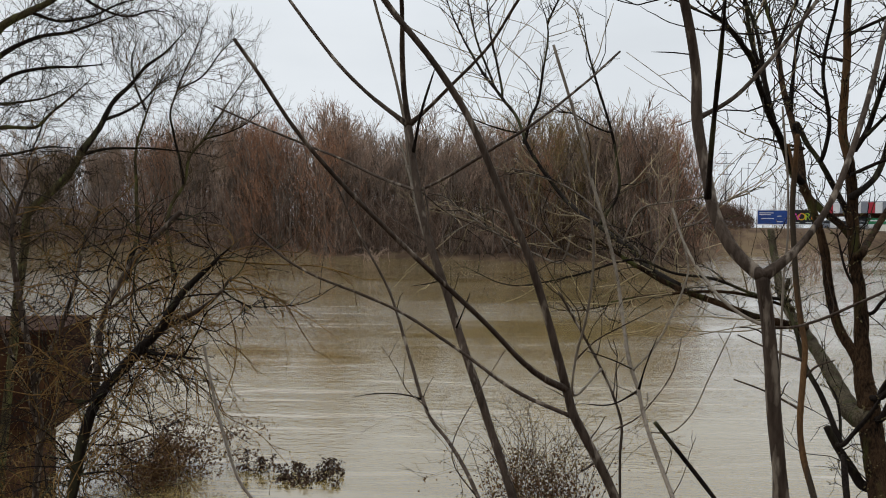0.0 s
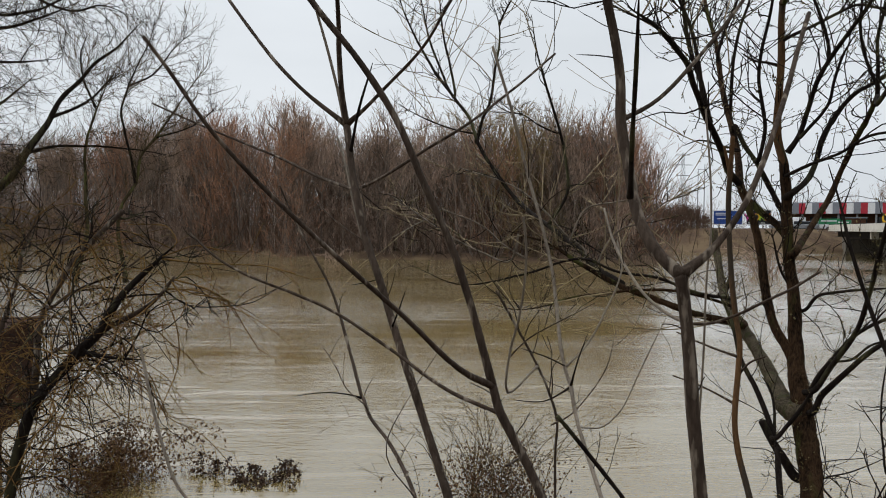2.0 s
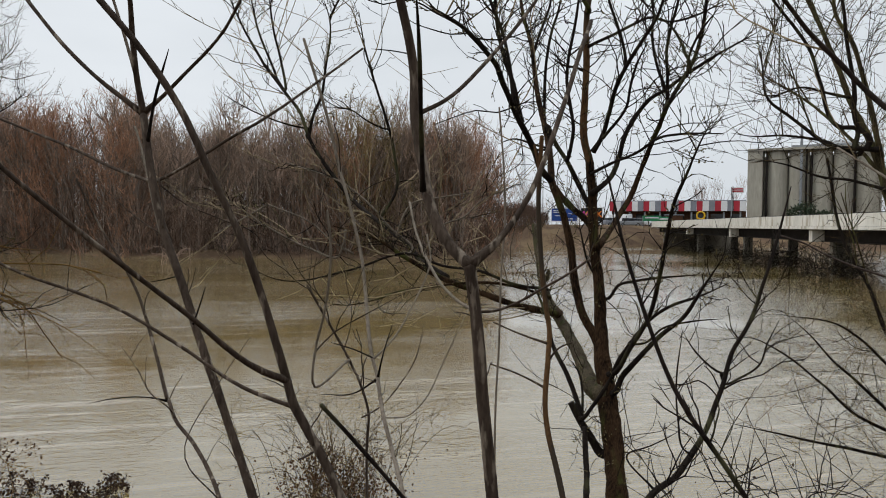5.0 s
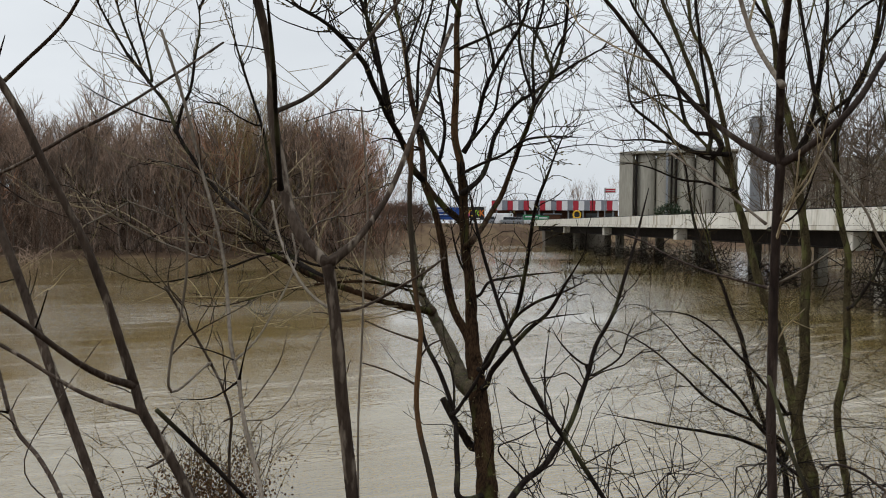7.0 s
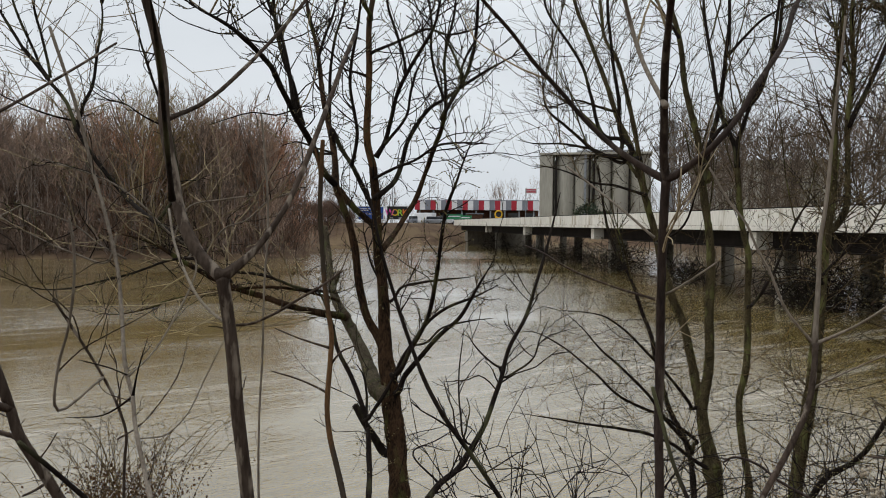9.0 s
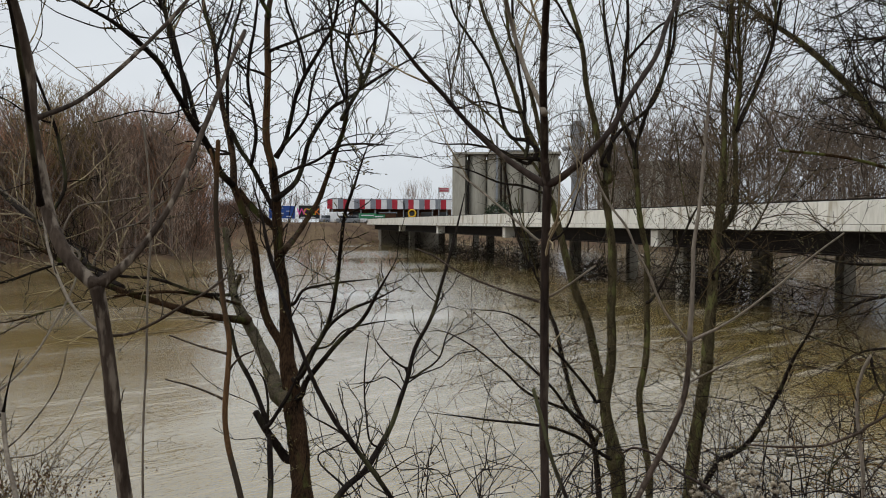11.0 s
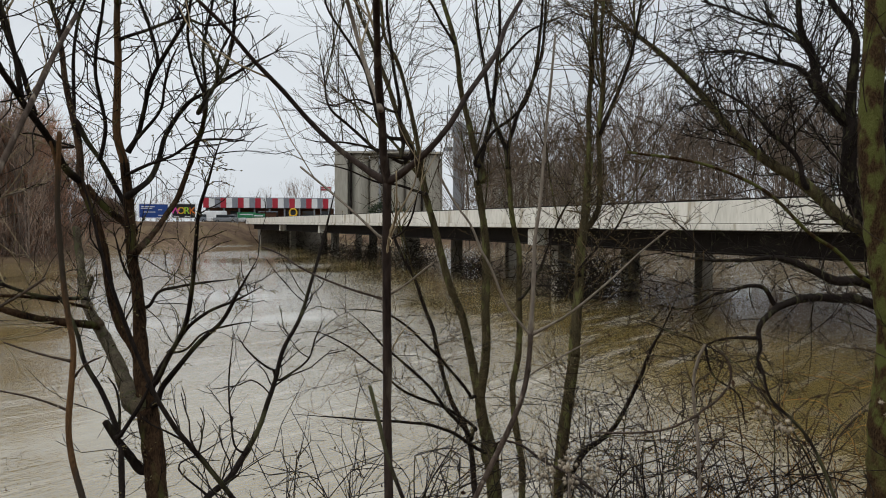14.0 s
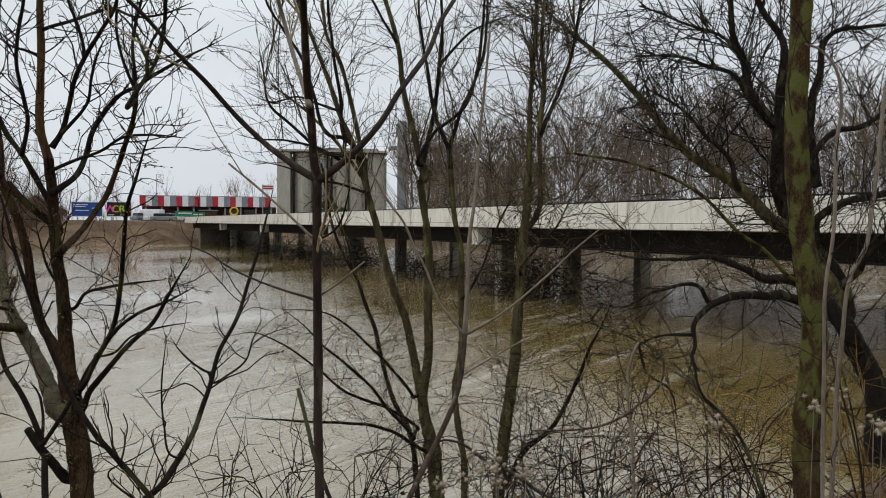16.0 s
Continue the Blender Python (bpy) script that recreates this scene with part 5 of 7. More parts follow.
def ash_sapling_g():
    t = tree("ash_sapling", "straight grey ash sapling with a wide forked crown", "sapling", "saplings on the bank")
    limb(t, "trunk", [(1.225, 0.819, 2.730), (1.230, 0.828, 2.817), (1.231, 0.832, 2.877), (1.232, 0.832, 2.939), (1.227, 0.828, 3.060), (1.210, 0.810, 3.211), (1.196, 0.793, 3.296)], 0.0093, 0.0079, BARK_BROWN, True)
    limb(t, "limb", [(1.196, 0.793, 3.296), (1.184, 0.787, 3.326), (1.162, 0.767, 3.379), (1.121, 0.730, 3.451), (1.091, 0.698, 3.493), (1.041, 0.643, 3.545), (1.004, 0.601, 3.573)], 0.0071, 0.0049, BARK_BROWN)
    limb(t, "limb", [(1.196, 0.793, 3.296), (1.192, 0.804, 3.301), (1.178, 0.836, 3.322), (1.150, 0.876, 3.358), (1.113, 0.905, 3.403), (1.067, 0.919, 3.452), (1.014, 0.920, 3.492), (0.956, 0.905, 3.531), (0.890, 0.879, 3.559), (0.832, 0.846, 3.577)], 0.0051, 0.0027, BARK_BROWN)
    limb(t, "limb", [(1.196, 0.793, 3.296), (1.198, 0.780, 3.300), (1.205, 0.747, 3.319), (1.222, 0.716, 3.349), (1.252, 0.698, 3.391), (1.292, 0.698, 3.442), (1.334, 0.704, 3.482), (1.385, 0.715, 3.527), (1.465, 0.750, 3.609), (1.551, 0.780, 3.685), (1.626, 0.811, 3.755)], 0.0049, 0.0042, BARK_BROWN)
    limb(t, "limb", [(1.129, 0.734, 3.405), (1.156, 0.776, 3.435), (1.196, 0.859, 3.520), (1.192, 0.883, 3.589), (1.172, 0.876, 3.624), (1.121, 0.836, 3.662)], 0.0043, 0.0035, BARK_PALE)
    limb(t, "branch", [(1.233, 0.847, 3.087), (1.229, 0.945, 3.101), (1.220, 1.094, 3.137), (1.217, 1.149, 3.158), (1.210, 1.210, 3.173)], 0.0024, 0.0018, BARK_BROWN)
    limb(t, "branch", [(1.234, 0.846, 3.087), (1.235, 0.796, 3.112), (1.230, 0.714, 3.159)], 0.0024, 0.0015, BARK_PALE)
    limb(t, "branch", [(1.243, 0.856, 3.189), (1.256, 0.819, 3.208), (1.254, 0.771, 3.293)], 0.0024, 0.0015, BARK_DARK)
    limb(t, "branch", [(1.241, 0.860, 3.197), (1.231, 0.932, 3.248), (1.222, 0.987, 3.285), (1.207, 1.065, 3.336)], 0.0024, 0.0021, BARK_PALE)
    spray(t, "twig", TWIG, 6, 0.10, 0.0016, 20, rise=0.6, sub=0)
    spray(t, "whip", STRAW, 10, 0.3, 0.0022, 419, rise=0.6, curl=0.18, sub=2, start=0.3)


ash_sapling_g()


def cut_shoot_n():
    t = tree("cut_shoot", "dark cut-off shoot beside the grey sapling", "shoot", "shoots on the bank")
    limb(t, "trunk", [(1.089, 0.629, 2.805), (1.087, 0.674, 2.883), (1.089, 0.688, 2.914), (1.091, 0.714, 2.971)], 0.0042, 0.0030, BARK_DARK, True)


cut_shoot_n()


def pale_sapling_h():
    t = tree("pale_sapling", "pale forked sapling with three thin shoots", "sapling", "saplings on the bank")
    limb(t, "trunk", [(1.343, 0.719, 2.720), (1.384, 0.715, 2.774), (1.415, 0.710, 2.816), (1.472, 0.706, 2.905), (1.498, 0.714, 2.965), (1.512, 0.722, 3.005)], 0.0075, 0.0052, BARK_GREY, True)
    limb(t, "limb", [(1.528, 0.734, 3.002), (1.549, 0.743, 3.127), (1.557, 0.748, 3.184), (1.572, 0.748, 3.253), (1.602, 0.755, 3.418), (1.618, 0.757, 3.502), (1.641, 0.761, 3.627)], 0.0048, 0.0023, BARK_PALE)
    limb(t, "limb", [(1.527, 0.735, 3.002), (1.496, 0.770, 3.061), (1.473, 0.795, 3.140), (1.461, 0.808, 3.172), (1.446, 0.825, 3.224), (1.427, 0.846, 3.262), (1.401, 0.875, 3.331)], 0.0026, 0.0022, BARK_PALE)
    limb(t, "limb", [(1.528, 0.733, 3.002), (1.567, 0.682, 3.039), (1.620, 0.611, 3.113), (1.660, 0.559, 3.176), (1.687, 0.522, 3.215)], 0.0026, 0.0017, BARK_PALE)
    limb(t, "branch", [(1.482, 0.721, 2.889), (1.497, 0.712, 2.927), (1.522, 0.690, 2.948), (1.555, 0.660, 2.973), (1.589, 0.629, 2.997)], 0.0021, 0.0013, BARK_PALE)
    spray(t, "twig", TWIG, 5, 0.12, 0.0016, 21, rise=0.6, sub=0)


pale_sapling_h()


def maple_tree_m():
    t = tree("maple_tree", "mossy multi-stemmed maple with swelling buds", "tree")
    limb(t, "trunk", [(5.89, 4.42, 0.35), (5.88, 4.46, 0.66), (5.87, 4.48, 0.94)], 0.0855, 0.0727, BARK_MOSS, True)
    limb(t, "limb", [(5.523, 4.366, 0.024), (5.674, 4.525, 0.543), (5.750, 4.665, 0.978), (5.734, 4.840, 1.354), (5.696, 4.989, 1.678), (5.693, 5.087, 2.040), (5.646, 5.192, 2.346), (5.588, 5.286, 2.620), (5.459, 5.436, 3.014), (5.311, 5.539, 3.828)], 0.0331, 0.0104, BARK_DARK)
    limb(t, "limb", [(5.839, 4.481, 0.871), (5.880, 4.563, 1.112), (5.903, 4.723, 1.551), (5.923, 4.806, 1.845), (5.914, 4.918, 2.214), (5.856, 5.045, 2.521), (5.814, 5.138, 2.885), (5.787, 5.189, 3.139), (5.704, 5.276, 3.542)], 0.0470, 0.0333, BARK_MOSS)
    limb(t, "limb", [(5.71, 5.27, 3.54), (5.68, 5.35, 3.81), (5.64, 5.44, 4.08), (5.59, 5.54, 4.31), (5.44, 5.85, 5.20), (5.39, 5.95, 5.44), (5.34, 6.06, 5.82)], 0.0312, 0.0159, BARK_MOSS)
    limb(t, "limb", [(5.71, 5.27, 3.54), (5.68, 5.32, 3.87), (5.65, 5.38, 4.24), (5.60, 5.47, 4.64), (5.54, 5.55, 4.94), (5.49, 5.63, 5.11), (5.45, 5.69, 5.54), (5.42, 5.75, 5.84)], 0.0267, 0.0134, BARK_MOSS)
    limb(t, "branch", [(5.67, 5.33, 3.72), (5.61, 5.52, 3.96), (5.39, 6.07, 4.52), (5.28, 6.32, 4.71)], 0.0178, 0.0092, BARK_MOSS)
    limb(t, "limb", [(5.871, 4.479, 0.939), (5.885, 4.567, 1.139), (5.914, 4.670, 1.454), (5.997, 4.693, 1.781), (6.055, 4.723, 2.116), (6.101, 4.769, 2.626), (6.113, 4.799, 3.095), (6.056, 4.857, 3.671)], 0.0513, 0.0356, BARK_MOSS)
    limb(t, "limb", [(6.08, 4.83, 3.67), (6.07, 4.90, 3.98), (6.02, 5.07, 4.69), (6.01, 5.15, 5.14), (5.93, 5.35, 5.83)], 0.0333, 0.0204, BARK_MOSS)
    limb(t, "limb", [(6.08, 4.84, 3.70), (6.18, 4.76, 4.45), (6.22, 4.73, 4.88), (6.24, 4.72, 5.25), (6.24, 4.75, 5.73)], 0.0265, 0.0132, BARK_DARK)
    limb(t, "branch", [(6.22, 4.73, 4.88), (6.42, 4.51, 5.20), (6.76, 4.10, 5.44)], 0.0159, 0.0079, BARK_DARK)
    limb(t, "limb", [(5.810, 4.027, 0.049), (5.958, 4.155, 0.545), (6.042, 4.224, 0.888), (6.075, 4.339, 1.253), (6.105, 4.409, 1.573), (6.173, 4.402, 1.870), (6.244, 4.445, 2.569), (6.252, 4.456, 2.978), (6.213, 4.493, 3.197), (6.148, 4.522, 3.782)], 0.0364, 0.0261, BARK_MOSS)
    limb(t, "limb", [(6.15, 4.52, 3.78), (6.15, 4.55, 3.97), (6.11, 4.66, 4.24), (6.08, 4.79, 4.83), (6.07, 4.86, 5.19), (6.09, 4.93, 5.73)], 0.0233, 0.0106, BARK_DARK)
    limb(t, "limb", [(6.15, 4.52, 3.78), (6.16, 4.54, 3.97), (6.23, 4.50, 4.27), (6.45, 4.36, 4.90), (6.56, 4.36, 5.79)], 0.0208, 0.0106, BARK_DARK)
    limb(t, "branch", [(6.16, 4.34, 2.48), (6.21, 4.37, 2.48), (6.32, 4.26, 2.74), (6.40, 4.18, 3.03), (6.50, 4.07, 3.38), (6.63, 3.93, 3.61)], 0.0156, 0.0078, BARK_DARK)
    limb(t, "limb", [(5.87, 4.48, 0.91), (5.69, 4.50, 1.01), (5.30, 4.51, 1.26), (4.97, 4.53, 1.40), (4.55, 4.53, 1.50), (3.43, 4.41, 1.80)], 0.0204, 0.0037, BARK_DARK)
    limb(t, "limb", [(5.72, 4.62, 1.08), (5.31, 4.57, 1.46), (4.89, 4.49, 1.84), (4.45, 4.42, 2.14), (4.05, 4.31, 2.43), (3.75, 4.23, 2.61)], 0.0203, 0.0038, BARK_DARK)
    limb(t, "limb", [(5.78, 4.64, 1.15), (5.75, 4.59, 1.17), (5.31, 4.63, 1.48), (4.92, 4.68, 1.65), (4.50, 4.66, 1.97), (4.12, 4.64, 2.22), (3.83, 4.62, 2.35), (3.45, 4.58, 2.35)], 0.0177, 0.0038, BARK_DARK)
    limb(t, "limb", [(5.79, 4.70, 1.47), (5.72, 4.64, 1.51), (5.33, 4.58, 1.86), (4.90, 4.52, 2.19), (4.51, 4.45, 2.43), (3.80, 4.36, 2.57)], 0.0177, 0.0039, BARK_DARK)
    limb(t, "branch", [(5.34, 6.06, 5.82), (5.29, 6.18, 6.23), (5.24, 6.29, 6.70), (5.20, 6.41, 7.21)], 0.0159, 0.0039, BARK_MOSS)
    limb(t, "branch", [(5.93, 5.35, 5.83), (5.89, 5.46, 6.24), (5.85, 5.57, 6.71), (5.81, 5.68, 7.23)], 0.0204, 0.0051, BARK_MOSS)
    limb(t, "branch", [(5.45, 5.25, 3.89), (5.25, 5.43, 3.93), (5.08, 5.55, 4.08), (4.94, 5.64, 4.23), (4.81, 5.72, 4.37), (4.73, 5.71, 4.66), (4.67, 5.70, 4.90)], 0.0233, 0.0070, BARK_DARK)
    limb(t, "branch", [(5.43, 5.27, 3.87), (5.19, 5.47, 3.98), (4.98, 5.64, 4.03), (4.74, 5.82, 4.04), (4.58, 5.94, 4.08)], 0.0174, 0.0058, BARK_DARK)
    limb(t, "branch", [(5.39, 5.29, 4.07), (5.29, 5.37, 4.09), (5.12, 5.44, 4.51), (5.01, 5.46, 4.79), (4.87, 5.50, 5.01), (4.78, 5.54, 5.13), (4.68, 5.57, 5.27), (4.57, 5.55, 5.54)], 0.0209, 0.0093, BARK_DARK)
    limb(t, "branch", [(5.47, 5.22, 3.96), (5.39, 5.28, 4.09), (5.32, 5.26, 4.48), (5.22, 5.25, 4.86), (5.13, 5.22, 5.20), (5.04, 5.14, 5.60)], 0.0209, 0.0116, BARK_DARK)
    limb(t, "branch", [(5.58, 5.15, 3.53), (5.40, 5.32, 3.61), (5.19, 5.51, 3.66), (4.96, 5.69, 3.78), (4.73, 5.86, 3.83)], 0.0151, 0.0058, BARK_DARK)
    limb(t, "branch", [(5.92, 4.77, 3.84), (6.00, 4.63, 4.13), (6.17, 4.36, 4.40), (6.19, 4.22, 4.77), (6.14, 4.12, 5.18), (6.06, 4.03, 5.57)], 0.0198, 0.0116, BARK_DARK)
    limb(t, "branch", [(5.64, 4.80, 5.00), (5.50, 4.86, 5.21), (5.35, 4.91, 5.46), (5.23, 4.91, 5.70)], 0.0151, 0.0093, BARK_DARK)
    limb(t, "branch", [(5.31, 5.31, 4.35), (5.17, 5.41, 4.40), (5.00, 5.55, 4.46), (4.82, 5.70, 4.40), (4.59, 5.85, 4.50)], 0.0128, 0.0047, BARK_DARK)
    spray(t, "shoot", BARK_MOSS, 46, 2.3, 0.0090, 322, rise=1.5, curl=0.10, sub=4, start=0.35, low=2.6, skip=0.9)
    spray(t, "twig", BARK_DARK, 230, 1.2, 0.0040, 22, rise=0.45, curl=0.3, sub=7, start=0.2, buds=0.010, low=3.6, skip=0.05)
    spray(t, "twig_mass", TWIG_OLIVE, 420, 1.0, 0.0040, 222, rise=0.35, curl=0.3, sub=3, start=0.05, low=3.2, skip=0.1)


maple_tree_m()


def maple_tree_x():
    t = tree("maple_tree", "mossy slim maple with low spreading branches", "tree")
    limb(t, "trunk", [(5.61, 3.51, 0.67), (5.66, 3.48, 1.29), (5.74, 3.43, 2.06)], 0.0570, 0.0494, BARK_MOSS, True)
    limb(t, "limb", [(5.74, 3.43, 2.06), (5.81, 3.46, 2.42), (5.95, 3.49, 3.10), (6.04, 3.51, 3.51)], 0.0494, 0.0354, BARK_MOSS)
    limb(t, "limb", [(6.04, 3.51, 3.51), (6.09, 3.53, 4.11), (6.14, 3.55, 4.56), (6.19, 3.55, 5.05), (6.24, 3.57, 5.54)], 0.0276, 0.0140, BARK_MOSS)
    limb(t, "limb", [(5.97, 3.50, 3.20), (6.04, 3.49, 3.21), (6.08, 3.44, 3.31), (6.11, 3.43, 3.73), (6.12, 3.44, 4.10), (6.15, 3.43, 4.46), (6.15, 3.45, 4.90), (6.19, 3.43, 5.50)], 0.0255, 0.0138, BARK_MOSS)
    limb(t, "limb", [(6.12, 3.44, 4.04), (6.32, 3.23, 4.79), (6.39, 3.18, 5.29), (6.42, 3.16, 5.50)], 0.0211, 0.0094, BARK_DARK)
    limb(t, "branch", [(5.88, 3.47, 2.76), (5.78, 3.42, 2.81), (5.88, 3.31, 3.01), (6.00, 3.18, 3.21), (6.08, 3.09, 3.46)], 0.0136, 0.0068, BARK_DARK)
    limb(t, "limb", [(5.620, 3.500, 0.830), (5.590, 3.480, 0.860), (5.600, 3.400, 0.980), (5.600, 3.210, 1.300), (5.640, 3.010, 1.490), (5.630, 2.740, 1.970), (5.590, 2.610, 2.250), (5.580, 2.520, 2.410), (5.550, 2.380, 2.690)], 0.0270, 0.0075, BARK_DARK)
    limb(t, "branch", [(6.24, 3.57, 5.54), (6.27, 3.58, 5.97), (6.31, 3.59, 6.45), (6.35, 3.61, 6.98)], 0.0140, 0.0035, BARK_MOSS)
    limb(t, "branch", [(6.19, 3.43, 5.50), (6.22, 3.41, 5.93), (6.26, 3.40, 6.41), (6.29, 3.38, 6.94)], 0.0138, 0.0034, BARK_MOSS)
    spray(t, "shoot", BARK_MOSS, 34, 2.0, 0.0085, 323, rise=1.4, curl=0.10, sub=4, start=0.35, low=2.6, skip=0.9)
    spray(t, "twig", BARK_DARK, 200, 1.15, 0.0046, 23, rise=0.35, curl=0.3, sub=6, start=0.2, buds=0.013, low=3.6, skip=0.1)
    spray(t, "twig_mass", TWIG_OLIVE, 440, 1.1, 0.0056, 223, rise=0.2, curl=0.35, sub=3, start=0.02, low=3.2, skip=0.1)


maple_tree_x()


def mossy_tree_k():
    t = tree("mossy_tree", "straight tree trunk green with moss and algae", "tree")
    limb(t, "trunk", [(3.855, 0.613, 1.964), (3.857, 0.626, 2.226), (3.861, 0.629, 2.376), (3.889, 0.612, 2.676), (3.893, 0.613, 2.800)], 0.0558, 0.0515, BARK_ALGAE, True)
    limb(t, "limb", [(3.893, 0.613, 2.800), (3.872, 0.653, 3.050), (3.860, 0.684, 3.349), (3.859, 0.695, 3.523), (3.863, 0.701, 3.723), (3.887, 0.699, 4.222), (3.896, 0.698, 4.397)], 0.0515, 0.0429, BARK_ALGAE)
    limb(t, "branch", [(3.862, 0.661, 2.975), (3.819, 0.694, 2.995), (3.693, 0.784, 3.125), (3.615, 0.842, 3.179), (3.430, 0.971, 3.361), (3.307, 1.062, 3.431), (3.188, 1.150, 3.474), (2.943, 1.331, 3.511)], 0.0097, 0.0049, BARK_ALGAE)
    spray(t, "twig", TWIG, 16, 0.6, 0.003, 24, rise=0.2, sub=3)


mossy_tree_k()


def willow_tree_l():
    t = tree("willow_tree", "old dark willow with arching limbs over the water", "tree")
    limb(t, "trunk", [(11.99, 1.30, -0.70), (11.92, 1.44, 0.26), (11.82, 1.60, 1.05), (11.72, 1.76, 1.49)], 0.1989, 0.1525, BARK_DARK, True)
    limb(t, "limb", [(11.72, 1.76, 1.49), (11.51, 2.04, 2.10), (11.34, 2.26, 2.29)], 0.1326, 0.0995, BARK_DARK)
    limb(t, "limb", [(11.51, 2.04, 2.08), (11.06, 2.35, 2.14), (10.35, 2.81, 2.32), (10.10, 2.98, 2.29)], 0.0729, 0.0504, BARK_DARK)
    limb(t, "limb", [(10.10, 2.98, 2.29), (9.86, 3.15, 2.18), (9.58, 3.29, 1.82), (9.56, 3.26, 1.68), (9.49, 3.25, 1.49), (9.51, 3.17, 1.37)], 0.0472, 0.0183, BARK_DARK)
    limb(t, "limb", [(9.93, 3.17, 2.20), (9.75, 3.27, 2.42), (9.51, 3.44, 2.46), (9.03, 3.75, 2.27), (8.76, 3.92, 2.20), (8.54, 4.07, 2.24)], 0.0315, 0.0119, BARK_DARK)
    limb(t, "branch", [(9.58, 3.26, 1.82), (9.20, 3.51, 1.82), (8.96, 3.66, 1.75), (8.77, 3.75, 1.60)], 0.0216, 0.0090, BARK_DARK)
    limb(t, "limb", [(11.34, 2.26, 2.29), (11.17, 2.47, 2.45), (10.89, 2.81, 2.52), (10.73, 3.02, 2.68), (10.51, 3.29, 2.79), (10.16, 3.71, 2.75)], 0.0663, 0.0265, BARK_DARK)
    limb(t, "limb", [(11.51, 2.05, 2.22), (11.45, 2.29, 2.68), (11.36, 2.57, 3.15), (11.23, 2.83, 3.33), (11.14, 3.04, 3.60)], 0.0995, 0.0820, BARK_MOSS)
    limb(t, "limb", [(11.14, 3.04, 3.60), (10.99, 3.30, 3.87), (10.82, 3.56, 4.06), (10.68, 3.79, 4.29), (10.52, 4.07, 4.61), (10.34, 4.39, 5.04), (10.01, 4.95, 5.75), (9.86, 5.19, 5.97)], 0.0820, 0.0281, BARK_MOSS)
    limb(t, "branch", [(11.04, 3.18, 3.74), (10.93, 3.33, 4.14), (10.79, 3.52, 4.46), (10.59, 3.77, 4.73), (10.36, 4.06, 5.05), (10.22, 4.24, 5.16)], 0.0376, 0.0137, BARK_DARK)
    limb(t, "limb", [(11.58, 1.95, 1.98), (11.55, 2.32, 2.91), (11.46, 2.64, 3.47), (11.47, 2.72, 3.70), (11.63, 2.82, 4.63)], 0.0995, 0.0905, BARK_DARK)
    limb(t, "limb", [(11.62, 2.82, 4.45), (11.81, 2.86, 5.60), (11.82, 2.97, 6.08), (11.75, 3.18, 6.57), (11.76, 3.27, 7.01)], 0.0766, 0.0322, BARK_DARK)
    limb(t, "limb", [(11.63, 2.82, 4.63), (11.52, 3.04, 4.87), (11.42, 3.24, 5.16), (11.47, 3.31, 5.70), (11.45, 3.45, 6.18), (11.54, 3.52, 6.92)], 0.0696, 0.0322, BARK_DARK)
    limb(t, "limb", [(11.48, 3.18, 5.08), (11.35, 3.45, 5.50), (11.03, 3.94, 5.68), (10.59, 4.61, 5.74)], 0.0422, 0.0143, BARK_DARK)
    limb(t, "branch", [(11.41, 3.29, 5.62), (11.27, 3.58, 6.02), (11.10, 3.85, 6.13), (10.83, 4.28, 6.35), (10.65, 4.58, 6.49)], 0.0281, 0.0107, BARK_DARK)
    limb(t, "limb", [(11.92, 2.42, 3.80), (11.99, 2.43, 5.29), (12.09, 2.34, 5.95), (12.24, 2.16, 6.09), (12.40, 1.97, 6.10)], 0.0696, 0.0313, BARK_DARK)
    limb(t, "limb", [(11.63, 2.47, 4.03), (11.90, 2.18, 4.52), (12.13, 1.90, 4.66), (12.38, 1.61, 4.87), (12.55, 1.42, 5.00)], 0.0478, 0.0307, BARK_DARK)
    limb(t, "limb", [(11.46, 2.30, 2.91), (11.51, 2.23, 3.24), (11.68, 1.99, 3.47), (12.12, 1.40, 3.74)], 0.0603, 0.0464, BARK_DARK)
    limb(t, "limb", [(11.51, 2.05, 2.33), (11.52, 1.82, 2.56), (11.48, 1.60, 2.92), (11.47, 1.36, 3.16)], 0.0464, 0.0346, BARK_DARK)
    limb(t, "branch", [(10.16, 3.71, 2.75), (9.90, 4.02, 2.75), (9.65, 4.33, 2.80), (9.39, 4.63, 2.90)], 0.0265, 0.0066, BARK_DARK)
    limb(t, "branch", [(9.86, 5.19, 5.97), (9.69, 5.46, 6.25), (9.53, 5.73, 6.58), (9.36, 6.00, 6.95)], 0.0281, 0.0070, BARK_MOSS)
    limb(t, "branch", [(11.76, 3.27, 7.01), (11.77, 3.34, 7.43), (11.78, 3.42, 7.92), (11.80, 3.50, 8.44)], 0.0322, 0.0081, BARK_DARK)
    limb(t, "branch", [(11.54, 3.52, 6.92), (11.59, 3.56, 7.35), (11.64, 3.60, 7.84), (11.69, 3.63, 8.36)], 0.0322, 0.0081, BARK_DARK)
    limb(t, "branch", [(12.40, 1.97, 6.10), (12.66, 1.66, 6.14), (12.91, 1.35, 6.25), (13.17, 1.05, 6.40)], 0.0313, 0.0078, BARK_DARK)
    limb(t, "branch", [(12.55, 1.42, 5.00), (12.78, 1.15, 5.21), (13.01, 0.87, 5.49), (13.24, 0.60, 5.80)], 0.0307, 0.0077, BARK_DARK)
    limb(t, "branch", [(12.12, 1.40, 3.74), (12.34, 1.09, 3.91), (12.56, 0.79, 4.14), (12.78, 0.49, 4.42)], 0.0464, 0.0116, BARK_DARK)
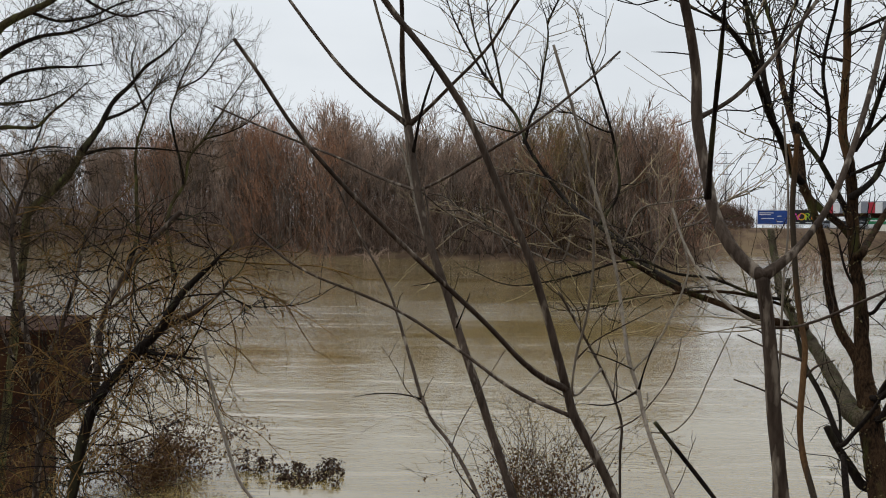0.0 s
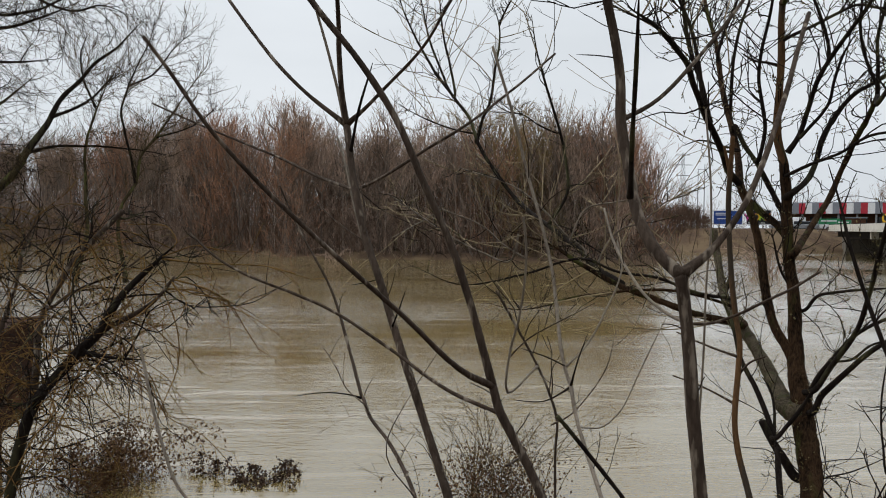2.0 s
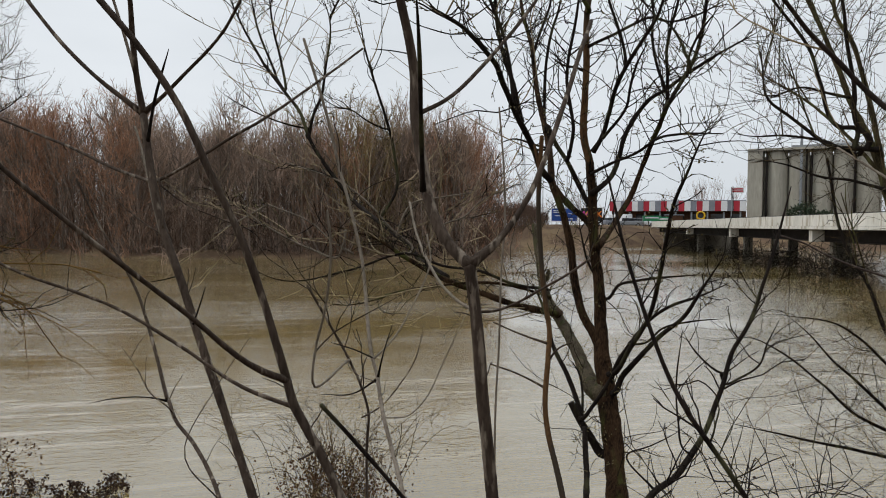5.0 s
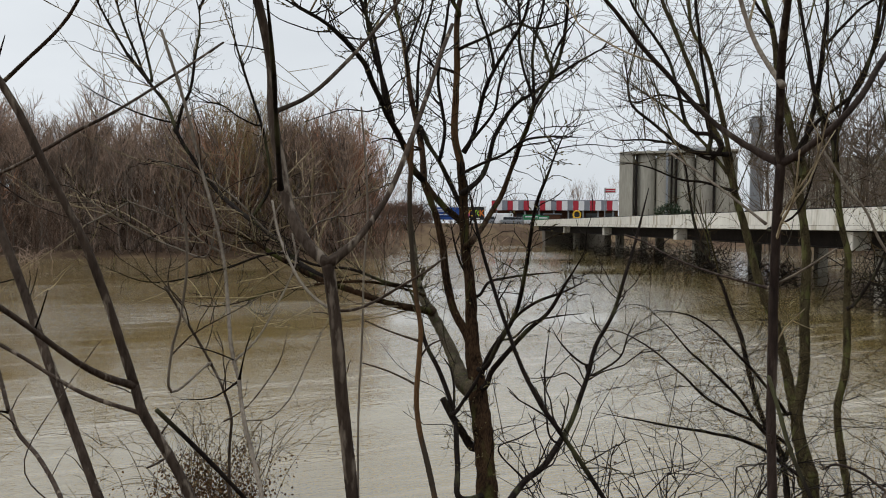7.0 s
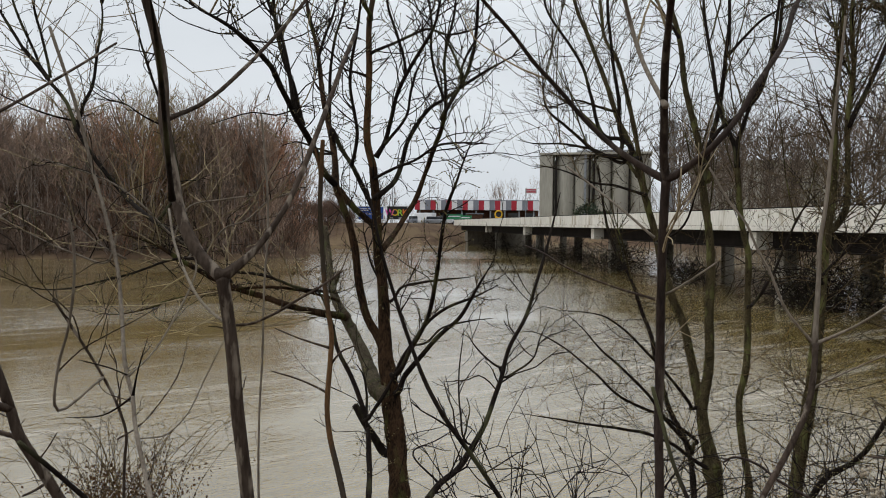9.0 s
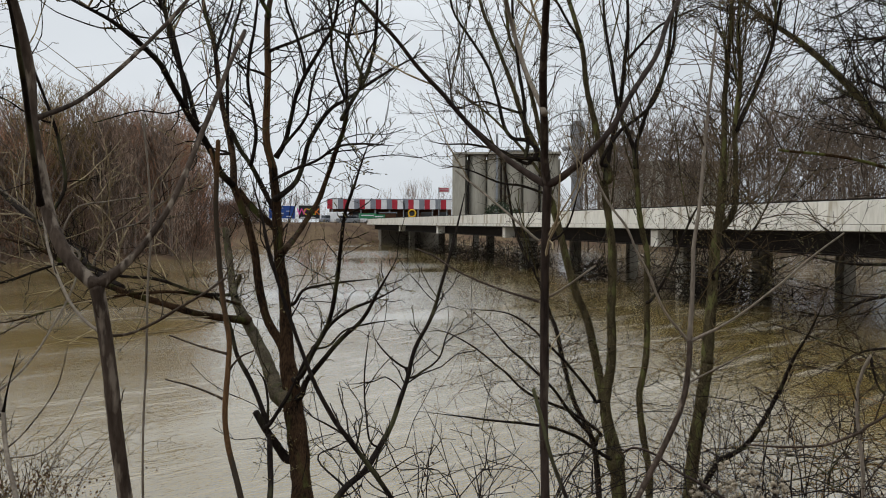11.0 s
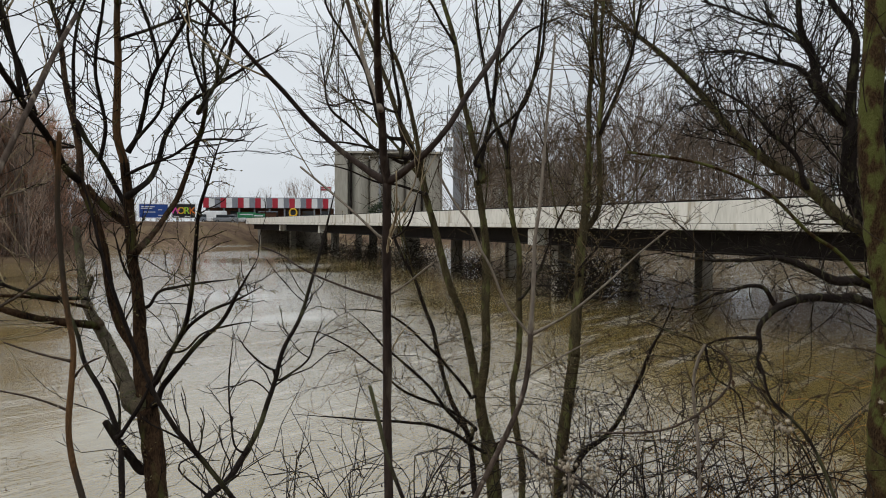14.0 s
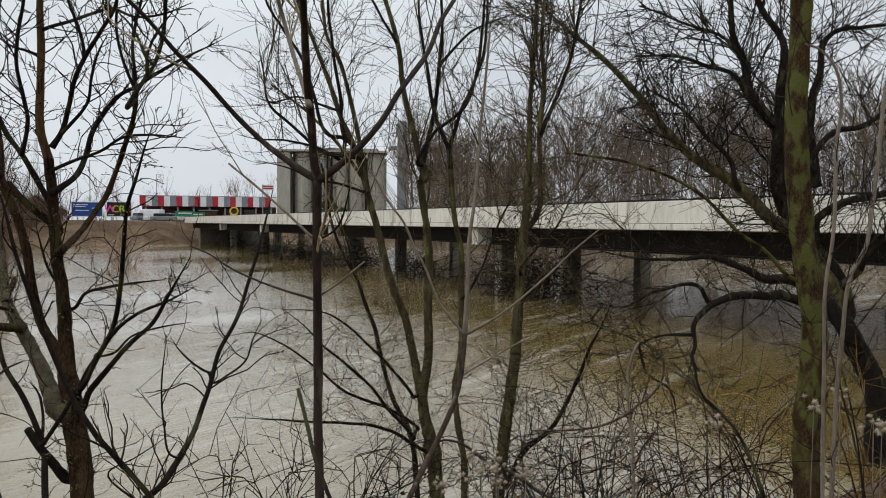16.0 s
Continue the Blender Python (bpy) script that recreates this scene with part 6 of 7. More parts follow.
    limb(t, "branch", [(11.47, 1.36, 3.16), (11.46, 1.08, 3.47), (11.46, 0.80, 3.85), (11.45, 0.52, 4.26)], 0.0346, 0.0087, BARK_DARK)
    spray(t, "twig", BARK_DARK, 300, 2.0, 0.011, 25, rise=0.25, sub=7, start=0.15, low=3.0, skip=0.35)
    spray(t, "shoot", BARK_DARK, 230, 1.3, 0.0075, 125, rise=0.1, droop=0.05, curl=0.35, sub=4, start=0.1, low=3.0, skip=0.3)
    spray(t, "twig_mass", BARK_DARK, 520, 1.5, 0.0085, 225, rise=0.3, curl=0.3, sub=4, start=0.1, low=3.0, skip=0.65)


willow_tree_l()


def elder_shrub_w():
    t = tree("elder_shrub", "pale elder stem with looping dark shoots", "shrub")
    limb(t, "trunk", [(2.528, 0.824, 2.315), (2.530, 0.832, 2.503), (2.536, 0.842, 2.809), (2.549, 0.828, 2.851)], 0.0063, 0.0049, BARK_PALE, True)
    limb(t, "limb", [(2.532, 0.837, 2.632), (2.568, 0.796, 2.677), (2.596, 0.766, 2.738), (2.597, 0.767, 2.790), (2.567, 0.807, 2.851)], 0.0042, 0.0035, BARK_GREY)
    limb(t, "limb", [(2.532, 0.837, 2.632), (2.440, 0.896, 2.594), (2.335, 0.966, 2.589), (2.242, 1.029, 2.597)], 0.0042, 0.0027, BARK_GREY)
    limb(t, "limb", [(2.549, 0.828, 2.847), (2.564, 0.805, 2.754), (2.609, 0.748, 2.701), (2.623, 0.724, 2.585)], 0.0035, 0.0021, BARK_DARK)
    spray(t, "twig", TWIG, 22, 0.35, 0.002, 26, rise=0.3, sub=3)


elder_shrub_w()


def bramble_shoot_y():
    t = tree("bramble_shoot", "dark arching shoot over the river bank", "shoot", "shoots on the bank")
    limb(t, "trunk", [(3.010, 0.551, 2.239), (2.973, 0.606, 2.422), (2.947, 0.643, 2.511), (2.912, 0.689, 2.577), (2.871, 0.742, 2.643), (2.859, 0.760, 2.709)], 0.0066, 0.0050, BARK_DARK, True)
    limb(t, "branch", [(2.862, 0.757, 2.705), (2.854, 0.769, 2.753), (2.843, 0.785, 2.802)], 0.0033, 0.0017, BARK_DARK)
    spray(t, "twig", TWIG, 14, 0.3, 0.002, 27, rise=0.4, sub=2)


bramble_shoot_y()


def pale_sapling_j():
    t = tree("pale_sapling", "pale thin stem bent over at the top", "sapling", "saplings on the bank")
    limb(t, "trunk", [(2.580, 0.297, 2.437), (2.592, 0.304, 2.834), (2.603, 0.305, 3.089), (2.614, 0.297, 3.165), (2.628, 0.295, 3.449)], 0.0056, 0.0050, BARK_PALE, True)
    limb(t, "limb", [(2.628, 0.295, 3.449), (2.640, 0.288, 3.582), (2.628, 0.307, 3.670), (2.600, 0.343, 3.715), (2.580, 0.369, 3.726)], 0.0050, 0.0031, BARK_PALE)
    spray(t, "twig", TWIG, 8, 0.3, 0.002, 28, rise=0.4, sub=2)


pale_sapling_j()


def pale_sapling_o():
    t = tree("pale_sapling", "pale slanting stem beside the old willow", "sapling", "saplings on the bank")
    limb(t, "trunk", [(2.816, 0.322, 2.358), (2.850, 0.310, 2.882), (2.875, 0.290, 3.088), (2.902, 0.262, 3.160), (2.916, 0.251, 3.277)], 0.0069, 0.0062, BARK_PALE, True)
    limb(t, "limb", [(2.916, 0.251, 3.277), (2.932, 0.240, 3.423), (2.944, 0.234, 3.569), (2.962, 0.221, 3.740), (2.972, 0.220, 3.946)], 0.0062, 0.0048, BARK_PALE)
    spray(t, "twig", TWIG, 8, 0.3, 0.002, 29, rise=0.4, sub=2)


pale_sapling_o()


def willow_bush_la():
    t = tree("willow_bush", "ochre-twigged willow bush with dark crooked limbs", "shrub")
    limb(t, "trunk", [(-1.543, 2.965, 2.017), (-1.510, 2.970, 2.181), (-1.412, 2.979, 2.486), (-1.326, 2.983, 2.592), (-1.250, 2.985, 2.680)], 0.0257, 0.0211, BARK_DARK, True)
    limb(t, "limb", [(-1.250, 2.985, 2.680), (-1.168, 2.969, 2.760), (-1.111, 2.954, 2.849), (-0.952, 2.921, 3.014), (-0.845, 2.899, 3.114)], 0.0211, 0.0068, BARK_DARK)
    limb(t, "limb", [(-1.175, 2.988, 2.758), (-0.928, 2.924, 2.891), (-0.844, 2.895, 2.988)], 0.0129, 0.0057, BARK_GREY)
    limb(t, "limb", [(-1.501, 3.076, 2.365), (-1.485, 3.104, 2.579), (-1.480, 3.127, 2.747), (-1.457, 3.137, 2.825), (-1.400, 3.154, 2.942), (-1.352, 3.168, 3.035), (-1.229, 3.191, 3.177), (-1.159, 3.204, 3.253)], 0.0169, 0.0112, BARK_GREY)
    limb(t, "branch", [(-1.421, 3.091, 2.838), (-1.337, 3.092, 2.899), (-1.267, 3.094, 2.936), (-1.137, 3.095, 2.990), (-0.988, 3.099, 3.100)], 0.0073, 0.0036, BARK_GREY)
    limb(t, "branch", [(-1.245, 2.985, 2.675), (-1.076, 2.926, 2.659), (-0.959, 2.885, 2.661)], 0.0059, 0.0045, BARK_DARK)
    spray(t, "twig", TWIG_OCHRE, 110, 0.75, 0.0031, 30, rise=0.1, droop=0.3, curl=0.4, sub=5, start=0.05, buds=0.008)
    spray(t, "shoot", BARK_DARK, 110, 0.65, 0.0030, 130, rise=0.2, droop=0.1, curl=0.45, sub=5, start=0.05)


willow_bush_la()


def pale_sapling_lp():
    t = tree("pale_sapling", "pale thin leaning stem above the water", "sapling", "saplings on the bank")
    limb(t, "trunk", [(-0.505, 1.977, 2.424), (-0.561, 2.011, 2.473), (-0.609, 2.055, 2.553), (-0.660, 2.111, 2.662), (-0.723, 2.190, 2.829)], 0.0047, 0.0043, BARK_PALE, True)


pale_sapling_lp()


def bank_willow_lw():
    t = tree("bank_willow", "bare dark willow with fine hanging twigs", "tree")
    limb(t, "trunk", [(-4.61, 7.94, 2.73), (-4.59, 7.96, 2.95), (-4.55, 7.99, 3.32), (-4.39, 8.07, 3.50), (-4.24, 8.14, 3.69), (-4.08, 8.20, 4.00)], 0.0539, 0.0395, BARK_MOSS, True)
    limb(t, "limb", [(-4.08, 8.20, 4.00), (-3.89, 8.25, 4.34), (-3.71, 8.29, 4.65), (-3.50, 8.33, 4.88), (-3.33, 8.37, 5.04), (-3.11, 8.40, 5.28), (-2.89, 8.42, 5.52)], 0.0330, 0.0072, BARK_DARK)
    limb(t, "limb", [(-3.88, 8.26, 4.36), (-3.66, 8.34, 4.47), (-3.45, 8.40, 4.63), (-3.32, 8.43, 4.79), (-3.13, 8.47, 4.95)], 0.0187, 0.0057, BARK_DARK)
    limb(t, "limb", [(-3.68, 8.40, 2.52), (-3.64, 8.43, 2.72), (-3.59, 8.46, 2.95), (-3.58, 8.46, 3.64), (-3.55, 8.43, 4.14), (-3.43, 8.43, 4.52), (-3.35, 8.43, 4.71), (-3.27, 8.40, 5.00)], 0.0259, 0.0072, BARK_MOSS)
    limb(t, "limb", [(-3.19, 8.60, 2.51), (-3.23, 8.61, 3.41), (-3.09, 8.65, 3.65), (-3.03, 8.65, 3.97), (-2.86, 8.68, 4.21), (-2.71, 8.70, 4.45), (-2.47, 8.71, 4.81), (-2.24, 8.71, 5.13)], 0.0244, 0.0057, BARK_MOSS)
    limb(t, "limb", [(-3.09, 8.65, 3.67), (-3.13, 8.61, 3.98), (-3.18, 8.56, 4.27), (-3.20, 8.52, 4.50), (-3.11, 8.51, 4.77), (-3.00, 8.50, 5.03), (-2.87, 8.49, 5.27), (-2.79, 8.45, 5.53)], 0.0172, 0.0050, BARK_DARK)
    limb(t, "limb", [(-4.09, 8.20, 3.96), (-3.87, 8.30, 4.04), (-3.55, 8.44, 4.07), (-3.01, 8.65, 4.05), (-2.69, 8.76, 4.00)], 0.0172, 0.0057, BARK_DARK)
    limb(t, "branch", [(-2.86, 8.68, 4.21), (-2.60, 8.75, 4.30), (-2.41, 8.79, 4.40), (-2.18, 8.82, 4.62)], 0.0108, 0.0043, BARK_DARK)
    limb(t, "branch", [(-3.45, 8.42, 4.51), (-3.54, 8.34, 4.79), (-3.55, 8.28, 5.03), (-3.44, 8.25, 5.34)], 0.0129, 0.0050, BARK_DARK)
    limb(t, "branch", [(-3.11, 8.51, 4.77), (-2.87, 8.57, 4.91), (-2.61, 8.58, 5.24), (-2.39, 8.59, 5.44)], 0.0115, 0.0043, BARK_DARK)
    spray(t, "twig", TWIG_OLIVE, 290, 0.80, 0.0032, 31, rise=0.45, curl=0.25, sub=8, start=0.1)
    spray(t, "twig_mass", BARK_DARK, 420, 0.55, 0.0026, 231, rise=0.4, curl=0.3, sub=4, start=0.25)


bank_willow_lw()


def bank_willow_lx():
    t = tree("bank_willow", "bare dark willow reaching far over the river", "tree")
    limb(t, "trunk", [(-3.69, 5.45, 2.88), (-3.67, 5.47, 3.47), (-3.62, 5.46, 3.87)], 0.0567, 0.0464, BARK_MOSS, True)
    limb(t, "limb", [(-3.62, 5.46, 3.87), (-3.49, 5.47, 4.36), (-3.30, 5.50, 4.70), (-3.18, 5.55, 4.79), (-3.03, 5.60, 4.89), (-2.86, 5.64, 5.05)], 0.0412, 0.0180, BARK_MOSS)
    limb(t, "limb", [(-3.54, 5.47, 4.23), (-3.33, 5.54, 4.49), (-3.16, 5.61, 4.61), (-2.91, 5.72, 4.70), (-2.69, 5.80, 4.81), (-2.48, 5.86, 4.94)], 0.0216, 0.0052, BARK_DARK)
    limb(t, "limb", [(-3.62, 5.46, 3.91), (-3.45, 5.53, 4.18), (-3.35, 5.57, 4.29), (-3.15, 5.67, 4.39), (-2.90, 5.79, 4.44), (-2.67, 5.89, 4.49)], 0.0216, 0.0052, BARK_DARK)
    limb(t, "limb", [(-3.63, 5.47, 3.81), (-3.50, 5.54, 3.90), (-3.38, 5.61, 3.93), (-3.18, 5.72, 3.96), (-3.12, 5.75, 4.04), (-2.96, 5.80, 4.21), (-2.81, 5.85, 4.37)], 0.0206, 0.0046, BARK_MOSS)
    limb(t, "limb", [(-3.62, 5.46, 3.87), (-3.46, 5.54, 4.08), (-3.30, 5.63, 4.13), (-3.11, 5.73, 4.19), (-2.95, 5.79, 4.30)], 0.0155, 0.0041, BARK_DARK)
    limb(t, "limb", [(-3.16, 5.56, 4.80), (-3.00, 5.66, 4.76), (-2.79, 5.75, 4.82), (-2.59, 5.81, 4.94), (-2.35, 5.88, 5.04)], 0.0134, 0.0046, BARK_DARK)
    limb(t, "limb", [(-2.90, 5.63, 5.02), (-2.71, 5.77, 4.89), (-2.54, 5.85, 4.85), (-2.36, 5.91, 4.92), (-2.17, 6.00, 4.88)], 0.0134, 0.0036, BARK_DARK)
    limb(t, "limb", [(-3.65, 5.47, 3.60), (-3.48, 5.57, 3.69), (-3.29, 5.69, 3.75), (-3.12, 5.78, 3.80), (-2.91, 5.89, 3.80)], 0.0155, 0.0041, BARK_DARK)
    spray(t, "twig", BARK_DARK, 280, 0.75, 0.0026, 32, rise=0.15, curl=0.3, sub=8, start=0.1)
    spray(t, "twig_mass", TWIG_OLIVE, 420, 0.5, 0.0024, 232, rise=0.1, curl=0.35, sub=4, start=0.15)


bank_willow_lx()


def willow_bush_lb():
    t = tree("willow_bush", "tangled ochre-twigged willow bush at the water", "shrub")
    limb(t, "trunk", [(-2.24, 3.95, 1.62), (-2.22, 3.97, 2.09), (-2.28, 3.98, 2.49), (-2.35, 3.99, 2.87)], 0.0218, 0.0156, BARK_GREY, True)
    limb(t, "limb", [(-2.35, 3.99, 2.87), (-2.38, 4.00, 3.18), (-2.31, 4.01, 3.40), (-2.26, 4.01, 3.55)], 0.0140, 0.0062, BARK_GREY)
    limb(t, "limb", [(-2.24, 3.97, 2.31), (-2.13, 3.98, 2.56), (-2.04, 3.99, 2.81), (-1.98, 4.00, 3.09), (-1.90, 4.01, 3.28)], 0.0140, 0.0062, BARK_GREY)
    limb(t, "limb", [(-2.22, 3.97, 2.06), (-2.35, 3.98, 2.40), (-2.47, 3.99, 2.68), (-2.57, 3.99, 2.93)], 0.0125, 0.0062, BARK_GREY)
    limb(t, "limb", [(-2.23, 3.96, 1.93), (-2.03, 3.90, 2.26), (-1.85, 3.86, 2.46), (-1.62, 3.82, 2.59), (-1.43, 3.78, 2.63)], 0.0125, 0.0044, BARK_GREY)
    spray(t, "twig", TWIG_OCHRE, 80, 0.9, 0.0034, 34, rise=0.15, droop=0.25, curl=0.4, sub=4, start=0.05, buds=0.008)
    spray(t, "shoot", BARK_DARK, 110, 0.8, 0.0032, 134, rise=0.2, droop=0.1, curl=0.45, sub=5, start=0.05)


willow_bush_lb()


def thin_sapling_rs():
    t = tree("thin_sapling", "thin rust-brown sapling stem beside the dark alder", "sapling", "saplings on the bank")
    limb(t, "trunk", [(1.273, 2.376, 2.190), (1.262, 2.429, 2.300), (1.254, 2.480, 2.426), (1.260, 2.516, 2.545), (1.279, 2.548, 2.694), (1.290, 2.560, 2.770), (1.283, 2.581, 2.872), (1.276, 2.602, 3.002), (1.268, 2.619, 3.172), (1.264, 2.624, 3.304), (1.267, 2.621, 3.409), (1.270, 2.612, 3.539)], 0.0138, 0.0091, BARK_RUST, True)
    limb(t, "branch", [(1.264, 2.525, 2.565), (1.234, 2.558, 2.583), (1.174, 2.618, 2.612), (1.092, 2.688, 2.638)], 0.0049, 0.0028, BARK_GREY)
    limb(t, "branch", [(1.279, 2.555, 2.735), (1.244, 2.588, 2.746), (1.174, 2.654, 2.772), (1.111, 2.711, 2.802)], 0.0049, 0.0028, BARK_GREY)
    limb(t, "branch", [(1.279, 2.543, 2.671), (1.315, 2.527, 2.720), (1.363, 2.500, 2.747)], 0.0045, 0.0027, BARK_GREY)
    limb(t, "branch", [(1.268, 2.625, 3.409), (1.254, 2.626, 3.466), (1.244, 2.625, 3.506)], 0.0068, 0.0045, BARK_RUST)


thin_sapling_rs()


def bent_shoot_xb():
    t = tree("bent_shoot", "grey shoot bent low over the river bank", "shoot", "shoots on the bank")
    limb(t, "trunk", [(3.99, 1.91, 1.59), (3.98, 2.07, 1.65), (3.96, 2.24, 1.73), (3.93, 2.46, 1.79), (3.91, 2.59, 1.85), (3.88, 2.74, 1.85), (3.87, 2.79, 1.81)], 0.0170, 0.0060, BARK_BROWN, True)
    spray(t, "twig", BARK_DARK, 14, 0.35, 0.0026, 61, rise=0.3, curl=0.3, sub=2)


bent_shoot_xb()


# ---- end of trees ----


# ---- low brush, dead leaves and seed heads ----
def leaf(tb, at, size, rng):
    """A curled dead leaf: two folded halves."""
    a = unit(rng.normal(0, 1, 3) + np.array([0, 0, -0.6]))
    s = unit(np.cross(a, rng.normal(0, 1, 3)))
    n = np.cross(a, s)
    tb.v.append(np.array([at, at + a * size * 0.5 + s * size * 0.3 + n * size * 0.12, at + a * size, at + a * size * 0.5 - s * size * 0.3 + n * size * 0.12, at + a * size * 0.5]))
    tb.t.append(np.array([[0, 1, 4], [1, 2, 4], [0, 4, 3], [4, 2, 3]]) + tb.n)
    tb.n += 5


def bush(name, label, category, x, y, width, height, stems, leaves, seed, mat, leaf_size=0.05, leaf_top=0.6, r=0.006, z=None, leaf_mat=LEAF_DEAD):
    """A low bush: arching stems from one foot with side twigs, and dead leaves caught among them."""
    rng = np.random.default_rng(seed)
    z = max(ground_height(x, y), -0.3) if z is None else z
    t = tagged(empty(name, (x, y, z)), label, category)
    dead, side = Tubes(), Tubes()
    for k in range(stems):
        tb = Tubes()
        a, out = rng.uniform(0, 6.28), rng.uniform(0.2, 1.0)
        foot = np.array([x + rng.normal(0, 0.12) * width, y + rng.normal(0, 0.12) * width, z - 0.15])
        way = np.array([math.cos(a), math.sin(a), 0]) * out * width * 0.5
        h = height * rng.uniform(0.45, 1.05)
        line = spline([foot, foot + way * 0.25 + rng.normal(0, 0.05, 3) * h + (0, 0, h * 0.5), foot + way * 0.7 + rng.normal(0, 0.06, 3) * h + (0, 0, h * 0.92), foot + way * 1.25 + (0, 0, h * rng.uniform(0.75, 1.05))], 5)
        tb.tube(line, np.linspace(r, r * 0.3, len(line)), 5)
        for j in range(6):
            q = line[rng.integers(3, len(line))]
            e = unit(rng.normal(0, 0.7, 3) + unit(way + (0, 0, 0.01)) * 0.5 + (0, 0, 0.5))
            l = height * rng.uniform(0.10, 0.32)
            m = q + e * l * 0.5
            w = m + unit(e + rng.normal(0, 0.35, 3)) * l * 0.5
            side.tube([q, m, w], [r * 0.55, r * 0.45, r * 0.3], 3)
            side.spike(m, m + unit(e + rng.normal(0, 0.8, 3)) * l * 0.4, r * 0.35)
        tb.part("stem", mat, t)
        for j in range(leaves // stems):
            q = line[rng.integers(2, len(line))]
            if q[2] - z < height * leaf_top:
                leaf(dead, q + rng.normal(0, 0.04 * width, 3) * (1, 1, 0.8), leaf_size * rng.uniform(0.5, 1.2), rng)
    side.part("shoot_mass", mat, t, kind="stuff")
    if dead.n:
        dead.part("dead_foliage", leaf_mat, t, kind="stuff")
    return t


bush("leafy_bush", "low bush with withered brown leaves in flood water", "bush", 1.10, 8.3, 2.5, 1.35, 66, 7000, 41, TWIG_OLIVE, 0.042, 0.36, 0.0048, 0.0, LEAF_RUST)
bush("leafy_bush", "dark withered leaf clump standing in the flood", "bush", -1.70, 9.1, 0.80, 0.27, 16, 1500, 42, TWIG, 0.050, 0.9, 0.005, 0.0)
bush("leafy_bush", "small dark withered shoots in the flood water", "bush", -2.45, 9.3, 0.45, 0.42, 8, 340, 43, TWIG, 0.048, 0.7, 0.005, 0.0)
bush("brush_heap", "reddish-brown heap of flooded twigs and leaves", "bush", -3.55, 9.0, 2.0, 0.72, 70, 5600, 44, TWIG_OCHRE, 0.045, 0.9, 0.005, 0.0, LEAF_RUST)
bush("brush_heap", "ochre tangle of dry twigs at the water", "bush", -4.3, 7.6, 1.8, 1.4, 28, 300, 45, TWIG_OCHRE, 0.05, 0.6, 0.006, 0.0)
bush("seedy_shrub", "thin twiggy shrub with small dark seed pods", "bush", 2.45, 2.45, 1.5, 1.75, 80, 1100, 46, BARK_DARK, 0.018, 1.1, 0.0052)
bush("dry_brush", "dry thin stems on the river bank", "bush", 4.2, 2.1, 2.2, 1.9, 13, 60, 47, BARK_DARK, 0.03, 1.0, 0.0055)
bush("dry_brush", "dry thin stems beneath the mossy trunk", "bush", 5.2, 1.2, 2.2, 2.0, 16, 90, 48, TWIG, 0.03, 1.0, 0.006)
bush("dry_brush", "tangled dry brown stems on the bank", "bush", 3.3, 1.5, 2.6, 1.5, 13, 60, 52, BARK_DARK, 0.03, 1.0, 0.0055)
bush("dry_brush", "tangled dark dead stems by the mossy trunk", "bush", 4.6, 0.5, 2.8, 1.9, 16, 120, 53, BARK_DARK, 0.03, 1.0, 0.0065)
bush("dry_brush", "low dry red-brown stems at the water's edge", "bush", 5.6, 1.0, 2.6, 1.6, 24, 160, 54, TWIG_OCHRE, 0.04, 1.0, 0.0065)
bush("dry_brush", "dense dark tangle of bare stems on the bank", "bush", 5.0, 2.2, 2.6, 1.6, 56, 320, 55, BARK_DARK, 0.03, 1.0, 0.0065)
bush("dry_brush", "low rusty tangle of dry stems on the bank", "bush", 6.2, 2.4, 2.4, 1.5, 34, 200, 56, TWIG_OCHRE, 0.03, 1.0, 0.0065)
bush("flooded_bush", "small bare bush standing in the river", "bush", 25.0, 49.0, 5.0, 2.2, 26, 0, 49, WOOD_GREY, 0.05, 0.5, 0.03, 0.0)
bush("flooded_bush", "small bare bush standing in the river", "bush", 31.0, 48.0, 2.5, 1.2, 14, 0, 50, WOOD_GREY, 0.05, 0.5, 0.03, 0.0)
bush("flooded_bush", "low bare bush beside the far shore", "bush", -6.0, 64.0, 5.0, 1.4, 16, 0, 51, WOOD_GREY, 0.05, 0.5, 0.03, 0.0)


def seed_head(x, y, z, size, seed):
    """A fluffy seed head on a dry stalk."""
    rng = np.random.default_rng(seed)
    g = ground_height(x, y)
    t = tagged(empty("seed_head", (x, y, g)), "fluffy pale seed head on a dry stalk", "seed head", "seed heads on the bank")
    tb = Tubes()
    line = spline([(x + rng.normal(0, 0.1), y + rng.normal(0, 0.1), g - 0.05), (x, y, (g + z) / 2), (x, y, z)], 5)
    tb.tube(line, np.linspace(size * 0.13, size * 0.06, len(line)), 5)
    tb.part("stalk", BARK_PALE, t)
    fl = Tubes()
    c = np.array([x, y, z])
    lobes = [c + rng.normal(0, 0.62, 3) * size * (1, 1, 0.8) for _ in range(8)]
    for k in range(520):
        a = unit(rng.normal(0, 1, 3) + (0, 0, 0.15))
        o = lobes[k % 8]
        fl.spike(o, o + a * size * rng.uniform(0.2, 0.6), size * 0.05)
    fl.part("fluff", FLUFF, t, kind="stuff")


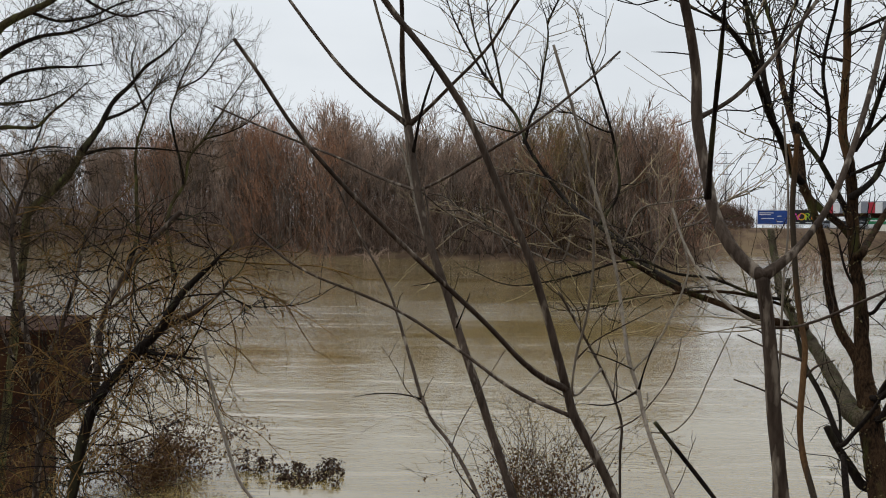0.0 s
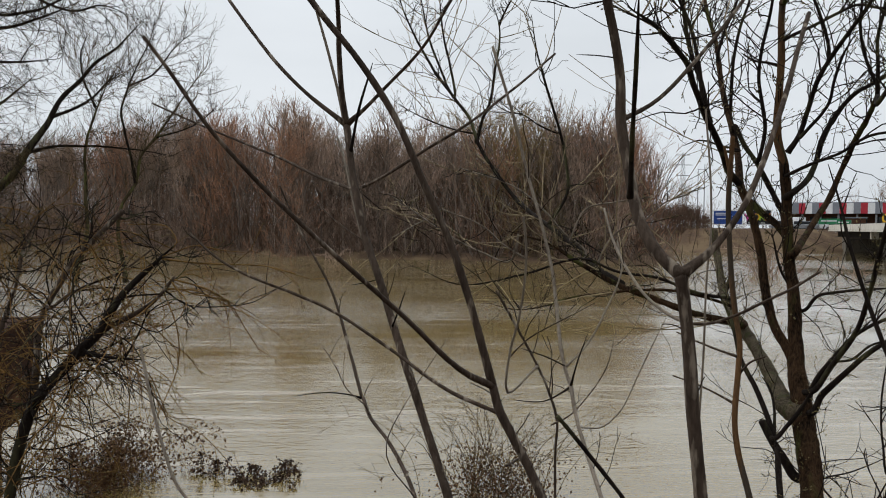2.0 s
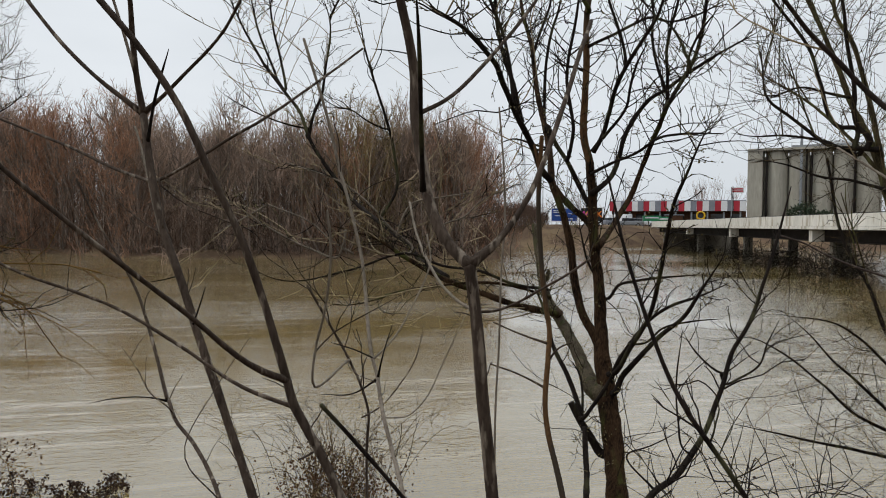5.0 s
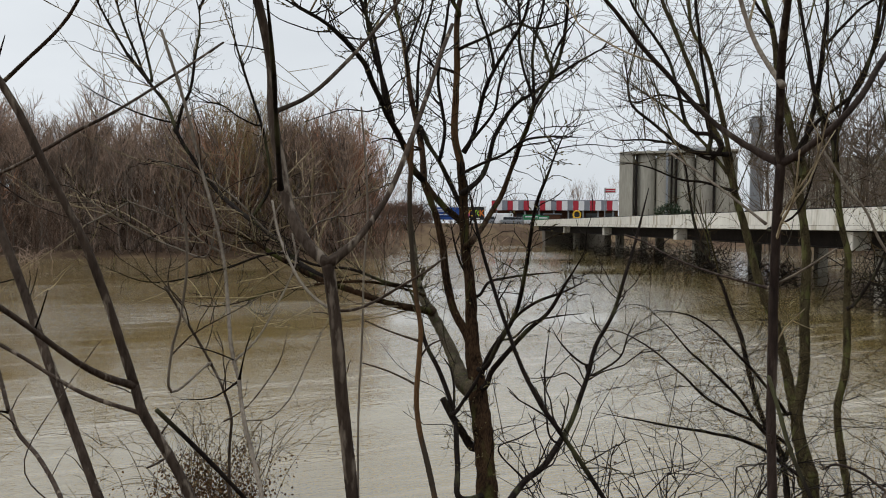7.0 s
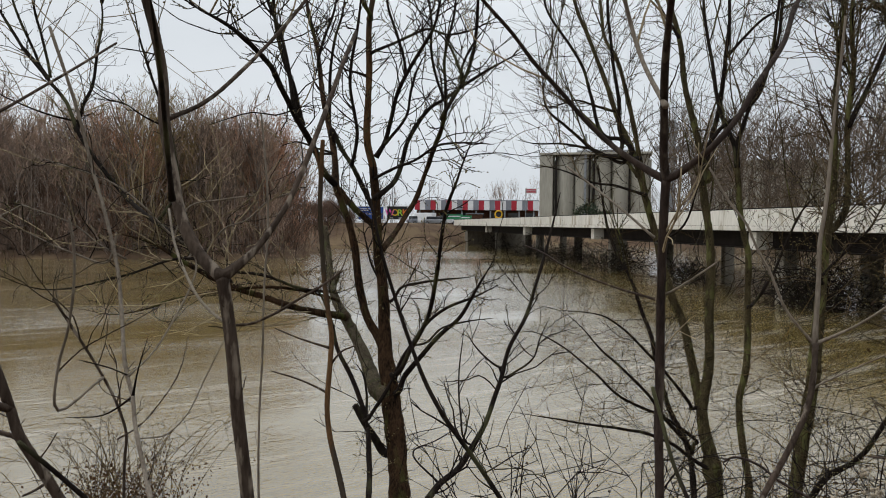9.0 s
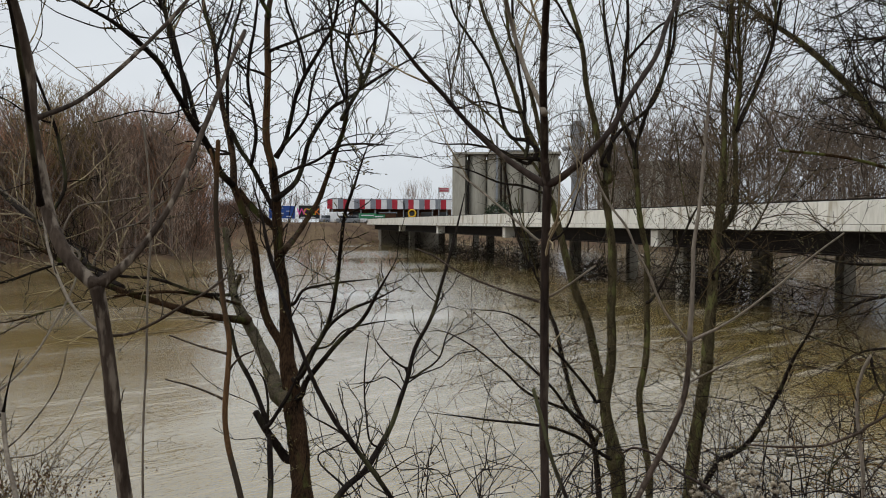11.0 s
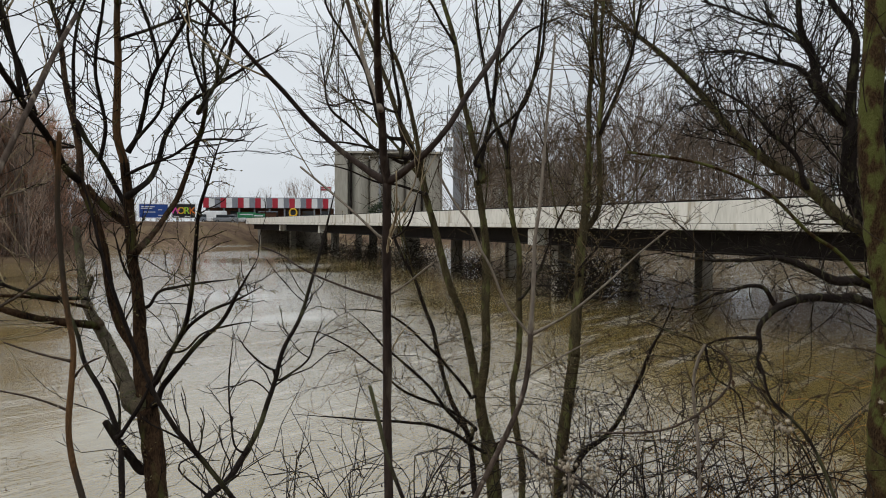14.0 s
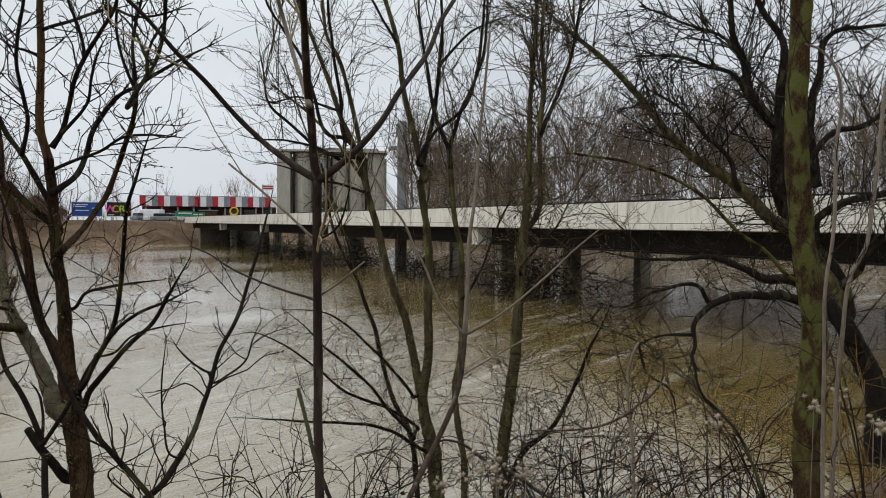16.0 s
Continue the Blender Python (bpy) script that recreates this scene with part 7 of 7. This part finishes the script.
for k, (x, y, z) in enumerate(((1.118, 0.362, 2.930), (1.061, 0.364, 2.923), (1.120, 0.388, 2.915), (1.100, 0.352, 2.924), (1.118, 0.361, 2.902), (1.180, 0.367, 2.902), (1.031, 0.381, 2.918), (1.122, 0.402, 2.928), (1.175, 0.358, 2.895))):
    seed_head(x, y, z, 0.0085, 60 + k)
for k, (x, y, z) in enumerate(((2.79, 0.37, 2.68), (2.95, 0.33, 2.69), (2.91, 0.23, 2.63), (2.86, 0.20, 2.62), (2.76, 0.72, 2.62), (2.69, 0.64, 2.60))):
    seed_head(x, y, z, 0.024, 80 + k)


# ---- the rusty box on its pillar ----
def gauge_box():
    t = tagged(empty("rusty_box", (-4.6, 8.7, 0)), "rust-brown steel box on a masonry pillar in the flood", "box")
    m = pose(-5.40, 8.75, -0.14, 0, 0, 9)
    part("box_body", box((1.75, 1.3, 1.10), m @ pose(0, 0, 1.52), 0.02), RUST, t)
    part("lid", box((1.83, 1.38, 0.05), m @ pose(0, 0, 2.095), 0.01), RUST, t)
    for x in (-0.45, 0.42):
        part("hinge", box((0.10, 0.03, 0.06), m @ pose(x, -0.675, 2.01), 0.005), STEEL_DARK, t)
    part("seam", box((0.04, 0.02, 1.06), m @ pose(0.1, -0.655, 1.52)), STEEL_DARK, t)
    part("pillar", box((1.25, 1.0, 2.8), m @ pose(-0.15, 0.05, -0.44), 0.03), BRICK, t)


gauge_box()


# ---- driftwood caught under the bridge ----
def driftwood(s, across, width, height, seed, sticks):
    rng = np.random.default_rng(seed)
    c = START + AXIS * s + SIDE * across
    tb = Tubes()
    for k in range(sticks):
        a = np.array([c[0] + rng.normal(0, width * 0.3), c[1] + rng.normal(0, width * 0.3), abs(rng.normal(0, height * 0.5))])
        d = unit(rng.normal(0, 1, 3) + (0, 0, 0.25)) * rng.uniform(0.5, 1.9)
        m = a + d * 0.5 + rng.normal(0, 0.12, 3)
        r = rng.uniform(0.008, 0.03)
        tb.tube([a, m, a + d], [r, r * 0.8, r * 0.4], 4)
    tagged(tb.part("driftwood", BARK_DARK, kind="stuff"), "dark tangle of driftwood caught on the bridge pier", "driftwood")


driftwood(16.5, 1.3, 4.4, 2.1, 71, 620)
driftwood(28.0, 1.4, 2.6, 1.2, 75, 220)
driftwood(39.0, 1.3, 4.0, 1.7, 72, 420)
driftwood(50.5, 1.3, 4.0, 1.5, 76, 360)
driftwood(62.0, 1.3, 3.8, 1.5, 73, 300)
driftwood(84.0, 1.5, 3.4, 1.5, 74, 240)


# ---- small things on the far bank ----
def wheel(parent, m):
    w = part("wheel", rod(0.32, 0.22, m @ pose(0, 0, 0, 90), 16), TYRE, parent)
    part("rim", rod(0.19, 0.24, m @ pose(0, 0, 0, 90), 12), STEEL_GREY, w)


def car(name, az, d, turn, paint, label, long=4.3, tall=1.45, van=False):
    p = polar(az, d)
    z = ground_height(p.x, p.y)
    t = tagged(empty(name, (p.x, p.y, z)), label, "car")
    m = pose(p.x, p.y, z, 0, 0, turn)
    part("body", box((long, 1.75, 0.75), m @ pose(0, 0, 0.65), 0.12), paint, t)
    part("cabin", box((long * (0.78 if van else 0.55), 1.6, tall - 0.85), m @ pose(-0.1 * long * (0 if van else 1), 0, 0.95 + (tall - 0.85) / 2), 0.15), paint if van else GLASS_DARK, t)
    for x in (-0.32, 0.32):
        for y in (-0.8, 0.8):
            wheel(t, m @ pose(x * long, y, 0.32))
    for y in (-0.55, 0.55):
        part("headlight", box((0.06, 0.3, 0.14), m @ pose(long / 2, y, 0.75), 0.02), WHITE, t)
    part("windscreen", box((0.05, 1.4, 0.45), m @ pose(long * 0.28, 0, 1.15, 0, -25), 0.01), GLASS_DARK, t)


car("van", 28.7, 140, -60, WHITE, "white delivery van parked before the striped hall", 5.2, 2.1, True)
car("car", 29.5, 138, -40, STEEL_GREY, "silver car parked before the striped hall")
car("car", 30.3, 140, 20, WHITE, "white car parked before the striped hall")
car("car", 28.1, 141, 10, GREY, "grey car parked beside the dark billboard")


def street_lamp(az, d, tall):
    p = polar(az, d)
    z = ground_height(p.x, p.y)
    t = tagged(empty("street_lamp", (p.x, p.y, z)), "tall thin grey street lamp on the far bank", "street lamp", "street lamps")
    part("pole", rod(0.11, tall, pose(p.x, p.y, z + tall / 2), 10, 0.06), STEEL_GREY, t)
    part("arm", box((1.4, 0.08, 0.08), pose(p.x + 0.6, p.y, z + tall)), STEEL_GREY, t)
    part("lamp_head", box((0.6, 0.22, 0.12), pose(p.x + 1.4, p.y, z + tall - 0.02), 0.03), GREY, t)


for az, d, tall in ((22.3, 150, 11.5), (22.75, 152, 12.5), (24.6, 160, 12), (26.1, 150, 9.5), (29.0, 170, 10)):
    street_lamp(az, d, tall)


def pylon(az, d, tall):
    p = polar(az, d)
    t = tagged(empty("power_pylon", (p.x, p.y, 3)), "distant grey steel power pylon with three cross arms", "pylon")
    for sx in (-1, 1):
        for sy in (-1, 1):
            tb = Tubes()
            tb.tube([(p.x + sx * 2.2, p.y + sy * 2.2, 2), (p.x + sx * 0.35, p.y + sy * 0.35, tall)], [0.16, 0.10], 4)
            tb.part("leg", STEEL_GREY, t)
    for k, z in enumerate((0.97, 0.85, 0.72)):
        part("cross_arm", box(((7.0, 10.0, 7.5)[k], 0.35, 0.35), pose(p.x, p.y, tall * z)), STEEL_GREY, t)
    for k in range(9):
        z0, z1 = 3 + k * (tall - 6) / 9, 3 + (k + 1) * (tall - 6) / 9
        w0, w1 = 2.2 - 1.85 * z0 / tall, 2.2 - 1.85 * z1 / tall
        for s in (-1, 1):
            tb = Tubes()
            tb.tube([(p.x - w0 * s, p.y - w0, z0), (p.x + w1 * s, p.y - w1, z1)], [0.09, 0.09], 4)
            tb.part("brace", STEEL_GREY, t)


pylon(21.2, 410, 44)


def signs():
    p = polar(36.6, 142)
    t = tagged(empty("pole_sign", (p.x, p.y, 3)), "red and white sign on a thin steel pole", "sign")
    part("pole", rod(0.09, 7.6, pose(p.x, p.y, 6.6), 8), STEEL_GREY, t)
    part("panel", box((2.3, 0.12, 1.0), pose(p.x + 1.2, p.y, 9.9, 0, 0, -37), 0.02), WHITE, t)
    for z in (10.1, 9.7):
        part("text_bar", box((1.9, 0.02, 0.25), pose(p.x + 1.2 - 0.055, p.y - 0.075, z, 0, 0, -37)), RED, t)
    p = polar(34.5, 127)
    t = tagged(empty("road_sign", (p.x, p.y, 3)), "yellow road sign on two short posts", "sign")
    for x in (-0.55, 0.55):
        part("post", box((0.14, 0.1, 2.2), pose(p.x + x * 0.8, p.y - x * 0.6, 4.2)), YELLOW, t)
    ring = Tubes()
    ring.tube([(p.x + 0.62 * math.cos(a) * 0.8, p.y - 0.62 * math.cos(a) * 0.6, 5.05 + 0.62 * math.sin(a)) for a in np.linspace(0, 2 * math.pi, 25)], [0.13] * 25, 6)
    ring.part("ring", YELLOW, t)
    for k, (az, w, z) in enumerate(((31.0, 3.2, 4.6), (31.9, 2.2, 4.4))):
        p = polar(az, 133)
        t = tagged(empty("banner", (p.x, p.y, 3)), "green advertising banner on short posts", "banner")
        part("cloth", box((w, 0.06, 0.95), pose(p.x, p.y, z, 0, 0, -31), 0.01), GREEN, t)
        part("text_bar", box((w * 0.7, 0.02, 0.2), pose(p.x - 0.03, p.y - 0.05, z + 0.1, 0, 0, -31)), WHITE, t)
        for s in (-0.48, 0.48):
            part("post", box((0.08, 0.08, 2.0), pose(p.x + s * w * 0.86, p.y - s * w * 0.5, z - 0.6)), STEEL_GREY, t)
    p = polar(32.6, 138)
    t = tagged(empty("shed", (p.x, p.y, 3)), "small brown wooden shed on the far bank", "shed")
    part("wall", box((3.0, 2.4, 2.0), pose(p.x, p.y, 4.2, 0, 0, -32), 0.03), BRICK, t)
    part("roof", box((3.4, 2.8, 0.15), pose(p.x, p.y, 5.27, 0, 0, -32), 0.03), GREY, t)


signs()


# ---- dark evergreen before the silo ----
def evergreen(az, d, width, height, seed):
    rng = np.random.default_rng(seed)
    p = polar(az, d)
    t = tagged(empty("evergreen_bush", (p.x, p.y, 3.2)), "dark green evergreen bush before the silo", "bush")
    tb, fl = Tubes(), Tubes()
    tb.tube([(p.x, p.y, 2.8), (p.x, p.y, 3.2 + height * 0.7)], [0.15, 0.05], 6)
    tb.part("trunk", WOOD_DARK, t)
    for k in range(1500):
        v = unit(rng.normal(0, 1, 3)) * rng.uniform(0.3, 1.0) ** 0.5
        v = v * (1 + 0.25 * noise.noise(tuple(v * 2.0)))
        leaf(fl, np.array([p.x + v[0] * width / 2, p.y + v[1] * width / 2, 3.2 + height * (0.5 + 0.5 * v[2])]), 0.45, rng)
    fl.part("foliage", EVERGREEN, t, kind="stuff")


evergreen(41.3, 160, 6.0, 5.0, 81)
evergreen(42.5, 165, 4.5, 3.5, 82)
